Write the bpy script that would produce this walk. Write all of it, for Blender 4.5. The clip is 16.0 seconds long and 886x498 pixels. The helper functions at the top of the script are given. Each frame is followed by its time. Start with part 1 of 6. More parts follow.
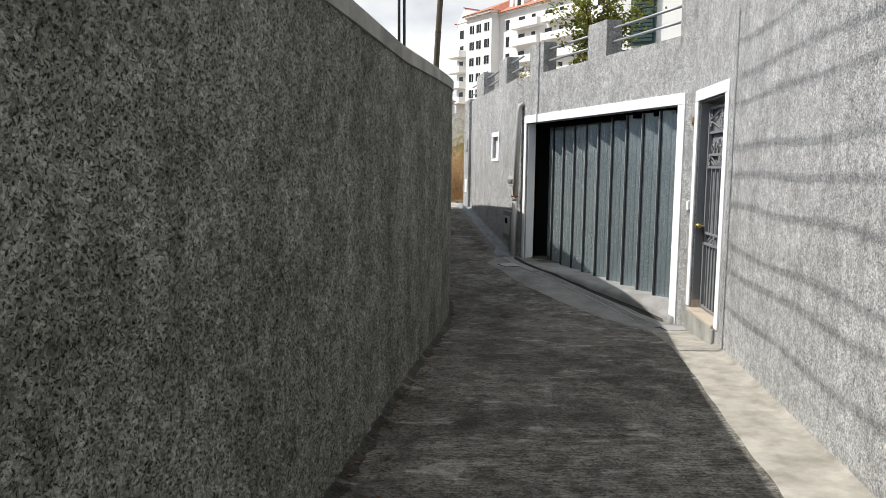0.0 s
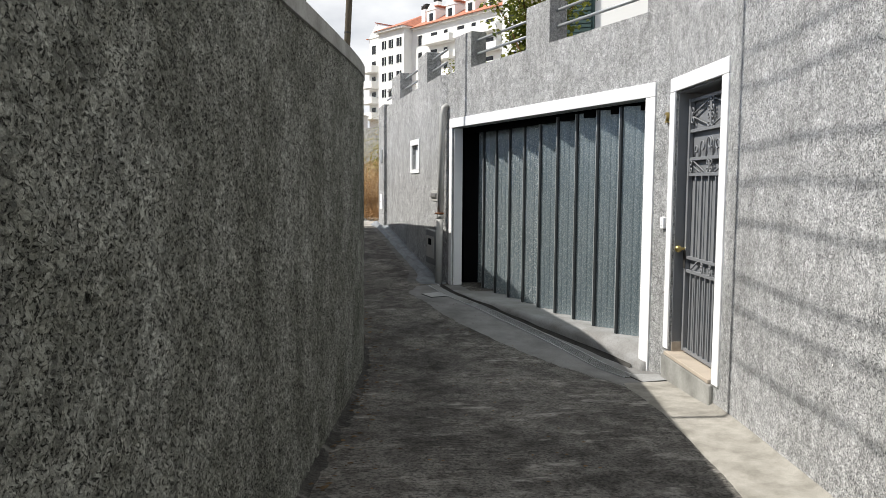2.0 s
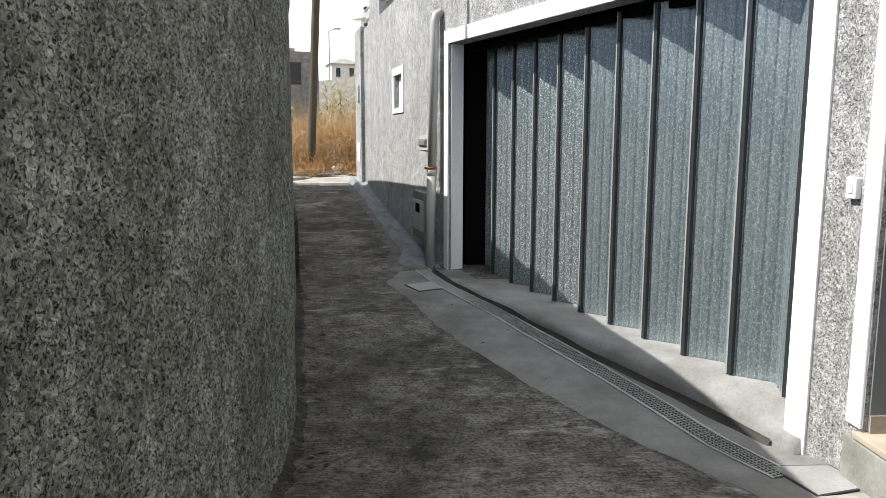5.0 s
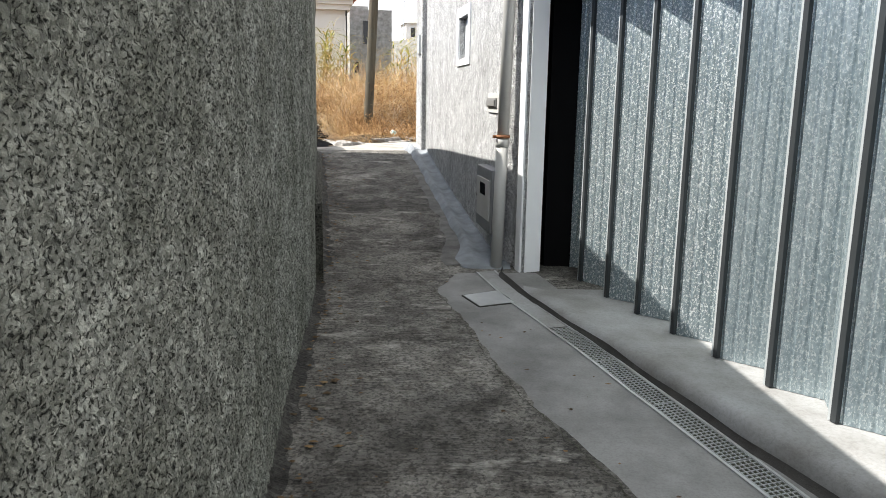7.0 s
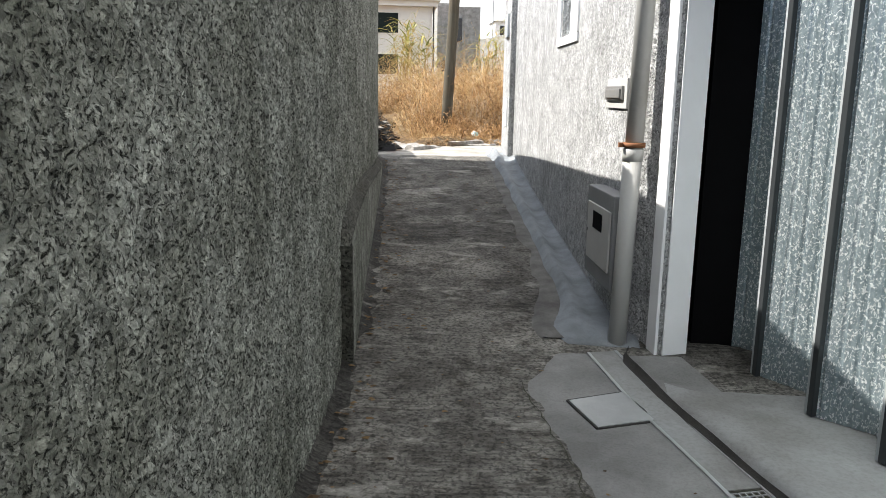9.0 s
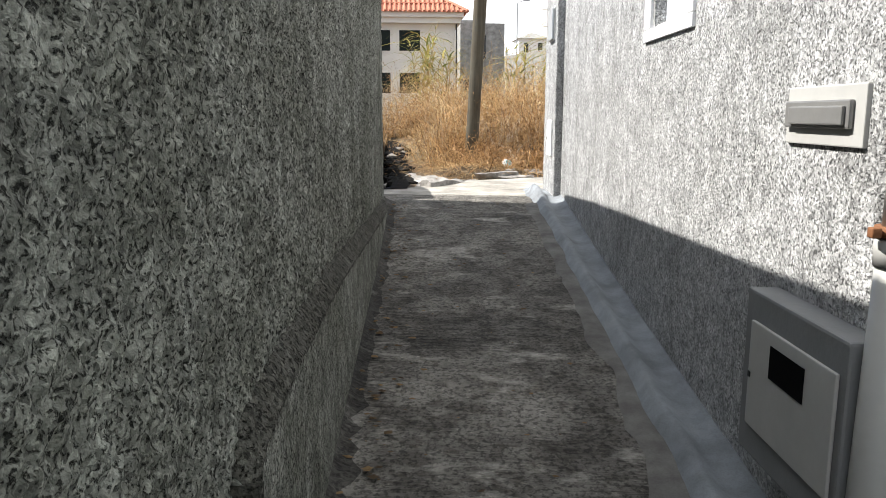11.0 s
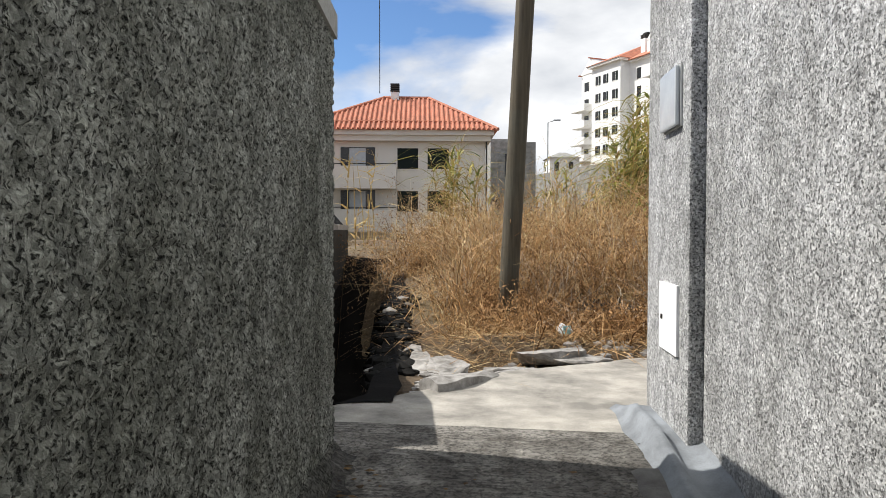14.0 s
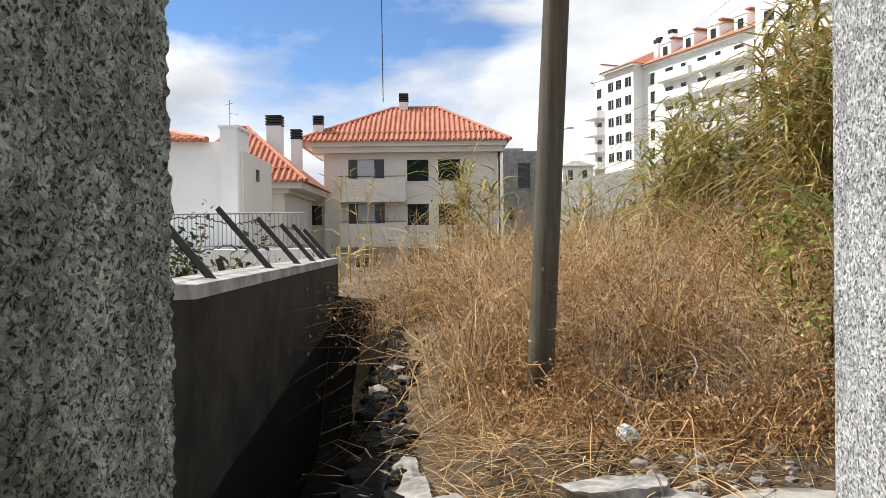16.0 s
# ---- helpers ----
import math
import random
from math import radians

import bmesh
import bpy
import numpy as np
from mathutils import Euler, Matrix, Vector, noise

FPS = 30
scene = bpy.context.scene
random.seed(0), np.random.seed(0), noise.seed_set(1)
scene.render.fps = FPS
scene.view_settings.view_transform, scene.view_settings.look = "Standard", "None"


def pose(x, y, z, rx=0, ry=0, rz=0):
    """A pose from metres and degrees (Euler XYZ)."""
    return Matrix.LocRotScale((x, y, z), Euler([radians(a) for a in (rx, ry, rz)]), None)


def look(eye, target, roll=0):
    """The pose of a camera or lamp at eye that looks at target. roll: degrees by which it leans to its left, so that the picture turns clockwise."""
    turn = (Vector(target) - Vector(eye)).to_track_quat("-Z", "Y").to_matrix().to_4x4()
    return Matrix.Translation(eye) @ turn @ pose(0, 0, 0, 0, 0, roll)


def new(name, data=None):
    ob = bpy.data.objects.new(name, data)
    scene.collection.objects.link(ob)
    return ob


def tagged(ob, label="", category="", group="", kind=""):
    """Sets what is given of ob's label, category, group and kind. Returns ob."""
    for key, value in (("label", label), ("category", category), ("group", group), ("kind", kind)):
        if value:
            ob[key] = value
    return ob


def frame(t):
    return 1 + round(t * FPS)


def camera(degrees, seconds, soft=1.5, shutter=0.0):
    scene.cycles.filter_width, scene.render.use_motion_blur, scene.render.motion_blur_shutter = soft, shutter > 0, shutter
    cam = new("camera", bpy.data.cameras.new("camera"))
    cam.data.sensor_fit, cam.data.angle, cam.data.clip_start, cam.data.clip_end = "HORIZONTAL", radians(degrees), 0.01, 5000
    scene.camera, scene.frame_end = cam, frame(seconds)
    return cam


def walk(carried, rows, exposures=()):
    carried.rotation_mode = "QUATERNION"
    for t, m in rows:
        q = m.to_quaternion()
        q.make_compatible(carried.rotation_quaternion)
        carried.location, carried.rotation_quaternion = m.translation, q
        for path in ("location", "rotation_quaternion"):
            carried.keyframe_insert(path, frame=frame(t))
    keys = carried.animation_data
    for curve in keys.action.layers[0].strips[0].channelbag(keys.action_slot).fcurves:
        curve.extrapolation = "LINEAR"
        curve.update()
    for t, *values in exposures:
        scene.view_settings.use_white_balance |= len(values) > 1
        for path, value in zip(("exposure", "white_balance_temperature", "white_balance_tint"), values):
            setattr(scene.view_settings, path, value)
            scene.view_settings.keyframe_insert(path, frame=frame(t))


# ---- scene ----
cam = camera(60.5, 16.0, 0.6)
PATH = [
    (0, (0.029, -4.366, 1.751), (0.078, -2.378, 1.537), 0.8),
    (0.5, (0.044, -3.859, 1.74), (0.106, -1.871, 1.536), 0.6),
    (1, (0.046, -3.406, 1.73), (0.171, -1.419, 1.541), 0.6),
    (1.5, (0.073, -2.967, 1.721), (0.302, -0.988, 1.544), 0.4),
    (2, (0.111, -2.464, 1.694), (0.381, -0.49, 1.525), 0.4),
    (2.5, (0.154, -1.948, 1.676), (0.452, 0.023, 1.509), 0.1),
    (3, (0.227, -1.446, 1.658), (0.542, 0.522, 1.484), 0.2),
    (3.5, (0.277, -0.939, 1.645), (0.593, 1.027, 1.453), 0.1),
    (4, (0.373, -0.391, 1.624), (0.695, 1.571, 1.409), -0.1),
    (4.2, (0.413, -0.178, 1.612), (0.732, 1.784, 1.386), -0.1),
    (6.3, (0.75, 1.746, 1.605), (0.912, 3.703, 1.223), 0.4),
    (6.5, (0.776, 1.929, 1.596), (0.918, 3.887, 1.216), 0.4),
    (7, (0.806, 2.407, 1.566), (0.9, 4.367, 1.176), 0.9),
    (7.5, (0.85, 2.876, 1.54), (0.88, 4.837, 1.145), 1.0),
    (8, (0.86, 3.374, 1.508), (0.825, 5.332, 1.106), 1.0),
    (8.2, (0.865, 3.572, 1.505), (0.807, 5.531, 1.106), 1.2),
    (10.3, (0.723, 5.581, 1.516), (0.534, 7.534, 1.129), 0.1),
    (10.5, (0.703, 5.795, 1.531), (0.512, 7.749, 1.154), 0.3),
    (11, (0.697, 6.332, 1.535), (0.503, 8.292, 1.187), 0.1),
    (11.5, (0.658, 6.88, 1.531), (0.454, 8.848, 1.241), 0.4),
    (12, (0.626, 7.415, 1.531), (0.423, 9.392, 1.304), 0.3),
    (12.5, (0.581, 8.011, 1.535), (0.347, 9.991, 1.379), 0.5),
    (13, (0.546, 8.528, 1.581), (0.288, 10.508, 1.479), 0.2),
    (13.5, (0.514, 9.067, 1.649), (0.248, 11.049, 1.583), 0.3),
    (14, (0.447, 9.544, 1.706), (0.170, 11.525, 1.660), 0.2),
    (14.5, (0.400, 9.984, 1.744), (0.119, 11.964, 1.711), -0.0),
    (15, (0.355, 10.432, 1.799), (0.054, 12.409, 1.776), -0.5),
    (15.5, (0.289, 10.859, 1.862), (-0.018, 12.835, 1.848), -0.6),
    (16, (0.250, 11.291, 1.960), (-0.061, 13.266, 1.940), -0.7),
]
walk(cam, [(t, look(eye, target, roll)) for t, eye, target, roll in PATH],
     [(0.0, 0.3), (2.0, 0.3), (4.0, 0.42), (7.0, 1.2), (8.2, 1.3), (10.5, 1.0), (11.9, 0.6), (12.5, 0.15), (13.2, 0.3), (14.5, 0.24), (15.0, 0.17), (15.5, 0.27), (16.0, 0.40)])

# ---- sky and sun ----
SUN_WAY = Vector((1.0, -0.10, -1.13)).normalized()
SUN_ELEV = math.asin(-SUN_WAY.z)
SUN_AZIM = math.atan2(-SUN_WAY.x, -SUN_WAY.y)

world = bpy.data.worlds.new("sky")
scene.world = world
world.use_nodes = True
wn, wl = world.node_tree.nodes, world.node_tree.links
wn.clear()
w_out = wn.new("ShaderNodeOutputWorld")
w_bg = wn.new("ShaderNodeBackground")
w_bg.inputs["Strength"].default_value = 0.05
w_sky = wn.new("ShaderNodeTexSky")
w_sky.sky_type = "NISHITA"
w_sky.sun_disc = False
w_sky.sun_elevation = SUN_ELEV
w_sky.sun_rotation = SUN_AZIM
w_sky.air_density, w_sky.dust_density, w_sky.ozone_density = 0.9, 0.15, 3.0
# broken white cumulus over the whole dome
w_co = wn.new("ShaderNodeTexCoord")
w_map = wn.new("ShaderNodeMapping")
w_map.inputs["Scale"].default_value = (1.0, 1.0, 2.3)
w_map.inputs["Location"].default_value = (0.35, 0.1, 0.62)
w_noise = wn.new("ShaderNodeTexNoise")
w_noise.inputs["Scale"].default_value = 2.6
w_noise.inputs["Detail"].default_value = 9.0
w_noise.inputs["Roughness"].default_value = 0.52
w_noise.inputs["Distortion"].default_value = 0.25
w_ramp = wn.new("ShaderNodeValToRGB")
w_ramp.color_ramp.elements[0].position = 0.44
w_ramp.color_ramp.elements[1].position = 0.57
w_shade = wn.new("ShaderNodeTexNoise")
w_shade.inputs["Scale"].default_value = 5.0
w_shade.inputs["Detail"].default_value = 6.0
w_cr = wn.new("ShaderNodeValToRGB")
w_cr.color_ramp.elements[0].position, w_cr.color_ramp.elements[0].color = 0.3, (9.0, 9.6, 10.6, 1)
w_cr.color_ramp.elements[1].position, w_cr.color_ramp.elements[1].color = 0.62, (17.5, 17.7, 18.0, 1)
# a bank of cloud lies low over the horizon, clearer above it
w_sep = wn.new("ShaderNodeSeparateXYZ")
w_band = wn.new("ShaderNodeValToRGB")
for e, (pos, v) in zip([w_band.color_ramp.elements[0], w_band.color_ramp.elements[1], *[w_band.color_ramp.elements.new(q) for q in (0.1, 0.2, 0.3, 0.4)]],
                       ((0.0, 0.58), (1.0, 0.42), (0.10, 0.69), (0.20, 0.66), (0.27, 0.50), (0.36, 0.42))):
    e.position, e.color = pos, (v, v, v, 1)
w_add = wn.new("ShaderNodeMath")
w_add.operation = "ADD"
w_sub = wn.new("ShaderNodeMath")
w_sub.operation = "SUBTRACT"
w_sub.inputs[1].default_value = 0.5
wl.new(w_co.outputs["Generated"], w_sep.inputs["Vector"])
wl.new(w_sep.outputs["Z"], w_band.inputs["Fac"])
wl.new(w_band.outputs["Color"], w_add.inputs[0])
wl.new(w_noise.outputs["Fac"], w_add.inputs[1])
wl.new(w_add.outputs[0], w_sub.inputs[0])
w_mix = wn.new("ShaderNodeMix")
w_mix.data_type = "RGBA"
wl.new(w_co.outputs["Generated"], w_map.inputs["Vector"])
wl.new(w_map.outputs["Vector"], w_noise.inputs["Vector"])
wl.new(w_map.outputs["Vector"], w_shade.inputs["Vector"])
wl.new(w_sub.outputs[0], w_ramp.inputs["Fac"])
wl.new(w_shade.outputs["Fac"], w_cr.inputs["Fac"])
wl.new(w_ramp.outputs["Color"], w_mix.inputs[0])
w_deep = wn.new("ShaderNodeMix")
w_deep.data_type, w_deep.blend_type = "RGBA", "MULTIPLY"
w_deep.inputs[0].default_value, w_deep.inputs[7].default_value = 1.0, (1.7, 2.0, 2.35, 1)
wl.new(w_sky.outputs["Color"], w_deep.inputs[6])
wl.new(w_deep.outputs[2], w_mix.inputs[6])
wl.new(w_cr.outputs["Color"], w_mix.inputs[7])
wl.new(w_mix.outputs[2], w_bg.inputs["Color"])
wl.new(w_bg.outputs["Background"], w_out.inputs["Surface"])

sun = new("sun", bpy.data.lights.new("sun", "SUN"))
sun.data.energy, sun.data.angle, sun.data.color = 5.0, radians(0.5), (1.0, 0.955, 0.89)
sun.rotation_euler = SUN_WAY.to_track_quat("-Z", "Y").to_euler()

# ---- materials ----
def nodes_of(name):
    m = bpy.data.materials.new(name)
    m.use_nodes = True
    nt = m.node_tree
    return m, nt, nt.nodes["Principled BSDF"]


def coords(nt, scale=(1, 1, 1), generated=False):
    co = nt.nodes.new("ShaderNodeTexCoord")
    mp = nt.nodes.new("ShaderNodeMapping")
    mp.inputs["Scale"].default_value = scale
    nt.links.new(co.outputs["Generated" if generated else "Object"], mp.inputs["Vector"])
    return mp.outputs["Vector"]


def noise_tex(nt, vec, scale, detail=4.0, rough=0.55, dist=0.0):
    n = nt.nodes.new("ShaderNodeTexNoise")
    n.inputs["Scale"].default_value, n.inputs["Detail"].default_value = scale, detail
    n.inputs["Roughness"].default_value, n.inputs["Distortion"].default_value = rough, dist
    nt.links.new(vec, n.inputs["Vector"])
    return n.outputs["Fac"]


def voronoi(nt, vec, scale, feature="F1", rand=1.0):
    n = nt.nodes.new("ShaderNodeTexVoronoi")
    n.feature = feature
    n.inputs["Scale"].default_value, n.inputs["Randomness"].default_value = scale, rand
    nt.links.new(vec, n.inputs["Vector"])
    return n


def ramp(nt, fac, stops):
    r = nt.nodes.new("ShaderNodeValToRGB")
    els = r.color_ramp.elements
    while len(els) < len(stops):
        els.new(0.5)
    for e, (p, c) in zip(els, stops):
        e.position = p
        e.color = (*c, 1) if not isinstance(c, (int, float)) else (c, c, c, 1)
    nt.links.new(fac, r.inputs["Fac"])
    return r.outputs["Color"]


def blend(nt, fac, a, b, mode="MIX"):
    m = nt.nodes.new("ShaderNodeMix")
    m.data_type, m.blend_type = "RGBA", mode
    for v, s in ((fac, m.inputs[0]), (a, m.inputs[6]), (b, m.inputs[7])):
        if isinstance(v, (int, float)):
            s.default_value = v
        elif isinstance(v, tuple):
            s.default_value = (*v, 1)
        else:
            nt.links.new(v, s)
    return m.outputs[2]


def bump(nt, bsdf, height, strength, distance, before=None):
    b = nt.nodes.new("ShaderNodeBump")
    b.inputs["Strength"].default_value, b.inputs["Distance"].default_value = strength, distance
    nt.links.new(height, b.inputs["Height"])
    if before is not None:
        nt.links.new(before, b.inputs["Normal"])
    nt.links.new(b.outputs["Normal"], bsdf.inputs["Normal"])
    return b.outputs["Normal"]


def roughcast(name, light, dark, stain, grain=62.0, relief=0.012, streak=0.6, depth=1.0, mottle=0.8, spread=0.45):
    """Pebbly thrown render: pale raised grains, pits coloured dark for their shade, broad stains and rain streaks."""
    m, nt, b = nodes_of(name)
    v = coords(nt)
    vg = coords(nt, (1.0, 1.0, 1.05))
    warp = nt.nodes.new("ShaderNodeVectorMath")
    warp.operation = "MULTIPLY_ADD"
    wobble = nt.nodes.new("ShaderNodeTexNoise")
    wobble.inputs["Scale"].default_value = 40.0
    nt.links.new(vg, wobble.inputs["Vector"])
    nt.links.new(wobble.outputs["Color"], warp.inputs[0])
    warp.inputs[1].default_value = (0.022, 0.022, 0.022)
    nt.links.new(vg, warp.inputs[2])
    wv = warp.outputs[0]
    cells = voronoi(nt, wv, grain)
    fine = noise_tex(nt, wv, grain * 2.2, 3.0, 0.6)
    lumps = noise_tex(nt, vg, grain * 0.6, 3.0, 0.65)
    rubble = noise_tex(nt, wv, grain * 1.25, 4.0, 0.66)
    lump = ramp(nt, cells.outputs["Color"], [(0.1, 0.0), (0.9, 1.0)])
    pits = ramp(nt, rubble, [(0.36, 0.0), (0.455, 1.0)])
    tips = ramp(nt, noise_tex(nt, wv, grain * 1.15, 2.0, 0.6), [(0.56, 0.0), (0.64, 1.0)])
    body = blend(nt, lump, tuple((1 - 1.3 * spread) * c for c in light), tuple((1 + spread) * c for c in light))
    body = blend(nt, blend(nt, 1.0, tips, (1.65 * spread, 1.65 * spread, 1.65 * spread), "MULTIPLY"), body, tuple(min(0.9, 1.9 * c) for c in light))
    # shade inside the pits goes into the base colour
    col = blend(nt, pits, blend(nt, depth, body, dark), body)
    patch = ramp(nt, noise_tex(nt, v, 2.6, 7.0, 0.7), [(0.40, 0.0), (0.60, 1.0)])
    vs = coords(nt, (3.5, 3.5, 0.35))
    run = ramp(nt, noise_tex(nt, vs, 1.5, 4.0, 0.6), [(0.46, 0.0), (0.68, 1.0)])
    col = blend(nt, blend(nt, 1.0, patch, (0.75, 0.75, 0.75), "MULTIPLY"), col, blend(nt, 1.0, col, stain, "MULTIPLY"))
    col = blend(nt, blend(nt, 1.0, run, (streak, streak, streak), "MULTIPLY"), col, blend(nt, 1.0, col, (0.66, 0.66, 0.64), "MULTIPLY"))
    blot = noise_tex(nt, coords(nt, (1.0, 1.0, 0.8)), 17.0, 5.0, 0.68)
    col = blend(nt, ramp(nt, blot, [(0.38, 0.0), (0.62, 1.0)]), blend(nt, 1.0, col, (mottle, mottle, mottle), "MULTIPLY"), blend(nt, 1.0, col, (2.0 - mottle, 2.0 - mottle, 2.0 - mottle), "MULTIPLY"))
    nt.links.new(col, b.inputs["Base Color"])
    b.inputs["Roughness"].default_value = 0.93
    b.inputs["Specular IOR Level"].default_value = 0.25
    n1 = bump(nt, b, lumps, 0.8, relief * 1.3)
    n2 = bump(nt, b, pits, 1.0, relief * 1.2, n1)
    bump(nt, b, fine, 0.35, relief * 0.5, n2)
    return m


def plain(name, colour, rough=0.6, metal=0.0, vary=0.12, scale=6.0, relief=0.0, dirt=None, spec=0.5):
    """A surface of one colour with broad and fine variation."""
    m, nt, b = nodes_of(name)
    v = coords(nt)
    big = noise_tex(nt, v, scale, 5.0, 0.6)
    fine = noise_tex(nt, v, scale * 14, 3.0, 0.6)
    lo, hi = tuple(c * (1 - vary) for c in colour), tuple(min(1.0, c * (1 + vary)) for c in colour)
    col = blend(nt, ramp(nt, big, [(0.3, 0.0), (0.7, 1.0)]), lo, hi)
    col = blend(nt, blend(nt, 1.0, ramp(nt, fine, [(0.35, 0.0), (0.7, 1.0)]), (0.25, 0.25, 0.25), "MULTIPLY"), col, lo)
    if dirt:
        spots = ramp(nt, noise_tex(nt, v, scale * 0.6, 6.0, 0.65), [(0.52, 0.0), (0.72, 1.0)])
        col = blend(nt, spots, col, dirt)
    nt.links.new(col, b.inputs["Base Color"])
    b.inputs["Roughness"].default_value, b.inputs["Metallic"].default_value = rough, metal
    b.inputs["Specular IOR Level"].default_value = spec
    if relief:
        bump(nt, b, fine, 0.6, relief)
    return m


def concrete_road(name, pale_by=1.0):
    """Old brushed concrete: crosswise grooves, dark blotches, pale worn patches."""
    m, nt, b = nodes_of(name)
    v = coords(nt)
    big = noise_tex(nt, v, 0.9, 6.0, 0.62)
    mid = noise_tex(nt, v, 4.5, 6.0, 0.68)
    fine = noise_tex(nt, v, 55, 4.0, 0.7)
    gv = coords(nt, (6.0, 60.0, 1.0))
    groove = noise_tex(nt, gv, 1.2, 4.0, 0.6, 0.3)
    col = blend(nt, ramp(nt, big, [(0.36, 0.0), (0.66, 1.0)]), tuple(pale_by * c for c in (0.064, 0.061, 0.055)), tuple(pale_by * c for c in (0.195, 0.186, 0.169)))
    col = blend(nt, ramp(nt, mid, [(0.40, 0.0), (0.56, 1.0)]), blend(nt, 1.0, col, (0.50, 0.49, 0.48), "MULTIPLY"), col)
    worn = ramp(nt, noise_tex(nt, v, 1.7, 4.0, 0.6), [(0.42, 0.0), (0.60, 1.0)])
    col = blend(nt, blend(nt, 1.0, worn, ramp(nt, groove, [(0.42, 0.85), (0.54, 0.0)]), "MULTIPLY"), col, blend(nt, 1.0, col, (0.42, 0.41, 0.40), "MULTIPLY"))
    col = blend(nt, ramp(nt, fine, [(0.41, 0.95), (0.52, 0.0)]), col, blend(nt, 1.0, col, (0.35, 0.35, 0.35), "MULTIPLY"))
    pale = ramp(nt, noise_tex(nt, coords(nt, (1.0, 2.2, 1.0)), 2.4, 7.0, 0.7), [(0.56, 0.0), (0.68, 0.6)])
    col = blend(nt, pale, col, tuple(min(0.6, 0.55 * (1 + pale_by) * c) for c in (0.34, 0.328, 0.302)))
    spots = ramp(nt, noise_tex(nt, v, 12.0, 5.0, 0.72, 0.4), [(0.36, 0.9), (0.50, 0.0)])
    col = blend(nt, spots, col, blend(nt, 1.0, col, (0.48, 0.46, 0.43), "MULTIPLY"))
    chips = ramp(nt, noise_tex(nt, v, 38.0, 3.0, 0.7), [(0.60, 0.0), (0.68, 0.7)])
    col = blend(nt, chips, col, blend(nt, 1.0, col, (1.7, 1.68, 1.62), "MULTIPLY"))
    nt.links.new(col, b.inputs["Base Color"])
    b.inputs["Roughness"].default_value = 0.88
    b.inputs["Specular IOR Level"].default_value = 0.3
    n1 = bump(nt, b, groove, 0.55, 0.012)
    n2 = bump(nt, b, mid, 0.4, 0.01, n1)
    bump(nt, b, fine, 0.5, 0.004, n2)
    return m


def smooth_cement(name, colour, dirt, scale=2.0):
    m, nt, b = nodes_of(name)
    v = coords(nt)
    big = noise_tex(nt, v, scale, 6.0, 0.62)
    fine = noise_tex(nt, v, scale * 30, 4.0, 0.65)
    col = blend(nt, ramp(nt, big, [(0.35, 0.0), (0.65, 1.0)]), dirt, colour)
    col = blend(nt, ramp(nt, fine, [(0.36, 0.5), (0.55, 0.0)]), col, blend(nt, 1.0, col, (0.72, 0.71, 0.7), "MULTIPLY"))
    nt.links.new(col, b.inputs["Base Color"])
    b.inputs["Roughness"].default_value = 0.85
    b.inputs["Specular IOR Level"].default_value = 0.3
    n1 = bump(nt, b, big, 0.4, 0.02)
    bump(nt, b, fine, 0.4, 0.004, n1)
    return m


def galvanised(name, spangle=0.3):
    """Zinc sheet: crystal spangle, fine vertical ribbing marks."""
    m, nt, b = nodes_of(name)
    v = coords(nt)
    sp = voronoi(nt, coords(nt, (1, 1, 0.55)), 75.0)
    fleck = ramp(nt, noise_tex(nt, coords(nt, (1, 1, 0.7)), 105.0, 3.0, 0.62, 0.8), [(0.53, 0.0), (0.61, 1.0)])
    big = noise_tex(nt, coords(nt, (2, 2, 0.6)), 1.6, 4.0, 0.6)
    base = blend(nt, ramp(nt, sp.outputs["Distance"], [(0.1, 0.0), (0.8, 1.0)]), (0.25, 0.305, 0.33), (0.36, 0.425, 0.45))
    base = blend(nt, ramp(nt, big, [(0.35, 0.0), (0.65, 1.0)]), blend(nt, 1.0, base, (0.8, 0.84, 0.86), "MULTIPLY"), base)
    line = ramp(nt, noise_tex(nt, coords(nt, (60, 60, 0.25)), 1.0, 3.0, 0.6), [(0.40, 0.0), (0.60, 1.0)])
    base = blend(nt, line, blend(nt, 1.0, base, (0.84, 0.86, 0.86), "MULTIPLY"), base)
    col = blend(nt, blend(nt, 1.0, fleck, (spangle, spangle, spangle), "MULTIPLY"), base, (0.80, 0.84, 0.84))
    nt.links.new(col, b.inputs["Base Color"])
    nt.links.new(ramp(nt, sp.outputs["Distance"], [(0.0, 0.28), (1.0, 0.46)]), b.inputs["Roughness"])
    b.inputs["Metallic"].default_value = 0.6
    bump(nt, b, fleck, 0.15, 0.002)
    return m


def timber_pole(name):
    m, nt, b = nodes_of(name)
    v = coords(nt, (6, 6, 0.35))
    g = noise_tex(nt, v, 5.0, 6.0, 0.65, 0.6)
    s = noise_tex(nt, coords(nt), 2.0, 4.0, 0.6)
    col = ramp(nt, g, [(0.28, (0.03, 0.023, 0.016)), (0.5, (0.07, 0.057, 0.036)), (0.75, (0.12, 0.098, 0.064))])
    col = blend(nt, ramp(nt, s, [(0.5, 0.0), (0.7, 0.45)]), col, (0.10, 0.105, 0.08))
    nt.links.new(col, b.inputs["Base Color"])
    b.inputs["Roughness"].default_value = 0.85
    bump(nt, b, g, 0.7, 0.01)
    return m


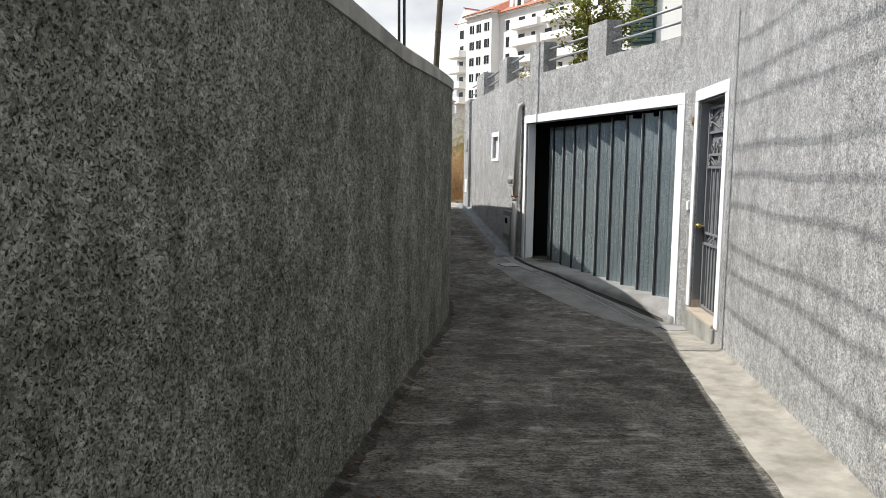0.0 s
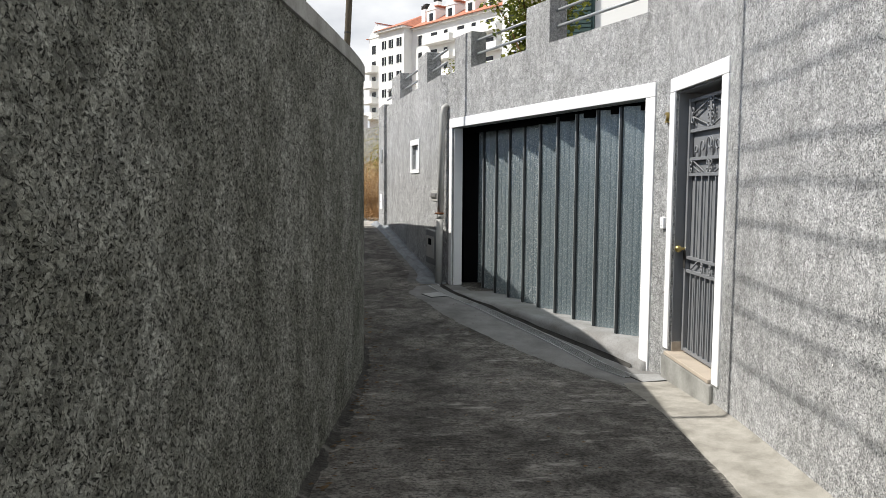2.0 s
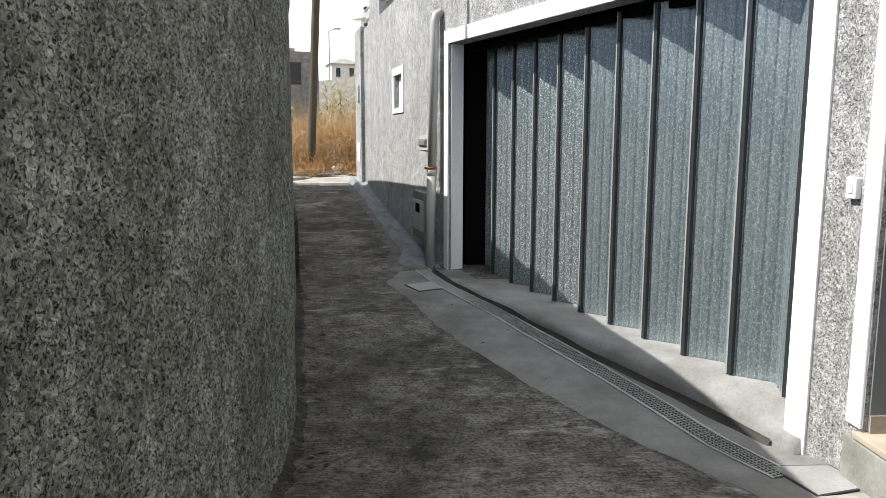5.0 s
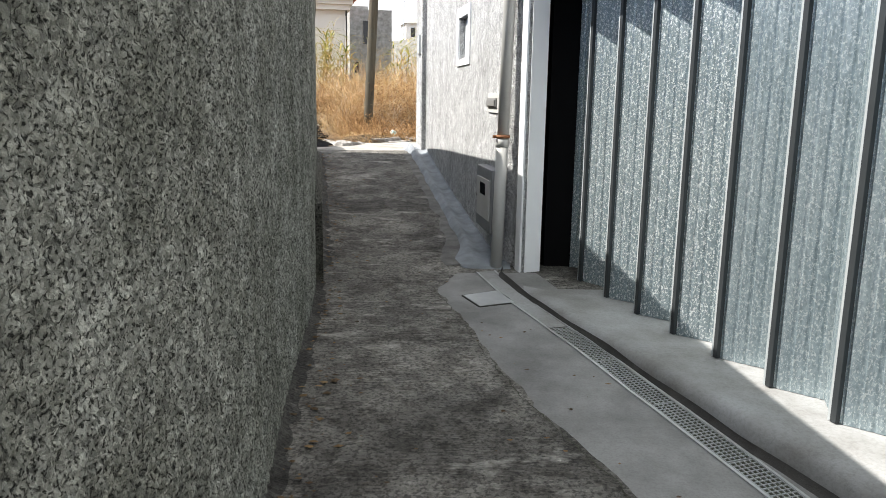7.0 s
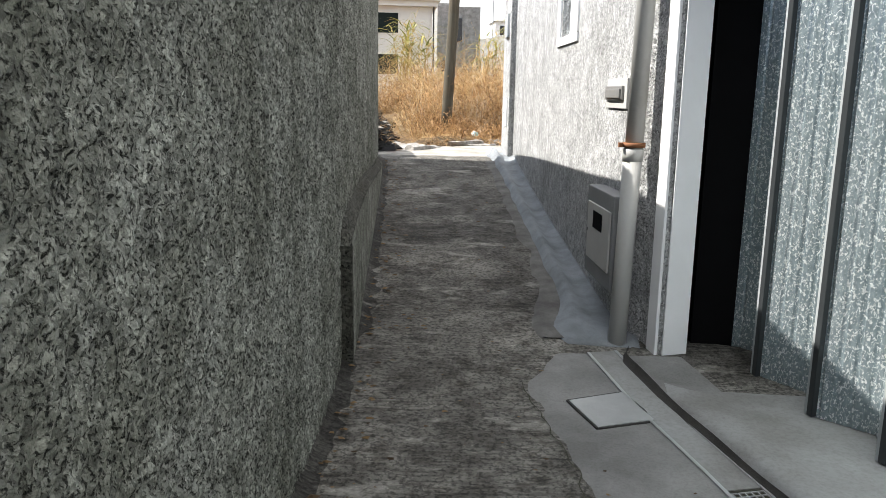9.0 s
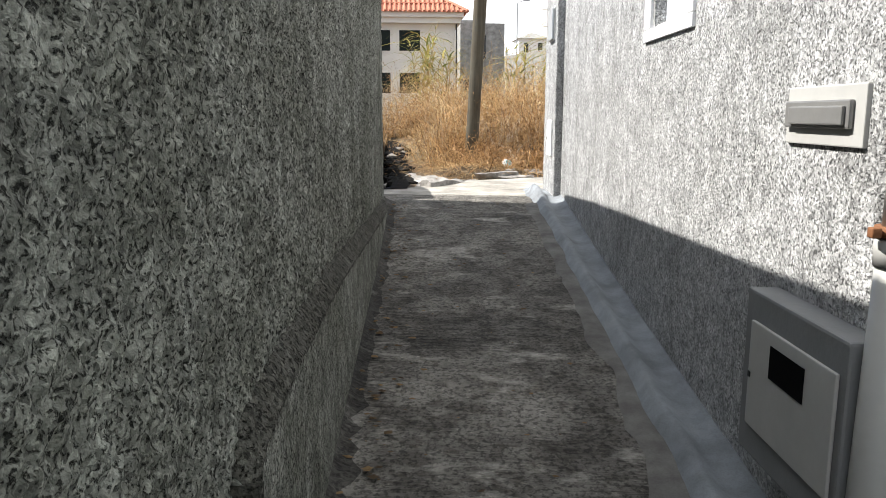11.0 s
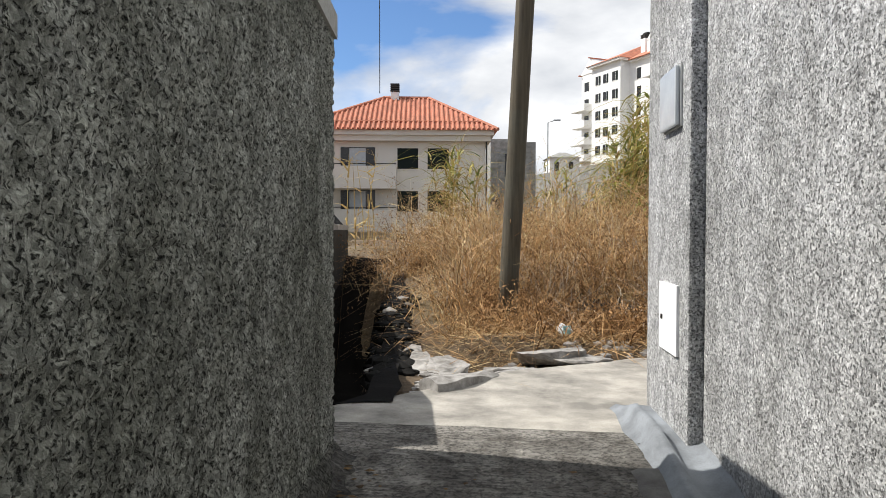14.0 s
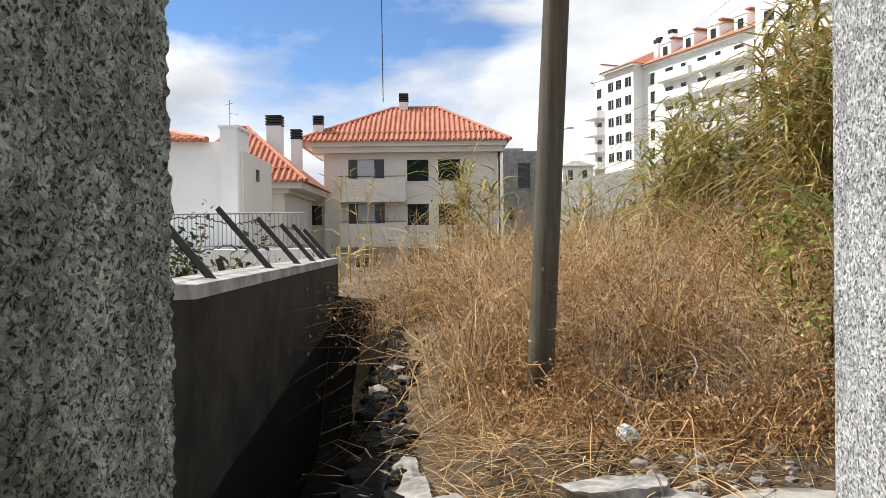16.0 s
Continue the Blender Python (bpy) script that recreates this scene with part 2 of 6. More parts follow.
def plant(name, a, c, rough=0.7, trans=0.0):
    """Leaves or straw, each blade its own shade between two colours."""
    m, nt, b = nodes_of(name)
    geo = nt.nodes.new("ShaderNodeNewGeometry")
    r = ramp(nt, geo.outputs["Random Per Island"], [(0.0, a), (0.55, tuple((x + y) / 2 for x, y in zip(a, c))), (1.0, c)])
    patch = ramp(nt, noise_tex(nt, coords(nt), 1.4, 3.0, 0.6), [(0.35, 0.0), (0.65, 1.0)])
    col = blend(nt, patch, blend(nt, 1.0, r, (0.72, 0.66, 0.6), "MULTIPLY"), r)
    nt.links.new(col, b.inputs["Base Color"])
    b.inputs["Roughness"].default_value = rough
    b.inputs["Specular IOR Level"].default_value = 0.3
    if trans:
        tr = nt.nodes.new("ShaderNodeBsdfTranslucent")
        nt.links.new(col, tr.inputs["Color"])
        mx = nt.nodes.new("ShaderNodeMixShader")
        mx.inputs[0].default_value = trans
        out = nt.nodes["Material Output"]
        nt.links.new(b.outputs[0], mx.inputs[1])
        nt.links.new(tr.outputs[0], mx.inputs[2])
        nt.links.new(mx.outputs[0], out.inputs["Surface"])
    return m


def earth(name):
    m, nt, b = nodes_of(name)
    v = coords(nt)
    big = noise_tex(nt, v, 0.6, 6.0, 0.65)
    fine = noise_tex(nt, v, 18, 6.0, 0.7)
    col = ramp(nt, big, [(0.3, (0.07, 0.048, 0.028)), (0.5, (0.15, 0.105, 0.06)), (0.7, (0.26, 0.20, 0.115))])
    col = blend(nt, ramp(nt, fine, [(0.4, 0.0), (0.6, 0.8)]), blend(nt, 1.0, col, (0.5, 0.48, 0.45), "MULTIPLY"), col)
    nt.links.new(col, b.inputs["Base Color"])
    b.inputs["Roughness"].default_value = 0.95
    bump(nt, b, fine, 0.8, 0.03)
    return m


def glass(name, tint=(0.6, 0.65, 0.65)):
    m, nt, b = nodes_of(name)
    b.inputs["Base Color"].default_value = (*tint, 1)
    b.inputs["Roughness"].default_value = 0.08
    b.inputs["Transmission Weight"].default_value = 0.85
    return m


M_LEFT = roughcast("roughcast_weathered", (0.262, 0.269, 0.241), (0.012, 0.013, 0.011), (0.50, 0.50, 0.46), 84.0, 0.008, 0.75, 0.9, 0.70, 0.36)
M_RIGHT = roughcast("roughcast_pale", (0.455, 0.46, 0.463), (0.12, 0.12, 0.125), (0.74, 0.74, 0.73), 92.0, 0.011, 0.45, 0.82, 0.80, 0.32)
M_ROAD = concrete_road("brushed_concrete", 1.5)
M_CEMENT = smooth_cement("smooth_cement", (0.32, 0.325, 0.325), (0.20, 0.196, 0.188))
M_GUTTER = smooth_cement("wet_look_cement", (0.25, 0.272, 0.295), (0.145, 0.157, 0.17), 5.0)
M_APRON = smooth_cement("bleached_concrete", (0.44, 0.415, 0.37), (0.20, 0.19, 0.17), 4.2)
M_FOOTDIRT = concrete_road("dirt_streaked_concrete", 0.5)
M_COPING = smooth_cement("coping_cement", (0.36, 0.36, 0.34), (0.19, 0.19, 0.175), 2.5)
M_BLACKWALL = smooth_cement("stained_shade_concrete", (0.036, 0.033, 0.024), (0.008, 0.007, 0.006), 3.2)
M_STRIP = smooth_cement("beige_cement", (0.35, 0.335, 0.30), (0.20, 0.19, 0.165), 5.0)
M_WALLTOP = smooth_cement("sunlit_wall_top", (0.46, 0.45, 0.43), (0.20, 0.195, 0.18), 5.0)
M_WHITE = plain("white_paint", (0.80, 0.81, 0.82), 0.55, 0, 0.04, 3.0)
M_WHITEWALL = plain("white_render", (0.80, 0.80, 0.78), 0.8, 0, 0.04, 0.6)
M_CREAM = plain("cream_render", (0.68, 0.65, 0.585), 0.85, 0, 0.05, 0.5)
M_ZINC = galvanised("galvanised_sheet", 0.4)
M_ZINCOLD = galvanised("spangled_zinc", 0.95)
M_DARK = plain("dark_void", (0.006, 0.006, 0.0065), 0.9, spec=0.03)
M_GATE = plain("grey_gate_paint", (0.19, 0.198, 0.208), 0.42, 0.0, 0.05, 4.0)
M_BRASS = plain("brass", (0.55, 0.42, 0.16), 0.3, 1.0, 0.1)
M_SILL = plain("beige_stone_step", (0.44, 0.38, 0.31), 0.6, 0, 0.1, 5.0, 0.0, (0.30, 0.26, 0.21))
M_STEEL = plain("grey_steel_box", (0.40, 0.41, 0.40), 0.5, 0, 0.05, 5.0)
M_PIPE = plain("grey_pvc_pipe", (0.40, 0.40, 0.385), 0.5, 0, 0.08, 3.0, 0, (0.30, 0.28, 0.25))
M_RUST = plain("rust", (0.20, 0.085, 0.035), 0.8, 0.2, 0.3, 20.0)
M_RAIL = plain("grey_rail_paint", (0.30, 0.32, 0.33), 0.45, 0.2)
M_POLE = timber_pole("weathered_pole")
M_IRON = plain("black_iron", (0.035, 0.033, 0.03), 0.65, 0.2, 0.2, 9.0)
M_TILE = plain("clay_tile", (0.46, 0.175, 0.105), 0.8, 0, 0.25, 1.6, 0, (0.30, 0.105, 0.065))
M_EARTH = earth("dry_earth")
M_ROCK = smooth_cement("rubble_rock", (0.42, 0.405, 0.385), (0.17, 0.16, 0.145), 11.0)
M_STRAW = plant("dry_straw", (0.22, 0.125, 0.045), (0.90, 0.74, 0.43), 0.75, 0.2)
M_BROWN = plant("dead_brown_stalks", (0.11, 0.055, 0.02), (0.76, 0.50, 0.25), 0.8, 0.15)
M_REED = plant("reed_leaf", (0.11, 0.15, 0.035), (0.52, 0.46, 0.15), 0.6, 0.3)
M_REEDDRY = plant("dry_reed_leaf", (0.34, 0.22, 0.07), (0.62, 0.50, 0.22), 0.7, 0.3)
M_LEAF = plant("green_leaf", (0.07, 0.11, 0.02), (0.40, 0.43, 0.08), 0.55, 0.3)
M_DARKLEAF = plant("dark_leaf", (0.025, 0.05, 0.02), (0.09, 0.13, 0.05), 0.55, 0.2)
M_WINDOW = plain("dark_window", (0.012, 0.013, 0.014), 0.22, 0, 0.2)
M_SHUTTER = plain("green_shutter", (0.022, 0.055, 0.05), 0.5)
# near-black so that the ditch's shade is part of the colour
M_DITCH = plain("ditch_shade_dark", (0.010, 0.009, 0.008), 0.95, 0.0, 0.4, 5.0, 0.01, None, 0.08)
M_DSHUTTER = plain("dark_green_shutter", (0.006, 0.012, 0.010), 0.5, spec=0.15)
M_CABLE = plain("black_cable", (0.02, 0.02, 0.02), 0.7)
M_BAG = plain("white_plastic", (0.78, 0.82, 0.84), 0.4, 0, 0.05)
M_BAGBLUE = plain("pale_blue_plastic", (0.35, 0.62, 0.68), 0.4, 0, 0.05)
M_FROST = plain("frosted_plastic", (0.42, 0.45, 0.47), 0.25)
M_PANE = plain("pale_frosted_pane", (0.72, 0.75, 0.77), 0.3, 0, 0.05)
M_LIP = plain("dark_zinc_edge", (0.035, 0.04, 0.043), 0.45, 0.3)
M_LIPLIT = plain("lit_zinc_edge", (0.40, 0.43, 0.44), 0.4, 0.3)
M_MOSS = plain("dark_moss_dirt", (0.045, 0.045, 0.03), 0.95, 0, 0.4, 14.0, 0.01)
M_LEDGE = roughcast("grimy_roughcast", (0.095, 0.094, 0.082), (0.006, 0.006, 0.005), (0.5, 0.5, 0.46), 62.0, 0.013, 0.4, 0.95)
M_GRATE = plain("galvanised_grate", (0.42, 0.43, 0.43), 0.45, 0.5)
M_DITCHROCK = plain("ditch_shade_stone", (0.014, 0.0135, 0.0125), 0.95, 0.0, 0.3, 8.0, 0.004, None, 0.1)
M_BAYCEMENT = smooth_cement("bay_cement", (0.245, 0.243, 0.238), (0.15, 0.148, 0.143), 3.0)
M_GRIMESHADE = plain("grime_and_shade", (0.05, 0.048, 0.044), 0.95, 0.0, 0.35, 9.0, 0.004)
M_BOX = plain("pale_grey_enamel", (0.43, 0.43, 0.415), 0.5, 0.0, 0.1, 5.0)
M_CABINET = plain("cement_grey_cabinet", (0.19, 0.195, 0.20), 0.7, 0.0, 0.12, 4.0, 0.002)
M_FLAP = plain("dull_grey_flap", (0.22, 0.22, 0.215), 0.45, 0.3, 0.12, 8.0)
M_LITTER = plant("dull_dead_leaves", (0.06, 0.042, 0.025), (0.24, 0.16, 0.08), 0.85)
M_PATCH = smooth_cement("patch_cement", (0.17, 0.165, 0.157), (0.085, 0.082, 0.077), 6.0)
M_SHADESTALK = plain("shade_dark_stalks", (0.045, 0.042, 0.038), 0.9, 0, 0.3)
M_BLEACH = plant("bleached_twigs", (0.34, 0.30, 0.24), (0.78, 0.72, 0.60), 0.8, 0.05)

# ---- building helpers ----
def mesh_of(name, bm, smooth=False):
    me = bpy.data.meshes.new(name)
    bmesh.ops.recalc_face_normals(bm, faces=bm.faces)
    bm.to_mesh(me)
    bm.free()
    if smooth:
        for p in me.polygons:
            p.use_smooth = True
    return me


def thing(name, bm, material, label, category, group="", kind="", smooth=False):
    me = mesh_of(name, bm, smooth)
    me.materials.append(material)
    return tagged(new(name, me), label, category, group, kind)


def part(name, bm, material, parent, label="", smooth=False):
    me = mesh_of(name, bm, smooth)
    me.materials.append(material)
    ob = new(name, me)
    ob.parent = parent
    return tagged(ob, label)


def holder(name, at, label, category, group="", turn=0.0, kind=""):
    ob = new(name)
    ob.location = at
    ob.rotation_euler = (0, 0, turn)
    ob.empty_display_size = 0.1
    return tagged(ob, label, category, group, kind)


def box(bm, x0, y0, z0, x1, y1, z1, bevel=0.0, m=None):
    r = bmesh.ops.create_cube(bm, size=1.0)
    vs = r["verts"]
    mat4 = Matrix.Translation(((x0 + x1) / 2, (y0 + y1) / 2, (z0 + z1) / 2)) @ Matrix.Diagonal((abs(x1 - x0), abs(y1 - y0), abs(z1 - z0), 1))
    bmesh.ops.transform(bm, matrix=mat4, verts=vs)
    if bevel:
        es = list({e for v in vs for e in v.link_edges})
        out = bmesh.ops.bevel(bm, geom=es, offset=bevel, segments=2, affect="EDGES", profile=0.6)
        vs = list({v for f in out["faces"] for v in f.verts} | {v for v in vs if v.is_valid})
    if m is not None:
        bmesh.ops.transform(bm, matrix=m, verts=[v for v in vs if v.is_valid])
    return bm


def boxes(*specs, bevel=0.0, m=None):
    bm = bmesh.new()
    for s in specs:
        box(bm, *s, bevel=bevel, m=m)
    return bm


def tube(bm, pts, radius, sides=8, caps=True):
    """A round bar along points; radius may be one number or one for each point."""
    pts = [Vector(p) for p in pts]
    rad = radius if isinstance(radius, (list, tuple)) else [radius] * len(pts)
    rings = []
    side = None
    for i, p in enumerate(pts):
        d = (pts[min(i + 1, len(pts) - 1)] - pts[max(i - 1, 0)]).normalized()
        if side is None:
            side = d.orthogonal().normalized()
        side = (side - d * side.dot(d)).normalized()
        up = d.cross(side)
        rings.append([bm.verts.new(p + rad[i] * (math.cos(a) * side + math.sin(a) * up)) for a in (2 * math.pi * k / sides for k in range(sides))])
    for a, b in zip(rings, rings[1:]):
        for k in range(sides):
            bm.faces.new((a[k], a[(k + 1) % sides], b[(k + 1) % sides], b[k]))
    if caps:
        bm.faces.new(rings[0][::-1])
        bm.faces.new(rings[-1])
    return bm


def smooth_line(pts, step=0.15):
    """A curve through the points of a polyline, at even steps."""
    p = [Vector(q) for q in pts]
    p = [2 * p[0] - p[1]] + p + [2 * p[-1] - p[-2]]
    out = []
    for i in range(1, len(p) - 2):
        n = max(1, int((p[i + 1] - p[i]).length / step))
        for k in range(n):
            t = k / n
            a, b, c, d = p[i - 1], p[i], p[i + 1], p[i + 2]
            out.append(0.5 * (2 * b + (c - a) * t + (2 * a - 5 * b + 4 * c - d) * t * t + (3 * b - a - 3 * c + d) * t ** 3))
    out.append(p[-2])
    return out


def sweep(path, section, closed=True):
    """Cross-sections (offset to the right of the way, height) set up along a path in plan."""
    bm = bmesh.new()
    rings = []
    for i, p in enumerate(path):
        d = Vector(path[min(i + 1, len(path) - 1)]) - Vector(path[max(i - 1, 0)])
        d = Vector((d.x, d.y)).normalized()
        right = Vector((d.y, -d.x))
        rings.append([bm.verts.new((p[0] + right.x * o, p[1] + right.y * o, z)) for o, z in section(i, p)])
    n = len(rings[0])
    for a, b in zip(rings, rings[1:]):
        for k in range(n if closed else n - 1):
            bm.faces.new((a[k], b[k], b[(k + 1) % n], a[(k + 1) % n]))
    if closed:
        bm.faces.new(rings[0])
        bm.faces.new(rings[-1][::-1])
    return bm


def on_wall(a, b):
    """The frame of a wall face from a to b in plan: x along it, y into the wall, z up."""
    a, b = Vector(a), Vector(b)
    d = (b - a).normalized()
    return Matrix(((d.x, d.y, 0, a.x), (d.y, -d.x, 0, a.y), (0, 0, 1, 0), (0, 0, 0, 1))), (b - a).length


def pierced(length, z0, z1, thick, holes):
    """A wall in its own frame with rectangular openings right through it."""
    bm = bmesh.new()
    xs = sorted({0.0, length, *[h[0] for h in holes], *[h[2] for h in holes]})
    zs = sorted({z0, z1, *[h[1] for h in holes], *[h[3] for h in holes]})
    solid = lambda i, k: 0 <= i < len(xs) - 1 and 0 <= k < len(zs) - 1 and not any(
        h[0] <= (xs[i] + xs[i + 1]) / 2 <= h[2] and h[1] <= (zs[k] + zs[k + 1]) / 2 <= h[3] for h in holes)
    verts = {}

    def v(x, y, z):
        key = (round(x, 5), y, round(z, 5))
        if key not in verts:
            verts[key] = bm.verts.new((x, y, z))
        return verts[key]

    for i in range(len(xs) - 1):
        for k in range(len(zs) - 1):
            if not solid(i, k):
                continue
            x0, x1, a, b = xs[i], xs[i + 1], zs[k], zs[k + 1]
            bm.faces.new((v(x0, 0, a), v(x1, 0, a), v(x1, 0, b), v(x0, 0, b)))
            bm.faces.new((v(x0, thick, b), v(x1, thick, b), v(x1, thick, a), v(x0, thick, a)))
            for di, dk, p, q in ((-1, 0, (x0, a), (x0, b)), (1, 0, (x1, b), (x1, a)), (0, -1, (x1, a), (x0, a)), (0, 1, (x0, b), (x1, b))):
                if not solid(i + di, k + dk):
                    bm.faces.new((v(p[0], 0, p[1]), v(q[0], 0, q[1]), v(q[0], thick, q[1]), v(p[0], thick, p[1])))
    return bm


def in_frame(bm, m):
    bmesh.ops.transform(bm, matrix=m, verts=bm.verts)
    return bm


# ---- heights of the ground ----
ALLEY_Y = [-40, -8, -4, 1.6, 4.0, 6.35, 7.3, 8.7, 10.65, 11.7, 12.55, 13.5, 15.0]
ALLEY_Z = [1.2, 0.35, 0.27, 0.165, 0.08, 0.22, 0.25, 0.40, 0.62, 0.76, 0.86, 0.86, 0.86]


def alley_z(y):
    return float(np.interp(y, ALLEY_Y, ALLEY_Z))


def black_wall_x(y):
    return -1.22 - 0.18 * (y - 13.8)


def step01(t):
    t = min(1.0, max(0.0, t))
    return t * t * (3 - 2 * t)


def lot_z(x, y):
    """The waste ground beyond the alley: a bank that climbs to the right, then falls away to the houses."""
    near = 0.86 + 0.085 * max(0.0, y - 14.2) + 0.10 * max(0.0, x - 0.3) * step01((y - 14.0) / 3) + 0.14 * (noise.noise((x * 0.6, y * 0.6, 0)) + 0.6 * noise.noise((x * 1.7, y * 1.7, 3)))
    near = min(near, 1.62 + 0.10 * max(0.0, x))
    far_right = 0.078 * (y - 20.0) + 0.3
    far_left = -0.5 + 0.012 * (y - 20)
    w = step01((x + 9.0 - 0.09 * max(0.0, y - 40)) / 12.0)
    far_z = far_left * (1 - w) + min(far_right, 15.6) * w
    far_z = far_z * (1 - step01((y - 190) / 150)) - 30 * step01((y - 190) / 300)
    z = near + (far_z - near) * step01((y - 22) / 16)
    ditch = step01((x - black_wall_x(y) - 0.36) / 0.34)
    ditch += (1 - ditch) * step01((y - 17.6) / 1.6)
    if x > black_wall_x(y) - 0.32:
        z = z * ditch + (-0.15 + 0.05 * (y - 14)) * (1 - ditch)
    else:
        z = 0.9 * (1 - step01((y - 20) / 18)) + z * step01((y - 20) / 18)
    return z


def ground_z(x, y):
    a = alley_z(y)
    if y <= 13.0:
        return a
    t = step01((y - 13.0) / (1.2 - 0.85 * step01((-0.2 - x) / 0.4)))
    return a * (1 - t) + lot_z(x, y) * t


# ---- ground: one sheet to the horizon ----
def axis(lo, hi, step, reach):
    mid = list(np.arange(lo, hi + 1e-6, step))
    out, d = [], step
    a, b = [], []
    x = lo
    while x > -reach:
        d *= 1.35
        x -= d
        a.append(x)
    d, x = step, hi
    while x < reach:
        d *= 1.35
        x += d
        b.append(x)
    return a[::-1] + mid + b


gx, gy = axis(-4.0, 9.0, 0.16, 900.0), axis(-6.0, 27.0, 0.16, 900.0)
gv = [(x, y, ground_z(x, y) - 0.035) for y in gy for x in gx]
nx = len(gx)
gf = [(r * nx + c, r * nx + c + 1, (r + 1) * nx + c + 1, (r + 1) * nx + c) for r in range(len(gy) - 1) for c in range(nx - 1)]
gme = bpy.data.meshes.new("ground")
gme.from_pydata(gv, [], gf)
gme.materials.append(M_EARTH)
for p in gme.polygons:
    p.use_smooth = True
tagged(new("ground", gme), "dry brown earth of the waste ground and hillside", "ground", kind="structure")

# ---- plan of the walls ----
LEFT = [(-1.55, -8.0), (-0.95, -4.0), (-0.42, -0.96), (-0.16, 0.75), (0.10, 2.47), (0.255, 3.6), (0.325, 4.4), (0.30, 5.0), (0.255, 5.7), (0.235, 6.4), (0.20, 7.2), (0.12, 8.1), (0.02, 8.95), (-0.12, 10.2), (-0.26, 11.4), (-0.41, 12.50)]
SOUTH_A, SOUTH_B, DOOR_A, DOOR_B, GAR_B = (1.13, -7.0), (2.16, -0.95), (2.735, 2.44), (2.86, 3.72), (1.60, 8.0)
MET_A, MET_B = (1.50, 8.12), (1.04, 12.57)


def left_top(y):
    return float(np.interp(y, [-8, 1.0, 4.5, 6.2, 7.6, 8.3, 12.5], [2.56, 2.60, 2.75, 2.77, 2.79, 2.70, 2.60]))


left_path = smooth_line(LEFT, 0.12)
def rough_face(path, z0, top, cell, relief, seed):
    """Vertices and quads of thrown render: a fine grid along a path, its grains standing proud of the wall."""
    p = np.array([(q[0], q[1]) for q in path])
    run = np.concatenate(([0.0], np.cumsum(np.hypot(*np.diff(p, axis=0).T))))
    n = int(run[-1] / cell)
    at = np.linspace(0, run[-1], n)
    x, y = np.interp(at, run, p[:, 0]), np.interp(at, run, p[:, 1])
    dx, dy = np.gradient(x), np.gradient(y)
    ln = np.hypot(dx, dy)
    m = int(2.7 / cell)
    rng = np.random.RandomState(seed)
    g = rng.rand(m, n)
    soft = (g + np.roll(g, 1, 0) + np.roll(g, 1, 1) + np.roll(g, (1, 1), (0, 1))) / 4
    wide = rng.rand(m // 6 + 2, n // 6 + 2)
    vi, ui = np.linspace(0, m // 6, m), np.linspace(0, n // 6, n)
    a, b = vi.astype(int)[:, None], ui.astype(int)[None, :]
    fa, fb = (vi % 1)[:, None], (ui % 1)[None, :]
    wide = wide[a, b] * (1 - fa) * (1 - fb) + wide[a + 1, b] * fa * (1 - fb) + wide[a, b + 1] * (1 - fa) * fb + wide[a + 1, b + 1] * fa * fb
    h = relief * (0.35 * g + 1.1 * np.clip((soft - 0.36) * 3.0, 0, 1) + 0.5 * wide) - 0.9 * relief
    slip = (rng.rand(m, n) - 0.5) * cell * 0.4
    rise = (rng.rand(m, n) - 0.5) * cell * 0.4
    tops = np.array([top(v) for v in y])
    z = z0 + np.linspace(0, 1, m)[:, None] * (tops - z0)[None, :] + rise
    z[-1] = tops
    vx = x + dy / ln * h + dx / ln * slip
    vy = y - dx / ln * h + dy / ln * slip
    verts = np.stack((vx, vy, z), -1).reshape(-1, 3)
    k = (np.arange(m - 1)[:, None] * n + np.arange(n - 1)[None, :]).ravel()
    return verts, np.stack((k, k + 1, k + n + 1, k + n), -1)


def with_face(me, verts, quads):
    """Add a numpy grid of quads to a mesh."""
    nv, nl, nf = len(me.vertices), len(me.loops), len(me.polygons)
    me.vertices.add(len(verts))
    co = np.empty(3 * len(me.vertices), np.float32)
    me.vertices.foreach_get("co", co)
    co[3 * nv:] = verts.ravel()
    me.vertices.foreach_set("co", co)
    me.loops.add(4 * len(quads))
    vi = np.empty(len(me.loops), np.int32)
    me.loops.foreach_get("vertex_index", vi)
    vi[nl:] = quads.ravel() + nv
    me.loops.foreach_set("vertex_index", vi)
    me.polygons.add(len(quads))
    st = np.empty(len(me.polygons), np.int32)
    me.polygons.foreach_get("loop_start", st)
    st[nf:] = nl + 4 * np.arange(len(quads))
    me.polygons.foreach_set("loop_start", st)
    soft = np.zeros(len(me.polygons), bool)
    soft[nf:] = True
    me.polygons.foreach_set("use_smooth", soft)
    me.update(calc_edges=True)
    me.validate()


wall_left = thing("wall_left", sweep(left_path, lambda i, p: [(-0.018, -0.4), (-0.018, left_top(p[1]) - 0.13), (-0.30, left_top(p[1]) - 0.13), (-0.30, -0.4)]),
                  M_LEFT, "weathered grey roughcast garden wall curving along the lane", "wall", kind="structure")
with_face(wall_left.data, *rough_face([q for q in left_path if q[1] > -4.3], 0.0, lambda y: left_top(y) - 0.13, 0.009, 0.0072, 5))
coping = thing("trim_coping", sweep(left_path, lambda i, p: [(0.016, left_top(p[1]) - 0.13), (0.016, left_top(p[1]) - 0.035), (-0.03, left_top(p[1])), (-0.27, left_top(p[1])), (-0.31, left_top(p[1]) - 0.03), (-0.31, left_top(p[1]) - 0.13)]),
               M_COPING, "smooth grey cement coping along the garden wall", "coping", kind="structure")
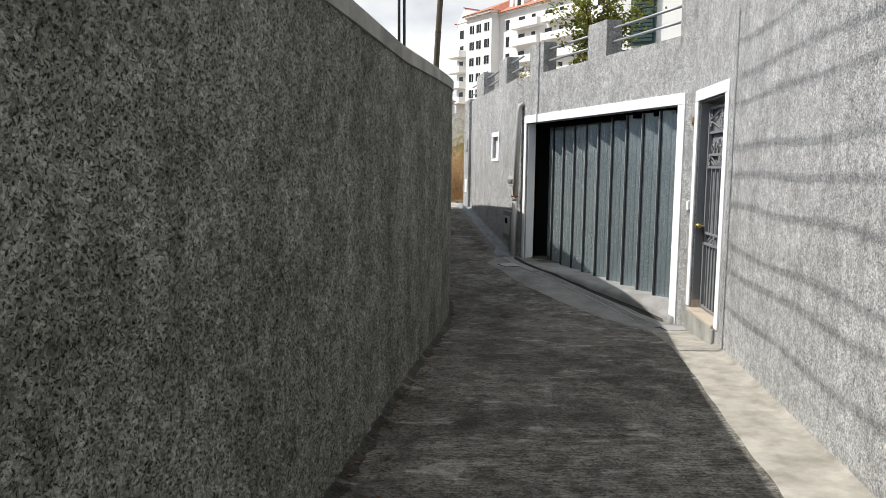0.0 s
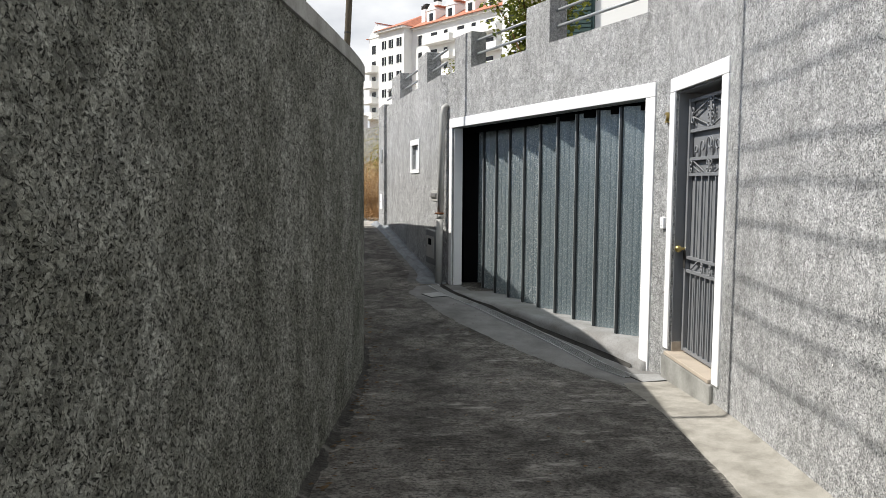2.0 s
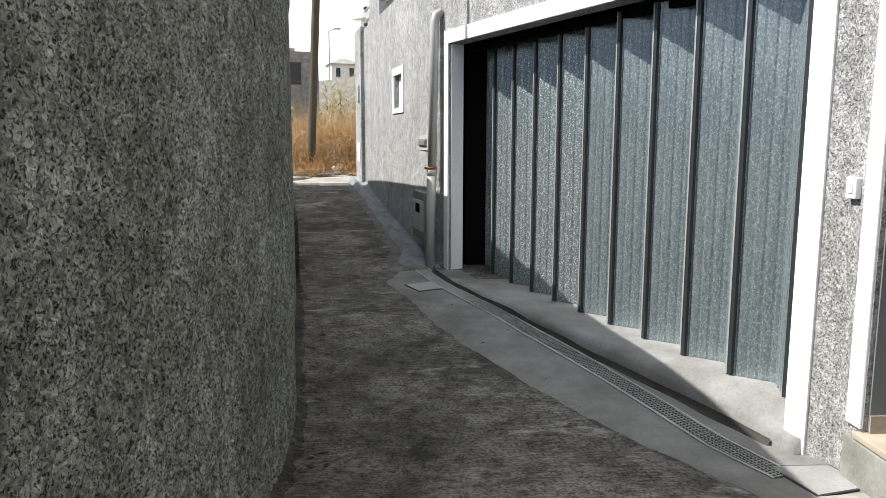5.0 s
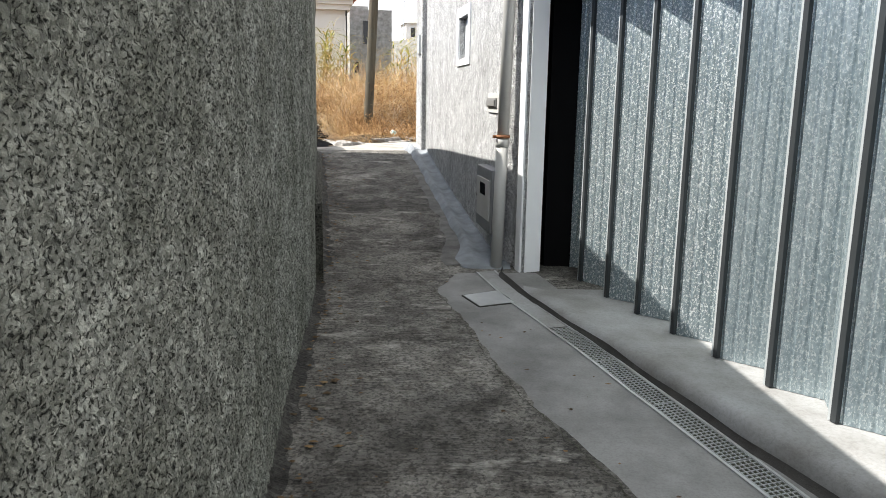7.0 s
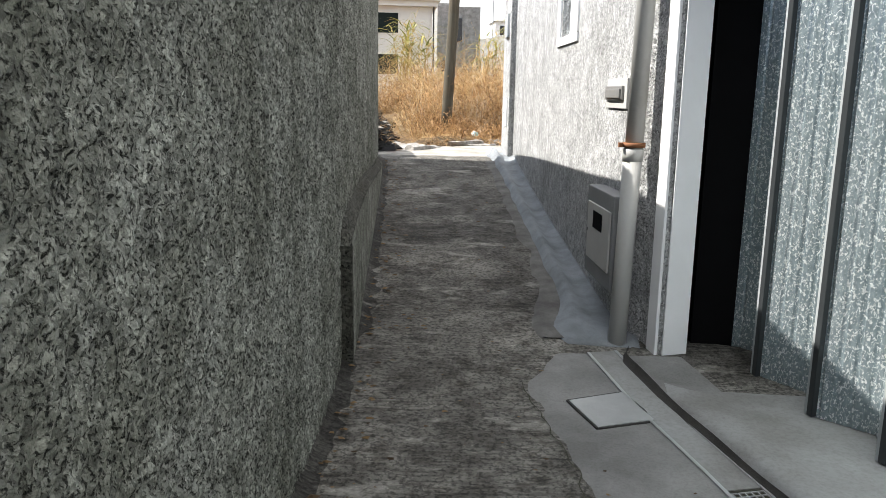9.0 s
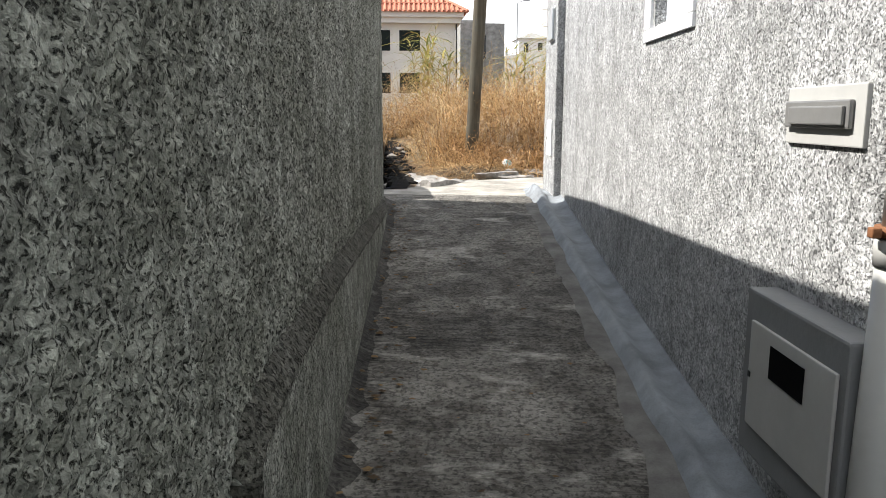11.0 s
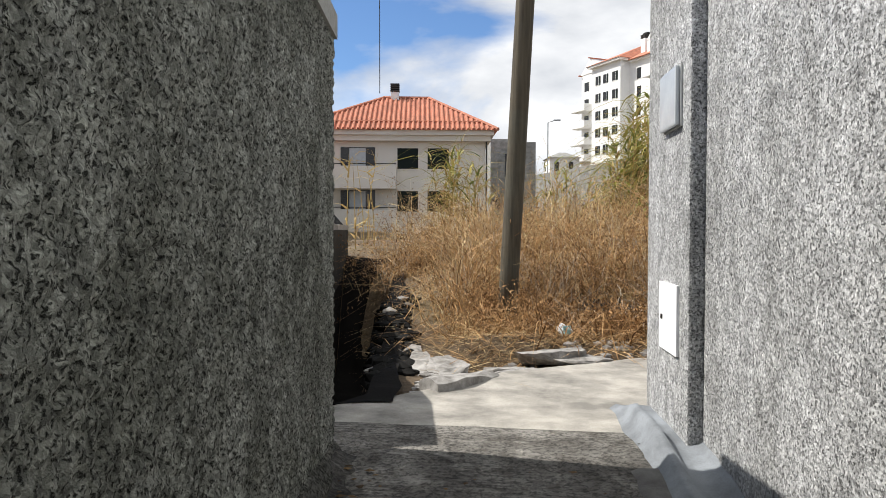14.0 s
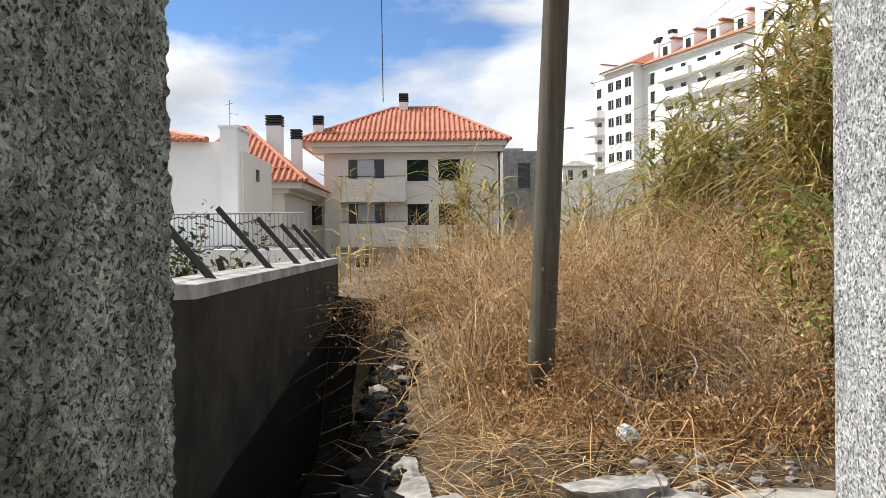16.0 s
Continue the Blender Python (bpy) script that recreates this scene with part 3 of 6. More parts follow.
plinth_path = smooth_line([(0.162, 7.64), (0.13, 7.98), (0.02, 8.95), (-0.12, 10.2), (-0.26, 11.4), (-0.395, 12.43)], 0.04)


def plinth_top(y):
    return float(np.interp(y, [7.64, 7.66, 7.70, 7.85, 8.1, 8.9, 10.25, 12.4], [0.84, 0.90, 0.94, 0.965, 0.985, 1.0, 0.95, 0.87])) + 0.008 * noise.noise((0, y * 6, 2))


thing("trim_plinth", sweep(plinth_path, lambda i, p: [(0.055, -0.3), (0.05, plinth_top(p[1]) - 0.05), (0.012, plinth_top(p[1])), (-0.02, plinth_top(p[1]) + 0.005), (-0.02, -0.3)]),
      M_LEFT, "low roughcast plinth stained dark along the wall foot", "plinth", kind="structure")


def ledge_stain(i, p):
    t, w = plinth_top(p[1]), 0.02 * abs(noise.noise((0, p[1] * 9, 6))) + 0.012 * noise.noise((0, p[1] * 31, 1))
    return [(0.0535, t - 0.055 - w), (0.0525, t - 0.048), (0.014, t + 0.003), (0.003, t + 0.008 + w)]


thing("trim_ledge_stain", sweep(plinth_path, ledge_stain, closed=False), M_LEDGE, "black mossy grime on the ledge of the plinth", "grime", kind="structure")
foot = bmesh.new()
foot_rows = []
for k in range(15):
    z = 0.15 + 0.69 * k / 14
    foot_rows.append([foot.verts.new((0.162 + o, 7.634 + h, z)) for o, h in ((-0.02, -0.004), (0.03, -0.004), (0.056, 0.0), (0.0575, 0.02 + 0.02 * noise.noise((z * 9, 0, 0))))])
for a, b in zip(foot_rows, foot_rows[1:]):
    for c in range(3):
        foot.faces.new((a[c], a[c + 1], b[c + 1], b[c]))
thing("trim_plinth_end", foot, M_LEDGE, "black mossy grime down the blunt end of the plinth", "grime", kind="structure")

# right side: house wall, door wall, garage wall, meter wall, end pier
m_s0, n_s0 = on_wall(SOUTH_A, SOUTH_B)
m_s1, n_s1 = on_wall(SOUTH_B, DOOR_A)
m_d, n_d = on_wall(DOOR_A, DOOR_B)
m_g, n_g = on_wall(DOOR_B, GAR_B)
m_m, n_m = on_wall(MET_A, MET_B)
TALL = 6.2
thing("wall_house_a", in_frame(pierced(n_s0, -0.4, TALL, 0.3, []), m_s0), M_RIGHT, "pale grey roughcast house wall in full sun", "wall", kind="structure")
thing("wall_house_b", in_frame(pierced(n_s1, -0.4, TALL, 0.3, []), m_s1), M_RIGHT, "pale grey roughcast house wall in full sun", "wall", kind="structure")
DOOR = (0.115, -0.4, 1.06, 2.46)
thing("wall_door", in_frame(pierced(n_d, -0.4, TALL, 0.3, [DOOR]), m_d), M_RIGHT, "grey roughcast wall around the iron gate", "wall", kind="structure")
GARAGE = (0.27, -0.4, 4.30, 2.46)
thing("wall_garage", in_frame(pierced(n_g, -0.4, 3.2, 0.145, [GARAGE]), m_g), M_RIGHT, "grey roughcast wall around the garage doorway", "wall", kind="structure")
thing("wall_tall_return", in_frame(boxes((0.0, 0.0, 3.2, 0.29, 4.0, TALL)), m_g), M_RIGHT, "tall grey roughcast house corner above the terrace", "wall", kind="structure")
corner = sweep([GAR_B, MET_A], lambda i, p: [(-0.0, -0.4), (-0.0, 3.2), (0.3, 3.2), (0.3, -0.4)])
thing("wall_corner", corner, M_RIGHT, "narrow grey roughcast wall corner by the drainpipe", "wall", kind="structure")
WIN = (1.42, 1.93, 1.90, 2.32)
thing("wall_meter", in_frame(pierced(n_m, -0.4, 3.2, 0.3, [WIN]), m_m), M_RIGHT, "grey roughcast wall with sunlit upper half", "wall", kind="structure")
m_e, n_e = on_wall((0.98, 12.57), (0.92, 13.33))
thing("wall_end_pier", in_frame(boxes((0, 0, -0.4, n_e, 0.55, 3.25), bevel=0.012), m_e), M_RIGHT, "grey roughcast end pier standing proud of the wall", "wall", kind="structure")

# parapet of the terrace: pillars between railings, along the garage and meter walls
def pillar(m, s0, s1):
    ob = thing("pillar", in_frame(boxes((s0, 0.0, 3.2, s1, 0.22, 3.66), bevel=0.008), m), M_RIGHT, "grey roughcast parapet pillar on the terrace edge", "pillar", "terrace pillars")
    return ob


def railing(m, s0, s1):
    ob = thing("terrace_railing", in_frame(tube(tube(bmesh.new(), [(s0, 0.10, 3.38), (s1, 0.10, 3.38)], 0.017), [(s0, 0.10, 3.55), (s1, 0.10, 3.55)], 0.017), m), M_RAIL,
               "two grey painted pipe rails between parapet pillars", "railing", "terrace railings", smooth=True)
    return ob


s_of = lambda y: (y - DOOR_B[1]) / (GAR_B[1] - DOOR_B[1]) * n_g
s_om = lambda y: (y - MET_A[1]) / (MET_B[1] - MET_A[1]) * n_m
pillar(m_g, s_of(5.53), s_of(6.0))
pillar(m_g, s_of(7.33), s_of(7.81))
railing(m_g, 0.29, s_of(5.53))
railing(m_g, s_of(6.0), s_of(7.33))
pillar(m_m, s_om(8.97), s_om(9.6))
pillar(m_m, s_om(11.15), s_om(12.0))
railing(m_m, 0.0, s_om(8.97))
railing(m_m, s_om(9.6), s_om(11.15))
railing(m_m, s_om(12.0), n_m + 0.5)

# closing walls behind the start of the walk and behind the facade
thing("wall_behind", boxes((-2.5, -8.3, -0.4, 2.2, -8.0, 3.4)), M_RIGHT, "plain grey wall closing the lane", "wall", kind="structure")
terrace = bmesh.new()
vs = [terrace.verts.new(p) for p in [(*DOOR_B, 2.9), (*GAR_B, 2.9), (*MET_A, 2.9), (*MET_B, 2.9), (0.95, 13.7, 2.9), (9.0, 13.7, 2.9), (9.0, 3.9, 2.9)]]
terrace.faces.new(vs)
terrace_top = bmesh.ops.extrude_face_region(terrace, geom=list(terrace.faces))
bmesh.ops.translate(terrace, vec=(0.0, 0, 0.15), verts=[g for g in terrace_top["geom"] if isinstance(g, bmesh.types.BMVert)])
bmesh.ops.translate(terrace, vec=(0.2, 0, 0), verts=terrace.verts)
thing("ceiling_garage", terrace, M_CEMENT, "concrete terrace slab over the garage", "slab", kind="structure")
# unlit garage interior: its darkness is put into near-black walls and floor
thing("wall_garage_inner", boxes((1.84, 8.0, -0.4, 9.0, 8.2, 2.9), (8.8, 3.9, -0.4, 9.0, 8.0, 2.9), (3.2, 3.7, -0.4, 9.0, 3.9, 2.9)), M_DARK, "garage inner walls, coloured black as unlit", "wall", kind="structure")
thing("floor_garage", boxes((2.9, 3.9, 0.0, 9.0, 8.0, 0.27)), M_DARK, "garage floor, coloured black as unlit", "floor", kind="structure")

# ---- road of the lane ----
def interp_line(line, y):
    return float(np.interp(y, [p[1] for p in line], [p[0] for p in line]))


RIGHT = [SOUTH_A, SOUTH_B, DOOR_A, DOOR_B, GAR_B, MET_A, MET_B, (0.91, 13.33)]


def apron_end(x):
    """Where the broken concrete apron stops, by x."""
    return float(np.interp(x, [-1.3, -0.6, -0.4, -0.12, 0.2, 0.65, 1.1, 3.0], [12.98, 13.1, 13.29, 13.66, 14.15, 14.46, 14.8, 15.1])) + 0.06 * noise.noise((x * 5, 2, 1))


def road_z(x, y):
    wob = 0.007 * noise.noise((x * 1.1, y * 1.1, 0)) + 0.004 * noise.noise((x * 3.7, y * 3.7, 2))
    dip = 0.035 * math.exp(-((x - 2.65) ** 2) / 0.25 - ((y - 3.5) ** 2) / 0.9)
    fall = -0.14 * step01((-0.5 - x) / 0.8) * step01((y - 12.6) / 0.6)
    return alley_z(y) + wob - dip + fall + 0.012 * max(0.0, y - 13.4)


road = bmesh.new()
rows = []
ys = list(np.arange(-8.0, 13.05, 0.12))
COLS = 30
for y in ys:
    x0, x1 = interp_line(LEFT, min(y, 12.5)) - 0.06, interp_line(RIGHT, y) + (0.5 if 3.7 < y < 8.0 else 0.12)
    if y > 12.5:
        x0 -= 1.0 * step01((y - 12.5) / 0.3)
    rows.append([road.verts.new((x0 + (x1 - x0) * c / COLS, y, road_z(x0 + (x1 - x0) * c / COLS, y))) for c in range(COLS + 1)])
for k in range(1, 13):
    row = []
    for c in range(COLS + 1):
        x = -1.43 + (3.2 + 1.43) * c / COLS
        x = rows[-1][c].co.x if k == 0 else x
        xa = rows[len(ys) - 1][c].co.x
        xb = -1.2 + 4.4 * c / COLS
        x = xa + (xb - xa) * k / 12
        y = 13.04 + (apron_end(x) - 13.04) * k / 12
        row.append(road.verts.new((x, y, road_z(x, y) - (0.0 if k < 12 else 0.02))))
    rows.append(row)
for a, b in zip(rows, rows[1:]):
    for c in range(COLS):
        road.faces.new((a[c], a[c + 1], b[c + 1], b[c]))
edge = [v for v in rows[-1]]
low = [road.verts.new((v.co.x, v.co.y + 0.02, v.co.z - 1.1)) for v in edge]
for c in range(COLS):
    road.faces.new((edge[c], edge[c + 1], low[c + 1], low[c]))
apron = bmesh.new()
apron_rows = []
for row in rows:
    if row[COLS // 2].co.y > 12.72:
        apron_rows.append([apron.verts.new((v.co.x, v.co.y, v.co.z + (0.006 if apron_rows else -0.004))) for v in row])
for a, b in zip(apron_rows, apron_rows[1:]):
    for c in range(COLS):
        apron.faces.new((a[c], a[c + 1], b[c + 1], b[c]))
thing("pavement_apron", apron, M_APRON, "bleached cracked concrete apron at the lane's end", "pavement", kind="structure", smooth=True)
thing("road", road, M_ROAD, "worn brushed concrete lane with dark stains", "road", kind="structure", smooth=True)

# smoother cement bay in front of the garage, ragged along its crack
BAY = [(0.98, 7.5), (1.12, 6.9), (1.2, 6.35), (1.36, 5.7), (1.53, 5.2), (1.75, 4.6), (2.05, 4.0), (2.42, 3.2)]
bay_line = sorted(BAY, key=lambda p: p[1])
bay = bmesh.new()
prev = None
for y in np.arange(3.2, 7.86, 0.06):
    x0 = interp_line(bay_line, y) + 0.035 * noise.noise((0, y * 4.0, 5)) + 0.02 * noise.noise((0, y * 13.0, 1)) + 0.5 * max(0.0, y - 7.5)
    x1 = interp_line(RIGHT, y) + (0.1 if y > 3.7 else 0.02)
    row = [bay.verts.new((x0 + (x1 - x0) * c / 10, y, road_z(x0 + (x1 - x0) * c / 10, y) + (0.006 if 0 < c else -0.004))) for c in range(11)]
    if prev:
        for c in range(10):
            bay.faces.new((prev[c], prev[c + 1], row[c + 1], row[c]))
    prev = row
thing("pavement_cement_bay", bay, M_BAYCEMENT, "smooth grey cement bay before the garage", "pavement", kind="structure", smooth=True)

# pale strip along the sunny wall
strip = bmesh.new()
prev = None
for y in np.arange(-7.0, 3.5, 0.1):
    x1 = interp_line(RIGHT, y) + 0.02
    x0 = x1 - 0.44 + 0.02 * noise.noise((1, y * 2, 0))
    row = [strip.verts.new((x, y, road_z(x, y) + h)) for x, h in ((x0, -0.004), (x0 + 0.02, 0.008), (x1 - 0.05, 0.012), (x1, 0.045))]
    if prev:
        for c in range(3):
            strip.faces.new((prev[c], prev[c + 1], row[c + 1], row[c]))
    prev = row
thing("pavement_edge_strip", strip, M_STRIP, "pale cement strip along the foot of the house wall", "pavement", kind="structure", smooth=True)

# rounded cement gutter along the meter wall
gut_path = smooth_line([(1.43, 7.93), (1.43, 8.15), (1.36, 8.9), (1.26, 9.9), (1.14, 11.0), (1.02, 12.1), (0.975, 12.5), (0.945, 12.8), (0.925, 13.05), (0.91, 13.25)], 0.08)


def gut_section(i, p):
    z, w = road_z(p[0], p[1]), 0.012 * noise.noise((p[0] * 4, p[1] * 4, 0))
    fade = 1 - step01((p[1] - 12.95) / 0.3)
    grow, kerb = step01((p[1] - 7.9) / 0.5) * fade, 0.6 * step01((p[1] - 12.2) / 0.5) * fade
    z += 0.012 * step01((p[1] - 12.4) / 0.3)
    bend = 0.06 * math.exp(-((p[1] - 8.15) / 0.25) ** 2)
    r = 0.02 * noise.noise((p[1] * 17, 3, 0)) + 0.012 * noise.noise((p[1] * 41, 5, 0))
    s = [(0.15, 0.10 * grow), (0.112 + 0.6 * r, 0.085 * grow + w), (0.088 + r, 0.05 * grow + 0.004), (0.055, 0.022 * grow), (0.0, 0.008), (-0.045, 0.012), (-0.09 - w - bend, 0.046 * grow + 0.008 + 0.05 * kerb), (-0.115 - w - bend, 0.04 * grow + 0.008 + 0.045 * kerb), (-0.14 - w - 1.4 * bend, 0.014), (-0.17 - 3 * w - 2 * bend, -0.01), (-0.17 - 2 * bend, -0.12), (0.15, -0.12)]
    return [(o, z + h) for o, h in s]


thing("pavement_gutter", sweep(gut_path, gut_section), M_GUTTER, "rounded blue-grey cement gutter along the wall foot", "gutter", kind="structure", smooth=True)
patch_path = [p for p in gut_path if 7.95 < p[1] < 12.4]


def patch_section(i, p):
    z, r = road_z(*p[:2]), 0.07 * noise.noise((0, p[1] * 2.6, 0)) + 0.03 * noise.noise((0, p[1] * 11, 3)) - 0.14 * math.exp(-((p[1] - 8.2) / 0.35) ** 2)
    return [(-0.10, z + 0.006), (-0.21 + r, z + 0.007), (-0.24 + r, z - 0.006)]


thing("pavement_patch", sweep(patch_path, patch_section, closed=False),
      M_PATCH, "ragged cement repair beside the gutter", "pavement", kind="structure", smooth=True)

# garage threshold slab with rounded nose, in the garage wall's frame
th = bmesh.new()
prev = None
for s in np.arange(0.16, 4.42, 0.06):
    x, y = DOOR_B[0] + (GAR_B[0] - DOOR_B[0]) * s / n_g, DOOR_B[1] + (GAR_B[1] - DOOR_B[1]) * s / n_g
    base = road_z(x - 0.2, y) - 0.03
    top = 0.285 - 0.05 * step01((0.55 - s) / 0.4)
    low = 0.10 * min(1.0, max(0.0, (1.7 - s) / 1.45))
    d = (0.17 - 0.13 * min(1.0, max(0.0, (1.7 - s) / 1.45))) * step01((4.42 - s) / 0.3 + 0.35) + 0.008 * noise.noise((s * 3, 0, 0))
    groove = 0.008 if abs(s - 2.05) < 0.03 else 0.0
    sec = [(-d - 0.012, base), (-d - 0.008, base + 0.03), (-d, top - 0.045 - low), (-d + 0.014, top - 0.014 - low), (-d + 0.06, top - groove - 0.7 * low), (0.06, top - 0.012 - groove), (0.75, top - 0.014)]
    row = [th.verts.new((s, o, z)) for o, z in sec]
    if prev:
        for c in range(len(sec) - 1):
            th.faces.new((prev[c], prev[c + 1], row[c + 1], row[c]))
    prev = row
th.verts.ensure_lookup_table()
th.faces.new([th.verts[k] for k in range(7)] + [th.verts.new((0.16, 0.75, -0.2)), th.verts.new((0.16, -0.2, -0.2))])
thing("floor_threshold", in_frame(th, m_g), M_CEMENT, "rounded cement threshold step of the garage", "step", kind="structure", smooth=True)

# dark strip along the foot of the threshold: grime, with shade coloured in
grime = bmesh.new()
prev = None
for s in np.arange(0.3, 4.36, 0.05):
    x, y = DOOR_B[0] + (GAR_B[0] - DOOR_B[0]) * s / n_g, DOOR_B[1] + (GAR_B[1] - DOOR_B[1]) * s / n_g
    base = road_z(x - 0.2, y)
    d = (0.17 - 0.13 * min(1.0, max(0.0, (1.7 - s) / 1.45))) * step01((4.42 - s) / 0.3 + 0.35) + 0.008 * noise.noise((s * 3, 0, 0))
    w = 0.018 + 0.014 * noise.noise((s * 2.3, 0, 4))
    row = [grime.verts.new((s, o, z)) for o, z in ((-d - 0.018 - w, base + 0.002), (-d - 0.02, base + 0.016), (-d - 0.0155, base + 0.03 + 0.6 * w))]
    if prev:
        for c in range(2):
            grime.faces.new((prev[c], prev[c + 1], row[c + 1], row[c]))
    prev = row
thing("trim_grime_shade_line", in_frame(grime, m_g), M_GRIMESHADE, "dark line of grime and painted shade along the foot of the step", "dirt", kind="structure", smooth=True)

# ---- drain channel and covers ----
ch_a, ch_b = Vector((2.573, 3.63)), Vector((1.385, 7.84))
ch_d = (ch_b - ch_a).normalized()
ch_n = Vector((ch_d.y, -ch_d.x))
ch_len = (ch_b - ch_a).length


def ch_pt(s, o, h):
    p = ch_a + ch_d * s + ch_n * o
    return (p.x, p.y, road_z(p.x, p.y) + h)


def strip_mesh(s0, s1, o0, o1, h0, h1, step=0.2):
    bm = bmesh.new()
    n = max(1, int((s1 - s0) / step))
    rows_ = []
    for k in range(n + 1):
        s = s0 + (s1 - s0) * k / n
        rows_.append([bm.verts.new(ch_pt(s, o, h)) for o, h in ((o0, h0), (o0, h1), (o1, h1), (o1, h0))])
    for a, b in zip(rows_, rows_[1:]):
        for c in range(3):
            bm.faces.new((a[c], a[c + 1], b[c + 1], b[c]))
    bm.faces.new(rows_[0])
    bm.faces.new(rows_[-1][::-1])
    return bm


drain = holder("drain_channel", ch_pt(ch_len / 2, 0, 0), "long drain channel with galvanised mesh gratings", "drain")
inv_dr = Matrix.Translation(drain.location).inverted()
part("bed", in_frame(strip_mesh(0.0, ch_len, -0.062, 0.062, -0.005, 0.0085), inv_dr), M_MOSS, drain)
for o in (-0.07, 0.07):
    part("edge_rail", in_frame(strip_mesh(0.0, ch_len, o - 0.007, o + 0.007, -0.005, 0.0135), inv_dr), M_GRATE, drain)
part("cement_cover", in_frame(strip_mesh(3.2, ch_len, -0.062, 0.062, 0.0, 0.0118), inv_dr), M_CEMENT, drain)
for g in range(6):
    s0, s1 = 0.01 + 0.53 * g, 0.01 + 0.53 * (g + 1) - 0.012
    gr = bmesh.new()
    for k in range(23):
        s = s0 + (s1 - s0) * k / 22
        p, q = Vector(ch_pt(s, -0.06, 0.011)), Vector(ch_pt(s, 0.06, 0.011))
        tube(gr, [p, q], 0.0028, 4, caps=False)
    for o in (-0.058, -0.035, -0.012, 0.012, 0.035, 0.058):
        tube(gr, [ch_pt(s0, o, 0.0115), ch_pt(s1, o, 0.0115)], 0.0026, 4, caps=False)
    part("grating", in_frame(gr, inv_dr), M_GRATE, drain)


def cover(corners, material, label):
    bm = bmesh.new()
    top = [bm.verts.new((x, y, road_z(x, y) + 0.014)) for x, y in corners]
    bot = [bm.verts.new((x, y, road_z(x, y) - 0.02)) for x, y in corners]
    bm.faces.new(top)
    for k in range(4):
        bm.faces.new((top[k], bot[k], bot[(k + 1) % 4], top[(k + 1) % 4]))
    c = Vector((sum(p[0] for p in corners) / 4, sum(p[1] for p in corners) / 4, 0))
    ob = thing("manhole_cover", bm, material, label, "manhole cover", "small covers")
    rim = bmesh.new()
    for k in range(4):
        a, b = Vector((*corners[k], 0)), Vector((*corners[(k + 1) % 4], 0))
        a, b = c + (a - c) * 1.05, c + (b - c) * 1.05
        tube(rim, [(a.x, a.y, road_z(a.x, a.y) + 0.008), (b.x, b.y, road_z(b.x, b.y) + 0.008)], 0.006, 4)
    part("rim", rim, M_IRON, ob, "dark iron rim")
    return ob


cover([(1.186, 7.348), (1.276, 7.116), (1.509, 7.206), (1.418, 7.438)], M_GRATE, "small square steel cover in the lane")
cover([(2.57, 3.739), (2.596, 3.416), (2.866, 3.451), (2.84, 3.70)], M_CEMENT, "small square concrete cover by the doorstep")

# ---- dirt, moss and litter along the foot of the garden wall ----
moss = bmesh.new()
prev = None
for p in smooth_line([q for q in LEFT if q[1] > -5] , 0.06):
    if p[1] > 12.4:
        break
    base = 0.05 if p[1] > 8.0 else 0.0
    w = 0.065 + 0.08 * abs(noise.noise((p[1] * 1.7, 3, 0))) + 0.07 * noise.noise((p[1] * 9, 0, 4)) + 0.03 * noise.noise((p[1] * 29, 0, 4))
    row = []
    for o, h in ((base - 0.02, 0.05), (base + 0.015, 0.022), (base + w * 0.5, 0.007), (base + w, -0.004)):
        x = p[0] + o
        row.append(moss.verts.new((x, p[1], road_z(x, p[1]) + h * (0.8 + 0.5 * noise.noise((p[1] * 7, o * 30, 0))))))
    if prev:
        for c in range(3):
            moss.faces.new((prev[c], prev[c + 1], row[c + 1], row[c]))
    prev = row
tagged(thing("moss_strip", moss, M_FOOTDIRT, "dark mossy dirt gathered along the wall foot", "moss", smooth=True), kind="stuff")
random.seed(31)
dv, df = [], []
for k in range(900):
    y = random.uniform(-3.5, 12.3)
    near = random.random() < 0.6
    x = interp_line(LEFT, y) + (0.04 + abs(random.gauss(0, 0.12)) if near else random.uniform(0.1, 1.6))
    if x > interp_line(RIGHT, y) - 0.4:
        continue
    s, a = random.uniform(0.003, 0.011) * (1.3 if near else 0.9), random.uniform(0, 6.3)
    n0, z = len(dv), road_z(x, y) + 0.010
    for i in range(4):
        r = s * random.uniform(0.6, 1.4)
        dv.append((x + r * math.cos(a + i * 1.57) * 1.6, y + r * math.sin(a + i * 1.57), z + random.uniform(-0.002, 0.003)))
    dv.append((x, y, z + s * 0.5))
    df += [(n0 + i, n0 + (i + 1) % 4, n0 + 4) for i in range(4)]
lit = bpy.data.meshes.new("leaf_litter")
lit.from_pydata(dv, [], df)
lit.materials.append(M_LITTER)
tagged(new("leaf_litter", lit), "small dead leaves and grit on the lane", "leaf litter", kind="stuff")

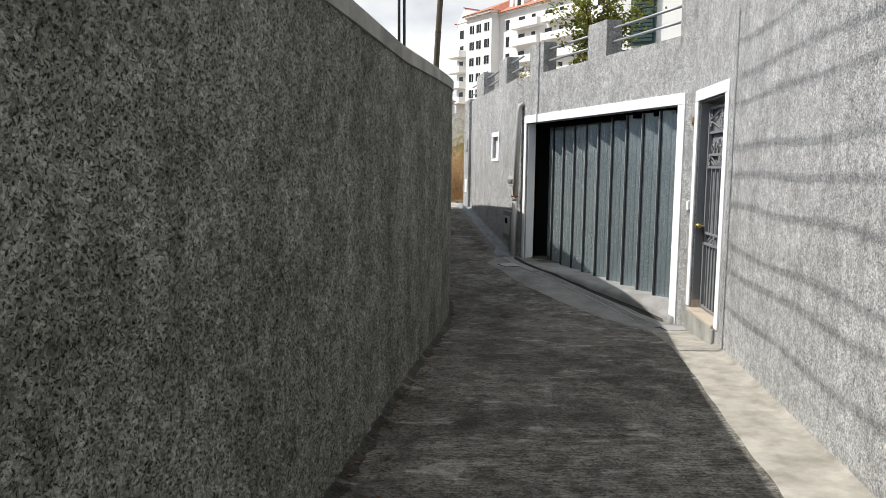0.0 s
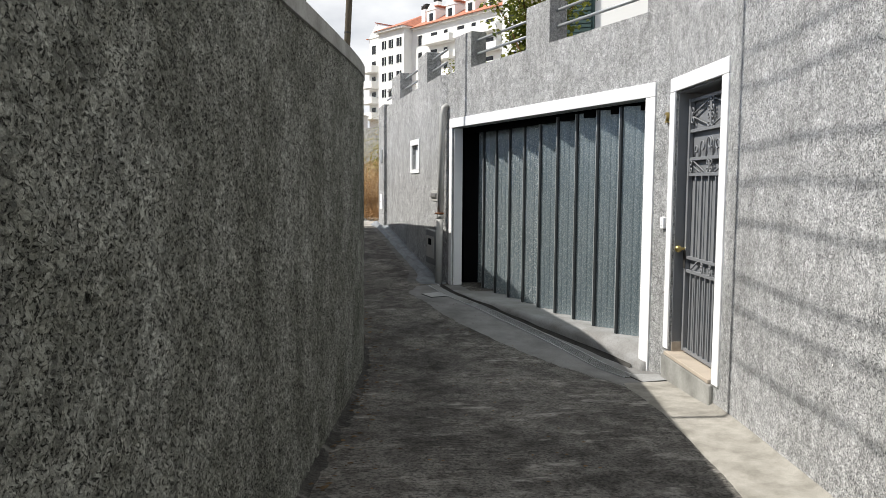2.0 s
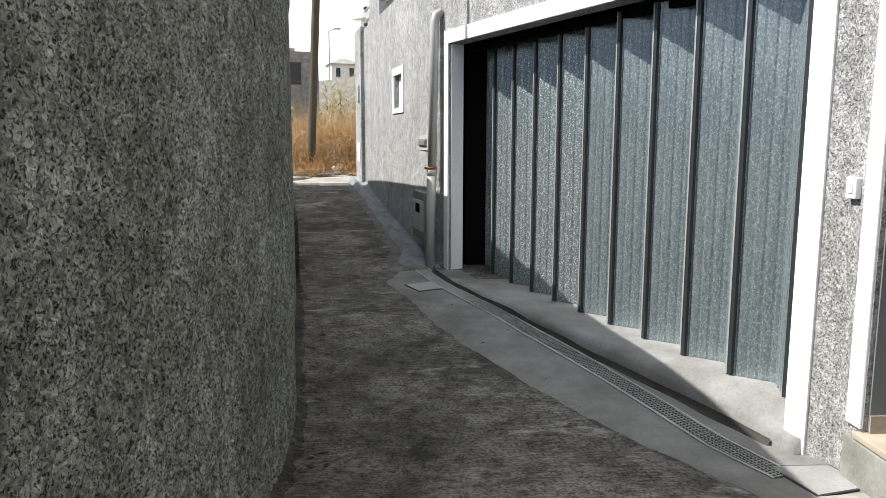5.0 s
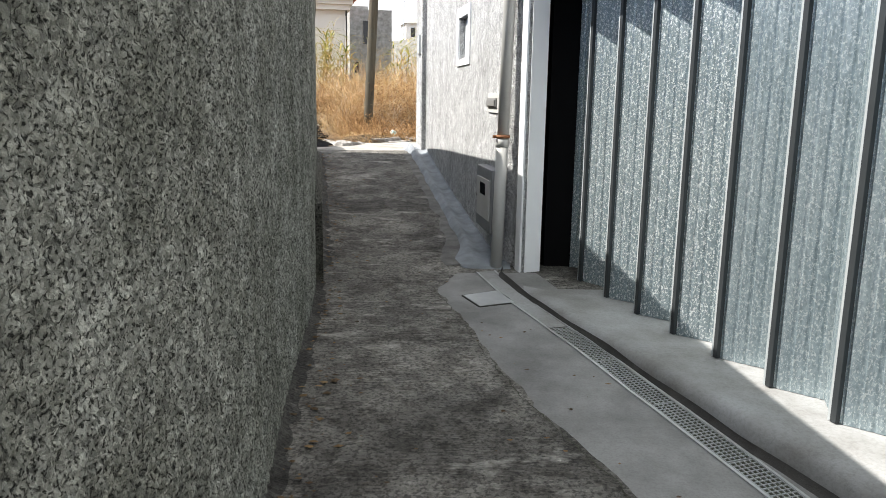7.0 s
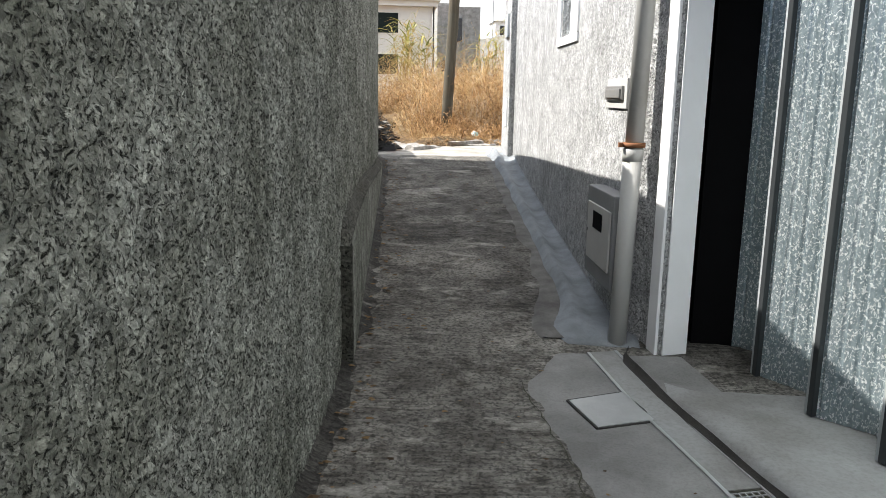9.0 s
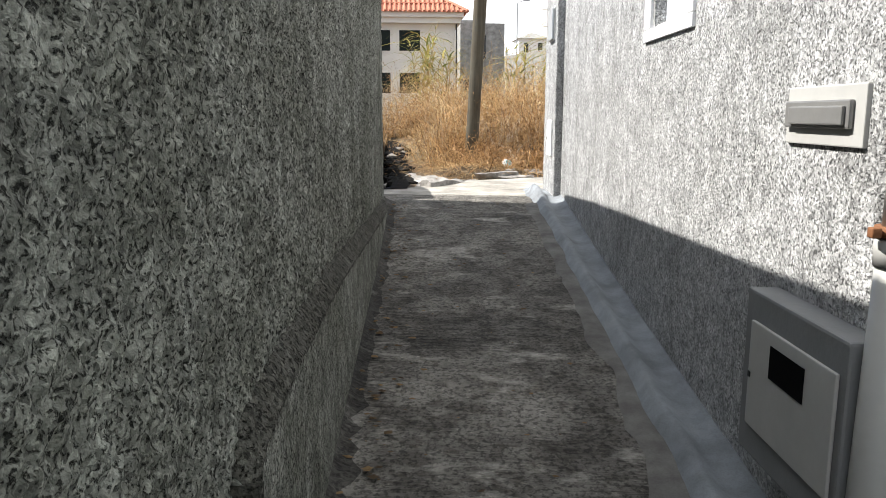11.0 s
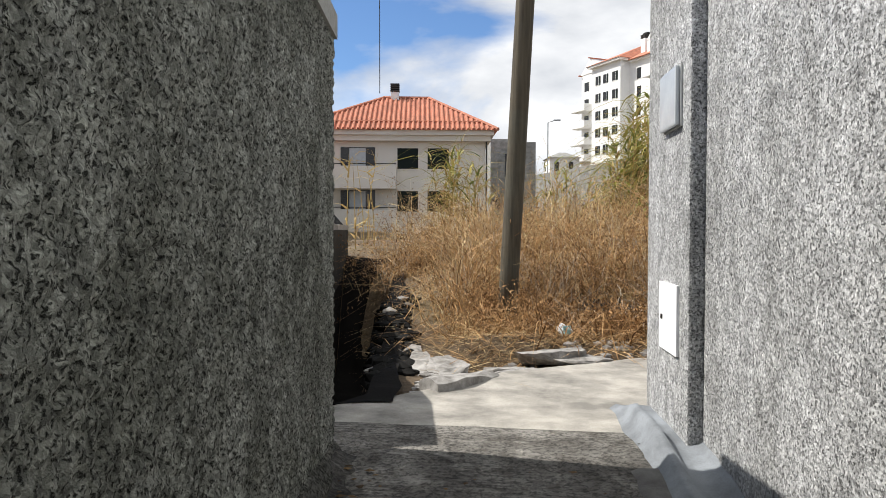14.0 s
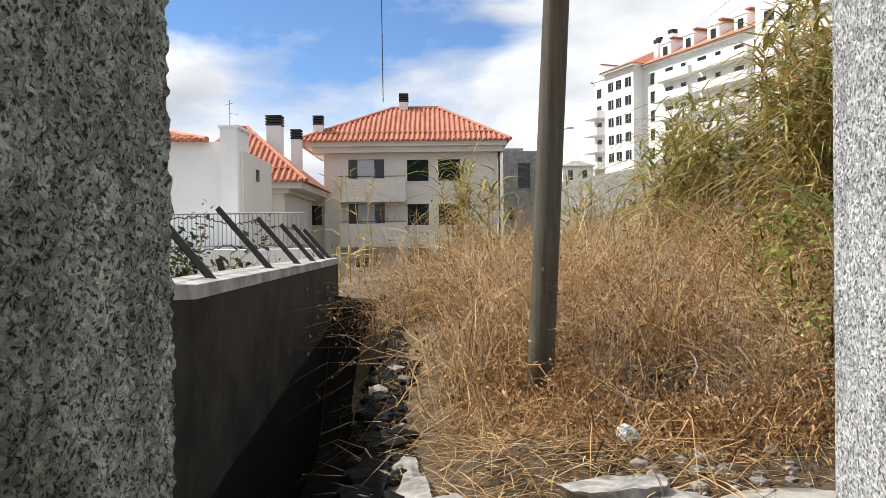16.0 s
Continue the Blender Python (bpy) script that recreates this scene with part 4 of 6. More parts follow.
# cracks along the edge of the cement bay and across the lane
def crack(name, pts, w):
    bm = bmesh.new()
    prev = None
    for i, p in enumerate(smooth_line(pts, 0.03)):
        x = p[0] + 0.03 * noise.noise((i * 0.31, 4, 1)) + 0.012 * noise.noise((i * 1.3, 4, 1))
        ww = w * (0.5 + abs(noise.noise((i * 0.5, 0, 8))))
        y = p[1] + 0.02 * noise.noise((i * 0.4, 9, 2))
        row = [bm.verts.new((x - ww, y, road_z(x, y) + 0.0085)), bm.verts.new((x + ww, y + ww * 0.5, road_z(x, y) + 0.0085))]
        if prev:
            bm.faces.new((prev[0], prev[1], row[1], row[0]))
        prev = row
    return thing(name, bm, M_MOSS, "thin dark crack in the concrete lane", "crack", "lane cracks", kind="structure")


crack("pavement_crack", [(x + 0.012, y) for x, y in bay_line], 0.0035)
crack("pavement_crack", [(0.55, 3.9), (1.0, 3.97), (1.5, 3.92), (1.8, 4.05)], 0.004)
crack("pavement_crack", [(0.97, 10.94), (0.86, 10.98), (0.75, 10.96)], 0.008)
crack("pavement_crack", [(0.30, 12.62), (0.6, 12.66), (0.85, 12.6)], 0.006)

# ---- garage surround and folding door ----
gar = holder("garage_surround", m_g @ Vector((2.2, 0, 0.1)), "white painted plaster band around the garage doorway", "door frame")
inv_g = (Matrix.Translation(m_g @ Vector((2.2, 0, 0.1)))).inverted()


def gpart(name, bm, material, parent, label="", smooth=False):
    return part(name, in_frame(bm, inv_g @ m_g), material, parent, label, smooth)


G0, G1, GT = 0.27, 4.30, 2.46
gpart("jamb", boxes((G1 + 0.003, -0.014, 0.20, G1 + 0.09, 0.02, GT), bevel=0.006), M_WHITE, gar)
gpart("jamb", boxes((G0 - 0.13, -0.014, 0.02, G0 - 0.003, 0.02, GT), bevel=0.006), M_WHITE, gar)
gpart("lintel", boxes((G0 - 0.13, -0.014, GT + 0.003, G1 + 0.09, 0.02, GT + 0.125), bevel=0.006), M_WHITE, gar)
gpart("reveal", boxes((G1 - 0.012, 0.02, 0.20, G1 - 0.003, 0.145, GT - 0.003)), M_WHITE, gar)
gpart("reveal", boxes((G0 + 0.003, 0.02, 0.05, G0 + 0.012, 0.145, GT - 0.003)), M_WHITE, gar)

door = holder("garage_door", m_g @ Vector((2.2, 0.3, 0.28)), "folding garage door of ribbed galvanised steel panels, closed", "garage door")
inv_door = Matrix.Translation(m_g @ Vector((2.2, 0.3, 0.28))).inverted()
NP, PITCH, FOLD = 10, 0.408, 0.125
LEAF_H = 2.16


def folded_leaf(run, depth):
    """One ribbed zinc leaf from its front fold at the origin, back into the opening."""
    bm = bmesh.new()
    prof = []
    for k in range(33):
        u = k / 32
        rib = 0.0045 if k % 8 in (3, 4) and 2 < k < 30 else 0.0
        prof.append((-run * u, depth * u + rib))
    lo = [bm.verts.new((x, y, 0.0)) for x, y in prof]
    hi = [bm.verts.new((x, y, LEAF_H)) for x, y in prof]
    lb = [bm.verts.new((x, y + 0.012, 0.0)) for x, y in prof]
    for k in range(32):
        bm.faces.new((lo[k], lo[k + 1], hi[k + 1], hi[k]))
        bm.faces.new((lo[k], lb[k], lb[k + 1], lo[k + 1]))
    return mesh_of("door_panel", bm)


leaf_me, back_me = folded_leaf(0.21, FOLD), folded_leaf(0.198, -FOLD - 0.029)
leaf_old, back_old = leaf_me.copy(), back_me.copy()
for me, mt in ((leaf_me, M_ZINC), (back_me, M_ZINC), (leaf_old, M_ZINCOLD), (back_old, M_ZINCOLD)):
    me.materials.append(mt)
# fold edges: a near-black lip beside a strip coloured bright as if sunlit
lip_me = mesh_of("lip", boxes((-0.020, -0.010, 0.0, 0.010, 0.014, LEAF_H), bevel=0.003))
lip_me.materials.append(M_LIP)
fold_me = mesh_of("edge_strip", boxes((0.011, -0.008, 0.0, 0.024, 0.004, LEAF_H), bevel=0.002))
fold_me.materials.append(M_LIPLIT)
for k in range(NP):
    sk = 0.758 + PITCH * k
    slot = inv_door @ m_g @ Matrix.Translation((sk, 0.105 + 0.071 * (sk - 0.758), 0.275))
    pn = new("door_panel", leaf_old if k > 4 else leaf_me)
    pn.parent, pn.matrix_local = door, slot
    bk = new("return_panel", back_old if k > 4 else back_me)
    bk.parent, bk.matrix_local = door, slot @ Matrix.Translation((-0.21, FOLD, 0.0))
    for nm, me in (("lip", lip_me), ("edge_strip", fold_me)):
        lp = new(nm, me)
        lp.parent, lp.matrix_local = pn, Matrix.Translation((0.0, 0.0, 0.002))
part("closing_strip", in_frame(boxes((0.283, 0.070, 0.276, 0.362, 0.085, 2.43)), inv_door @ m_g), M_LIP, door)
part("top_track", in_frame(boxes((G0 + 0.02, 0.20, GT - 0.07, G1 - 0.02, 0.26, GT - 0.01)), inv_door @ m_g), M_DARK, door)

# ---- gate surround, sill and gate ----
D0, D1, DT = DOOR[0], DOOR[2], DOOR[3]
gs = holder("gate_surround", m_d @ Vector((0.58, 0, 0.3)), "white painted plaster band around the gate doorway", "door frame")
inv_s = Matrix.Translation(m_d @ Vector((0.58, 0, 0.3))).inverted()
for nm, b in (("jamb", (D0 - 0.115, -0.014, 0.29, D0 - 0.003, 0.02, DT)), ("jamb", (D1 + 0.003, -0.014, 0.33, D1 + 0.115, 0.02, DT)), ("lintel", (D0 - 0.115, -0.014, DT + 0.003, D1 + 0.115, 0.02, DT + 0.115))):
    part(nm, in_frame(boxes(b, bevel=0.006), inv_s @ m_d), M_WHITE, gs)
for b in ((D0 + 0.003, 0.02, 0.33, D0 + 0.012, 0.29, DT - 0.012), (D1 - 0.012, 0.02, 0.33, D1 - 0.003, 0.29, DT - 0.012), (D0 + 0.003, 0.02, DT - 0.012, D1 - 0.003, 0.29, DT - 0.003)):
    part("reveal", in_frame(boxes(b), inv_s @ m_d), M_GATE, gs, "grey painted reveal")

sill = thing("door_step", in_frame(boxes((D0 - 0.02, -0.03, -0.2, D1 + 0.10, 0.3, 0.285), bevel=0.015), m_d), M_COPING, "rough stained concrete doorstep under the iron gate", "step")
slab = thing("sill_stone", in_frame(boxes((D0 + 0.004, -0.035, 0.287, D1 + 0.02, 0.29, 0.318), bevel=0.006), m_d), M_SILL, "smooth beige stone slab on the doorstep", "step")
part("skirting", in_frame(boxes((D1 - 0.02, 0.02, 0.3185, D1 - 0.0125, 0.19, 0.40)), m_d), M_SILL, slab)

gate = holder("iron_gate", m_d @ Vector((0.58, 0.17, 0.32)), "grey painted iron gate with bars and scrollwork, closed", "gate")
inv_gate = Matrix.Translation(m_d @ Vector((0.58, 0.17, 0.32))).inverted()


def ipart(name, bm, label="", material=None, parent=None, smooth=False):
    return part(name, in_frame(bm, inv_gate @ m_d), material or M_GATE, parent or gate, label, smooth)


A, B, Z0, Z1 = D0 + 0.025, D1 - 0.03, 0.335, 2.40
YB = 0.10
ipart("sheet", boxes((A, YB + 0.035, Z0, B, YB + 0.041, Z1)), "plain grey backing sheet")
for x in (A, B - 0.035):
    ipart("stile", boxes((x, YB - 0.005, Z0, x + 0.035, YB + 0.03, Z1), bevel=0.003))
RAILS = [Z0, 0.99, 1.10, 1.775, 1.90, 2.125, Z1 - 0.03]
for z in RAILS:
    ipart("rail", boxes((A + 0.035, YB, z, B - 0.035, YB + 0.028, z + 0.026), bevel=0.003))
for n, z0, z1 in ((7, Z0 + 0.026, 0.99), (5, 1.126, 1.775)):
    for k in range(n):
        x = A + 0.035 + (B - A - 0.07) * (k + 1) / (n + 1)
        ipart("bar", boxes((x - 0.008, YB + 0.002, z0, x + 0.008, YB + 0.018, z1), bevel=0.002))


def c_scroll(cx, cz, h, bow):
    """A C of flat bar with both ends curled in; bow is +1 or -1 across the gate."""
    pts = []
    for j in (-1, 1):
        arm = []
        for k in range(16):
            u = k / 15
            a = 2 * math.pi * 0.95 * u
            r = h * (0.24 - 0.13 * u)
            arm.append((cx + bow * (h * 0.20 - r * math.cos(a) + h * 0.02), YB + 0.004, cz + j * (h * 0.26 + r * math.sin(a))))
        pts += arm[::-1] if j < 0 else arm
    return tube(bmesh.new(), pts, 0.006, 6)


def bar_between(x0, z0, x1, z1):
    return tube(bmesh.new(), [(x0, YB + 0.01, z0), (x1, YB + 0.01, z1)], 0.0075, 4)


def crook(x, z, h, sense):
    """An upright that arches over and curls back, like a breaking wave."""
    pts = [(x, YB + 0.006, z)]
    for k in range(15):
        u = k / 14
        a = math.pi * (1.0 - 1.75 * u)
        r = h * (0.36 - 0.16 * u)
        pts.append((x + sense * (h * 0.36 + r * math.cos(a)), YB + 0.006, z + h * 0.62 + r * math.sin(a)))
    return tube(bmesh.new(), pts, 0.007, 6)


W = B - A - 0.07
L = A + 0.035
cx = L + W / 2
zt, zb = Z1 - 0.03, 2.151
zm = (zt + zb) / 2
sc = [bar_between(cx - W / 2, zm, cx, zt), bar_between(cx - W / 2, zm, cx, zb), bar_between(cx + W / 2, zm, cx, zt), bar_between(cx + W / 2, zm, cx, zb)]
for i in (-1, 1):
    sc.append(c_scroll(cx + i * 0.012, zm + 0.06, 0.11, i))
    sc.append(c_scroll(cx + i * 0.012, zm - 0.06, 0.11, i))
    sc.append(c_scroll(cx + i * (W / 2 - 0.01), zm, 0.13, -i))
    sc.append(c_scroll(cx + i * 0.010, 1.851, 0.10, i))
    sc.append(c_scroll(cx + i * (W / 2 - 0.012), 1.851, 0.10, -i))
    sc += [bar_between(cx + i * W * 0.42, 1.897, cx + i * W * 0.12, 1.803), bar_between(cx + i * W * 0.24, 1.803, cx + i * W * 0.40, 1.85)]
    for off, h in ((0.06, 0.155), (0.17, 0.13), (0.27, 0.095)):
        sc.append(crook(cx + i * off * 1.15, 1.926, h, -i))
    sc.append(c_scroll(cx + i * W * 0.08, 1.055, 0.085, i))
    sc += [bar_between(cx + i * W * 0.22, 1.10, cx + i * W * 0.42, 1.008)]
for b in sc:
    ipart("scroll", b, smooth=True)
ipart("centre_bar", boxes((cx - 0.007, YB, 2.152, cx + 0.007, YB + 0.016, Z1 - 0.03)))
lock = ipart("lock_plate", boxes((B - 0.04, YB - 0.012, 1.02, B + 0.004, YB - 0.004, 1.17), bevel=0.003), "dark lock plate", M_IRON)
knob = bmesh.new()
bmesh.ops.create_uvsphere(knob, u_segments=14, v_segments=8, radius=0.03, matrix=Matrix.Translation((B - 0.015, YB - 0.06, 1.18)))
tube(knob, [(B - 0.015, YB - 0.06, 1.18), (B - 0.015, YB, 1.18)], 0.012)
ipart("knob", knob, "polished brass knob", M_BRASS, smooth=True)

# number, bell
num = bpy.data.curves.new("house_number", "FONT")
num.body, num.size, num.extrude, num.align_x = "2", 0.125, 0.012, "CENTER"
num_ob = new("house_number", num)
num_ob.matrix_world = m_d @ Matrix.Translation((1.235, -0.013, 2.225)) @ Euler((radians(90), 0, 0)).to_matrix().to_4x4() @ Matrix.Diagonal((-1, 1, 1, 1))
dep = bpy.context.evaluated_depsgraph_get()
nme = bpy.data.meshes.new_from_object(num_ob.evaluated_get(dep))
nmw = num_ob.matrix_world.copy()
bpy.data.objects.remove(num_ob)
nme.materials.clear()
nme.materials.append(M_BRASS)
nob = tagged(new("house_number", nme), "brass house number two on the roughcast wall", "sign")
nob.matrix_world = nmw
bell = thing("doorbell", in_frame(boxes((1.215, -0.03, 1.335, 1.29, 0.0, 1.43), bevel=0.006), m_d), M_WHITE, "small white plastic doorbell plate on the wall", "doorbell")
part("button", in_frame(boxes((1.232, -0.036, 1.36, 1.273, -0.029, 1.405), bevel=0.003), m_d), M_WHITE, bell)

# ---- meter wall fittings ----
wb = holder("window_1", m_m @ Vector((1.66, 0, 1.88)), "small window with white plaster band", "window", kind="structure")
inv_w = Matrix.Translation(m_m @ Vector((1.66, 0, 1.88))).inverted()
for nm, b, mt in (("window_frame", (1.33, -0.014, 1.872, 2.04, 0.01, 1.927), M_WHITE), ("window_frame", (1.33, -0.014, 2.323, 2.04, 0.01, 2.41), M_WHITE), ("window_frame", (1.33, -0.014, 1.93, 1.417, 0.01, 2.32), M_WHITE), ("window_frame", (1.933, -0.014, 1.93, 2.04, 0.01, 2.32), M_WHITE),
                  ("reveal", (1.423, 0.01, 1.935, 1.43, 0.2, 2.315), M_WHITE), ("reveal", (1.92, 0.01, 1.935, 1.927, 0.2, 2.315), M_WHITE), ("window_sill", (1.43, 0.01, 1.933, 1.92, 0.2, 1.94), M_WHITE), ("pane", (1.431, 0.05, 1.941, 1.919, 0.06, 2.314), M_PANE)):
    part(nm, in_frame(boxes(b, bevel=0.003 if "frame" in nm else 0), inv_w @ m_m), mt, wb)
thing("letter_slot", in_frame(boxes((0.06, -0.012, 1.46, 0.455, 0.01, 1.61), bevel=0.004), m_m), M_BOX, "pale grey plaster surround of the letter slot", "letterbox")
flap = thing("letterbox_flap", in_frame(boxes((0.105, -0.026, 1.503, 0.44, -0.0125, 1.573), bevel=0.005), m_m), M_FLAP, "grey metal letterbox flap set in the wall", "letterbox")
part("lid", in_frame(boxes((0.12, -0.036, 1.512, 0.40, -0.0265, 1.558), bevel=0.004), m_m), M_FLAP, flap)

mb = holder("meter_box", m_m @ Vector((0.25, 0, 0.55)), "grey meter cabinet with a small dark window", "meter box")
inv_b = Matrix.Translation(m_m @ Vector((0.25, 0, 0.55))).inverted()
bpart = lambda name, b, mt, label="", bev=0.004: part(name, in_frame(boxes(b, bevel=bev), inv_b @ m_m), mt, mb, label)
bpart("body", (-0.10, -0.085, 0.565, 0.455, 0.02, 1.045), M_CABINET, bev=0.008)
bpart("door", (-0.075, -0.096, 0.658, 0.392, -0.0855, 0.964), M_BOX)
bpart("window", (0.064, -0.099, 0.838, 0.255, -0.0965, 0.928), M_DARK, "small dark window", 0.0)
bpart("lock", (0.372, -0.10, 0.80, 0.384, -0.0965, 0.815), M_IRON, "", 0.0)

# drainpipe beside the garage
dp = holder("drainpipe", (1.475, 7.98, 0.30), "grey plastic drainpipe with a rusty clamp", "drainpipe")
dpart = lambda name, bm, mt, label="": part(name, in_frame(bm, Matrix.Translation((-1.475, -7.98, -0.30))), mt, dp, label, True)
px, py = 1.475, 7.985
dpart("pipe", tube(bmesh.new(), [(px, py, 0.22), (px + 0.022, py, 1.28)], 0.045, 16), M_PIPE)
dpart("upper_pipe", tube(bmesh.new(), [(px + 0.024, py, 1.27), (px + 0.05, py, 2.66), (px + 0.065, py, 2.74), (px + 0.12, py + 0.01, 2.77)], 0.043, 16), M_PIPE)
dpart("collar", tube(bmesh.new(), [(px + 0.021, py, 1.22), (px + 0.022, py, 1.275), (px + 0.022, py, 1.28)], [0.049, 0.052, 0.046], 16), M_PIPE)
dpart("clamp", tube(bmesh.new(), [(px + 0.023, py, 1.285), (px + 0.023, py, 1.307)], 0.0545, 16), M_RUST, "rusty iron clamp")
dpart("bolt", boxes((px - 0.052, py - 0.03, 1.285, px - 0.032, py - 0.005, 1.307), bevel=0.003), M_RUST)

# pier: utility plate and frosted lamp box
cp = thing("utility_plate", in_frame(boxes((0.14, -0.012, 1.20, 0.45, 0.002, 1.49), bevel=0.002), m_e), M_WHITE, "white utility cover plate on the end pier", "cover plate")
part("screw", in_frame(boxes((0.38, -0.018, 1.33, 0.40, -0.0125, 1.35)), m_e), M_IRON, cp)
wlamp = holder("wall_lamp", m_e @ Vector((0.32, -0.02, 2.25)), "frosted box-shaped wall lamp on the end pier", "wall lamp")
inv_l = Matrix.Translation(m_e @ Vector((0.32, -0.02, 2.25))).inverted()
part("back_plate", in_frame(boxes((0.115, -0.010, 2.13, 0.405, 0.0, 2.38), bevel=0.004), inv_l @ m_e), M_STEEL, wlamp)
part("cover", in_frame(boxes((0.12, -0.030, 2.135, 0.40, -0.0105, 2.375), bevel=0.01), inv_l @ m_e), M_FROST, wlamp, "frosted plastic cover")

# ---- waste ground: stained wall darkened for shade, pole, rubble ----
# the near end, out of view, is raised to lengthen its shadow
def bw_top(y):
    return 1.72 + 0.22 * step01((14.2 - y) / 0.9)


def blackwall_section(i, p):
    t = bw_top(p[1])
    return [(0, -1.2), (0, t), (-0.22, t), (-0.22, -1.2)]


bw_path = [(black_wall_x(y), y) for y in np.arange(12.62, 19.7, 0.35)]
# shaded face coloured near black, sunlit top coloured pale
bw = thing("wall_retaining", sweep(bw_path, blackwall_section), M_BLACKWALL, "stained concrete retaining wall beside the waste ground, coloured dark for shade", "wall", kind="structure")
thing("trim_wall_cap", sweep(bw_path, lambda i, p: [(0.004, bw_top(p[1]) + 0.002), (0.006, bw_top(p[1]) + 0.065 + 0.006 * noise.noise((p[1] * 3, 0, 0))), (-0.225, bw_top(p[1]) + 0.08 + 0.008 * noise.noise((p[1] * 4, 2, 0))), (-0.225, bw_top(p[1]) + 0.002)]), M_WALLTOP, "worn and chipped cement top of the retaining wall, coloured pale as sunlit", "coping", kind="structure")


# top of the band where the wall base is coloured black for shade
def shade_line(y):
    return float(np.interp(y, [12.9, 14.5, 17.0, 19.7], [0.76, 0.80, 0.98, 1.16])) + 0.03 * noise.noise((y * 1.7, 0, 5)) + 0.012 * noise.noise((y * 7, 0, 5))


shade_path = [(black_wall_x(y), y) for y in np.arange(12.96, 19.58, 0.1)]
thing("wall_retaining_shade_base", sweep(shade_path, lambda i, p: [(0.004, -1.1), (0.004, shade_line(p[1]) - 0.02), (0.0, shade_line(p[1])), (-0.02, -1.1)]), M_DITCH, "near-black base of the retaining wall, shade put into its colour", "wall", kind="structure")
for y, ln in ((14.85, 0.62), (16.25, 0.60), (17.35, 0.55), (18.2, 0.5), (18.9, 0.52), (19.4, 0.46)):
    x = black_wall_x(y) - 0.06
    st = boxes((-0.02, -0.006, 0, 0.02, 0.006, ln), (-0.02, -0.006, 0, -0.012, 0.035, ln))
    bmesh.ops.transform(st, matrix=Matrix.Translation((x, y, 1.775)) @ Euler((radians(-4), radians(-43), 0)).to_matrix().to_4x4(), verts=st.verts)
    thing("fence_stake", st, M_IRON, "black angle-iron stake leaning over the wall", "fence post", "wall stakes")
stub = boxes((-0.02, -0.01, 0, 0.02, 0.01, 0.26))
bmesh.ops.transform(stub, matrix=Matrix.Translation((-1.86, 15.9, 1.62)) @ Euler((0, radians(-18), 0)).to_matrix().to_4x4(), verts=stub.verts)
thing("fence_stake", stub, M_IRON, "short black iron stub behind the wall", "fence post", "wall stakes")
for h in (0.18, 0.36):
    wire = bmesh.new()
    line = []
    for y in np.arange(14.2, 19.5, 0.07):
        line.append((black_wall_x(y) - 0.06 - h * 0.93 + 0.01 * math.sin(y * 40), y, 1.775 + h + 0.01 * math.cos(y * 37) - 0.03 * abs(math.sin(y * 2.4))))
    tube(wire, line, 0.004, 4)
    thing("barbed_wire", wire, M_IRON, "thin strand of barbed wire along the stakes", "wire", "barbed wires")

pole = bmesh.new()
pz = ground_z(0.10, 15.83)
pts = [(0.105 + 0.052 * (z - 1.0), 15.83, z) for z in np.linspace(pz - 0.3, 9.2, 14)]
tube(pole, pts, [0.080 - 0.0008 * k for k in range(14)], 18)
pole_ob = thing("utility_pole", pole, M_POLE, "weathered round timber utility pole in dry grass", "pole", smooth=True)
part("band", tube(bmesh.new(), [(0.323, 15.83, 5.2), (0.325, 15.83, 5.24)], 0.080, 16), M_IRON, pole_ob)

twin = holder("steel_post", (-0.36, 7.68, 2.64), "pair of thin dark steel posts on the garden wall", "post")
for dx in (-0.03, 0.05):
    part("post", tube(bmesh.new(), [(dx, 0, 0), (dx - 0.03, 0, 3.6)], 0.022, 10), M_IRON, twin, smooth=True)

random.seed(4)


def rock(name, x, y, z, sx, sy, sz, turn, material, label, group="rubble"):
    bm = bmesh.new()
    for _ in range(34):
        a = random.uniform(0, 2 * math.pi)
        r = random.uniform(0.75, 1.0)
        bm.verts.new((sx * r * math.cos(a) * 1.15, sy * r * math.sin(a) * 1.15, sz * random.choice((-1, 1, 1)) * random.uniform(0.75, 1.0)))
    hull = bmesh.ops.convex_hull(bm, input=bm.verts)
    bmesh.ops.delete(bm, geom=[g for g in hull["geom_interior"] if isinstance(g, bmesh.types.BMVert)], context="VERTS")
    bmesh.ops.triangulate(bm, faces=bm.faces)
    bmesh.ops.subdivide_edges(bm, edges=bm.edges, cuts=2, use_grid_fill=True)
    k = random.random() * 50
    for v in bm.verts:
        v.co += Vector((noise.noise(v.co * 14 + Vector((k, 0, 0))), noise.noise(v.co * 14 + Vector((0, k, 0))), noise.noise(v.co * 14 + Vector((0, 0, k))))) * 0.02
    bmesh.ops.transform(bm, matrix=pose(x, y, z, random.uniform(-7, 7), random.uniform(-7, 7), turn), verts=bm.verts)
    return thing(name, bm, material, label, "rock", group)


rock("concrete_slab_fragment", 0.46, 14.60, 0.872, 0.24, 0.13, 0.05, 14, M_ROCK, "broken slab of pale concrete on the verge")
rock("concrete_slab_fragment", 0.66, 14.52, 0.855, 0.20, 0.09, 0.04, 10, M_ROCK, "broken slab of pale concrete on the verge")
rock("concrete_slab_fragment", -0.18, 14.25, 0.83, 0.12, 0.20, 0.045, 24, M_ROCK, "broken slab of pale concrete on the verge")
rock("concrete_slab_fragment", 0.20, 14.22, 0.835, 0.18, 0.08, 0.03, 40, M_ROCK, "broken slab of pale concrete on the verge")
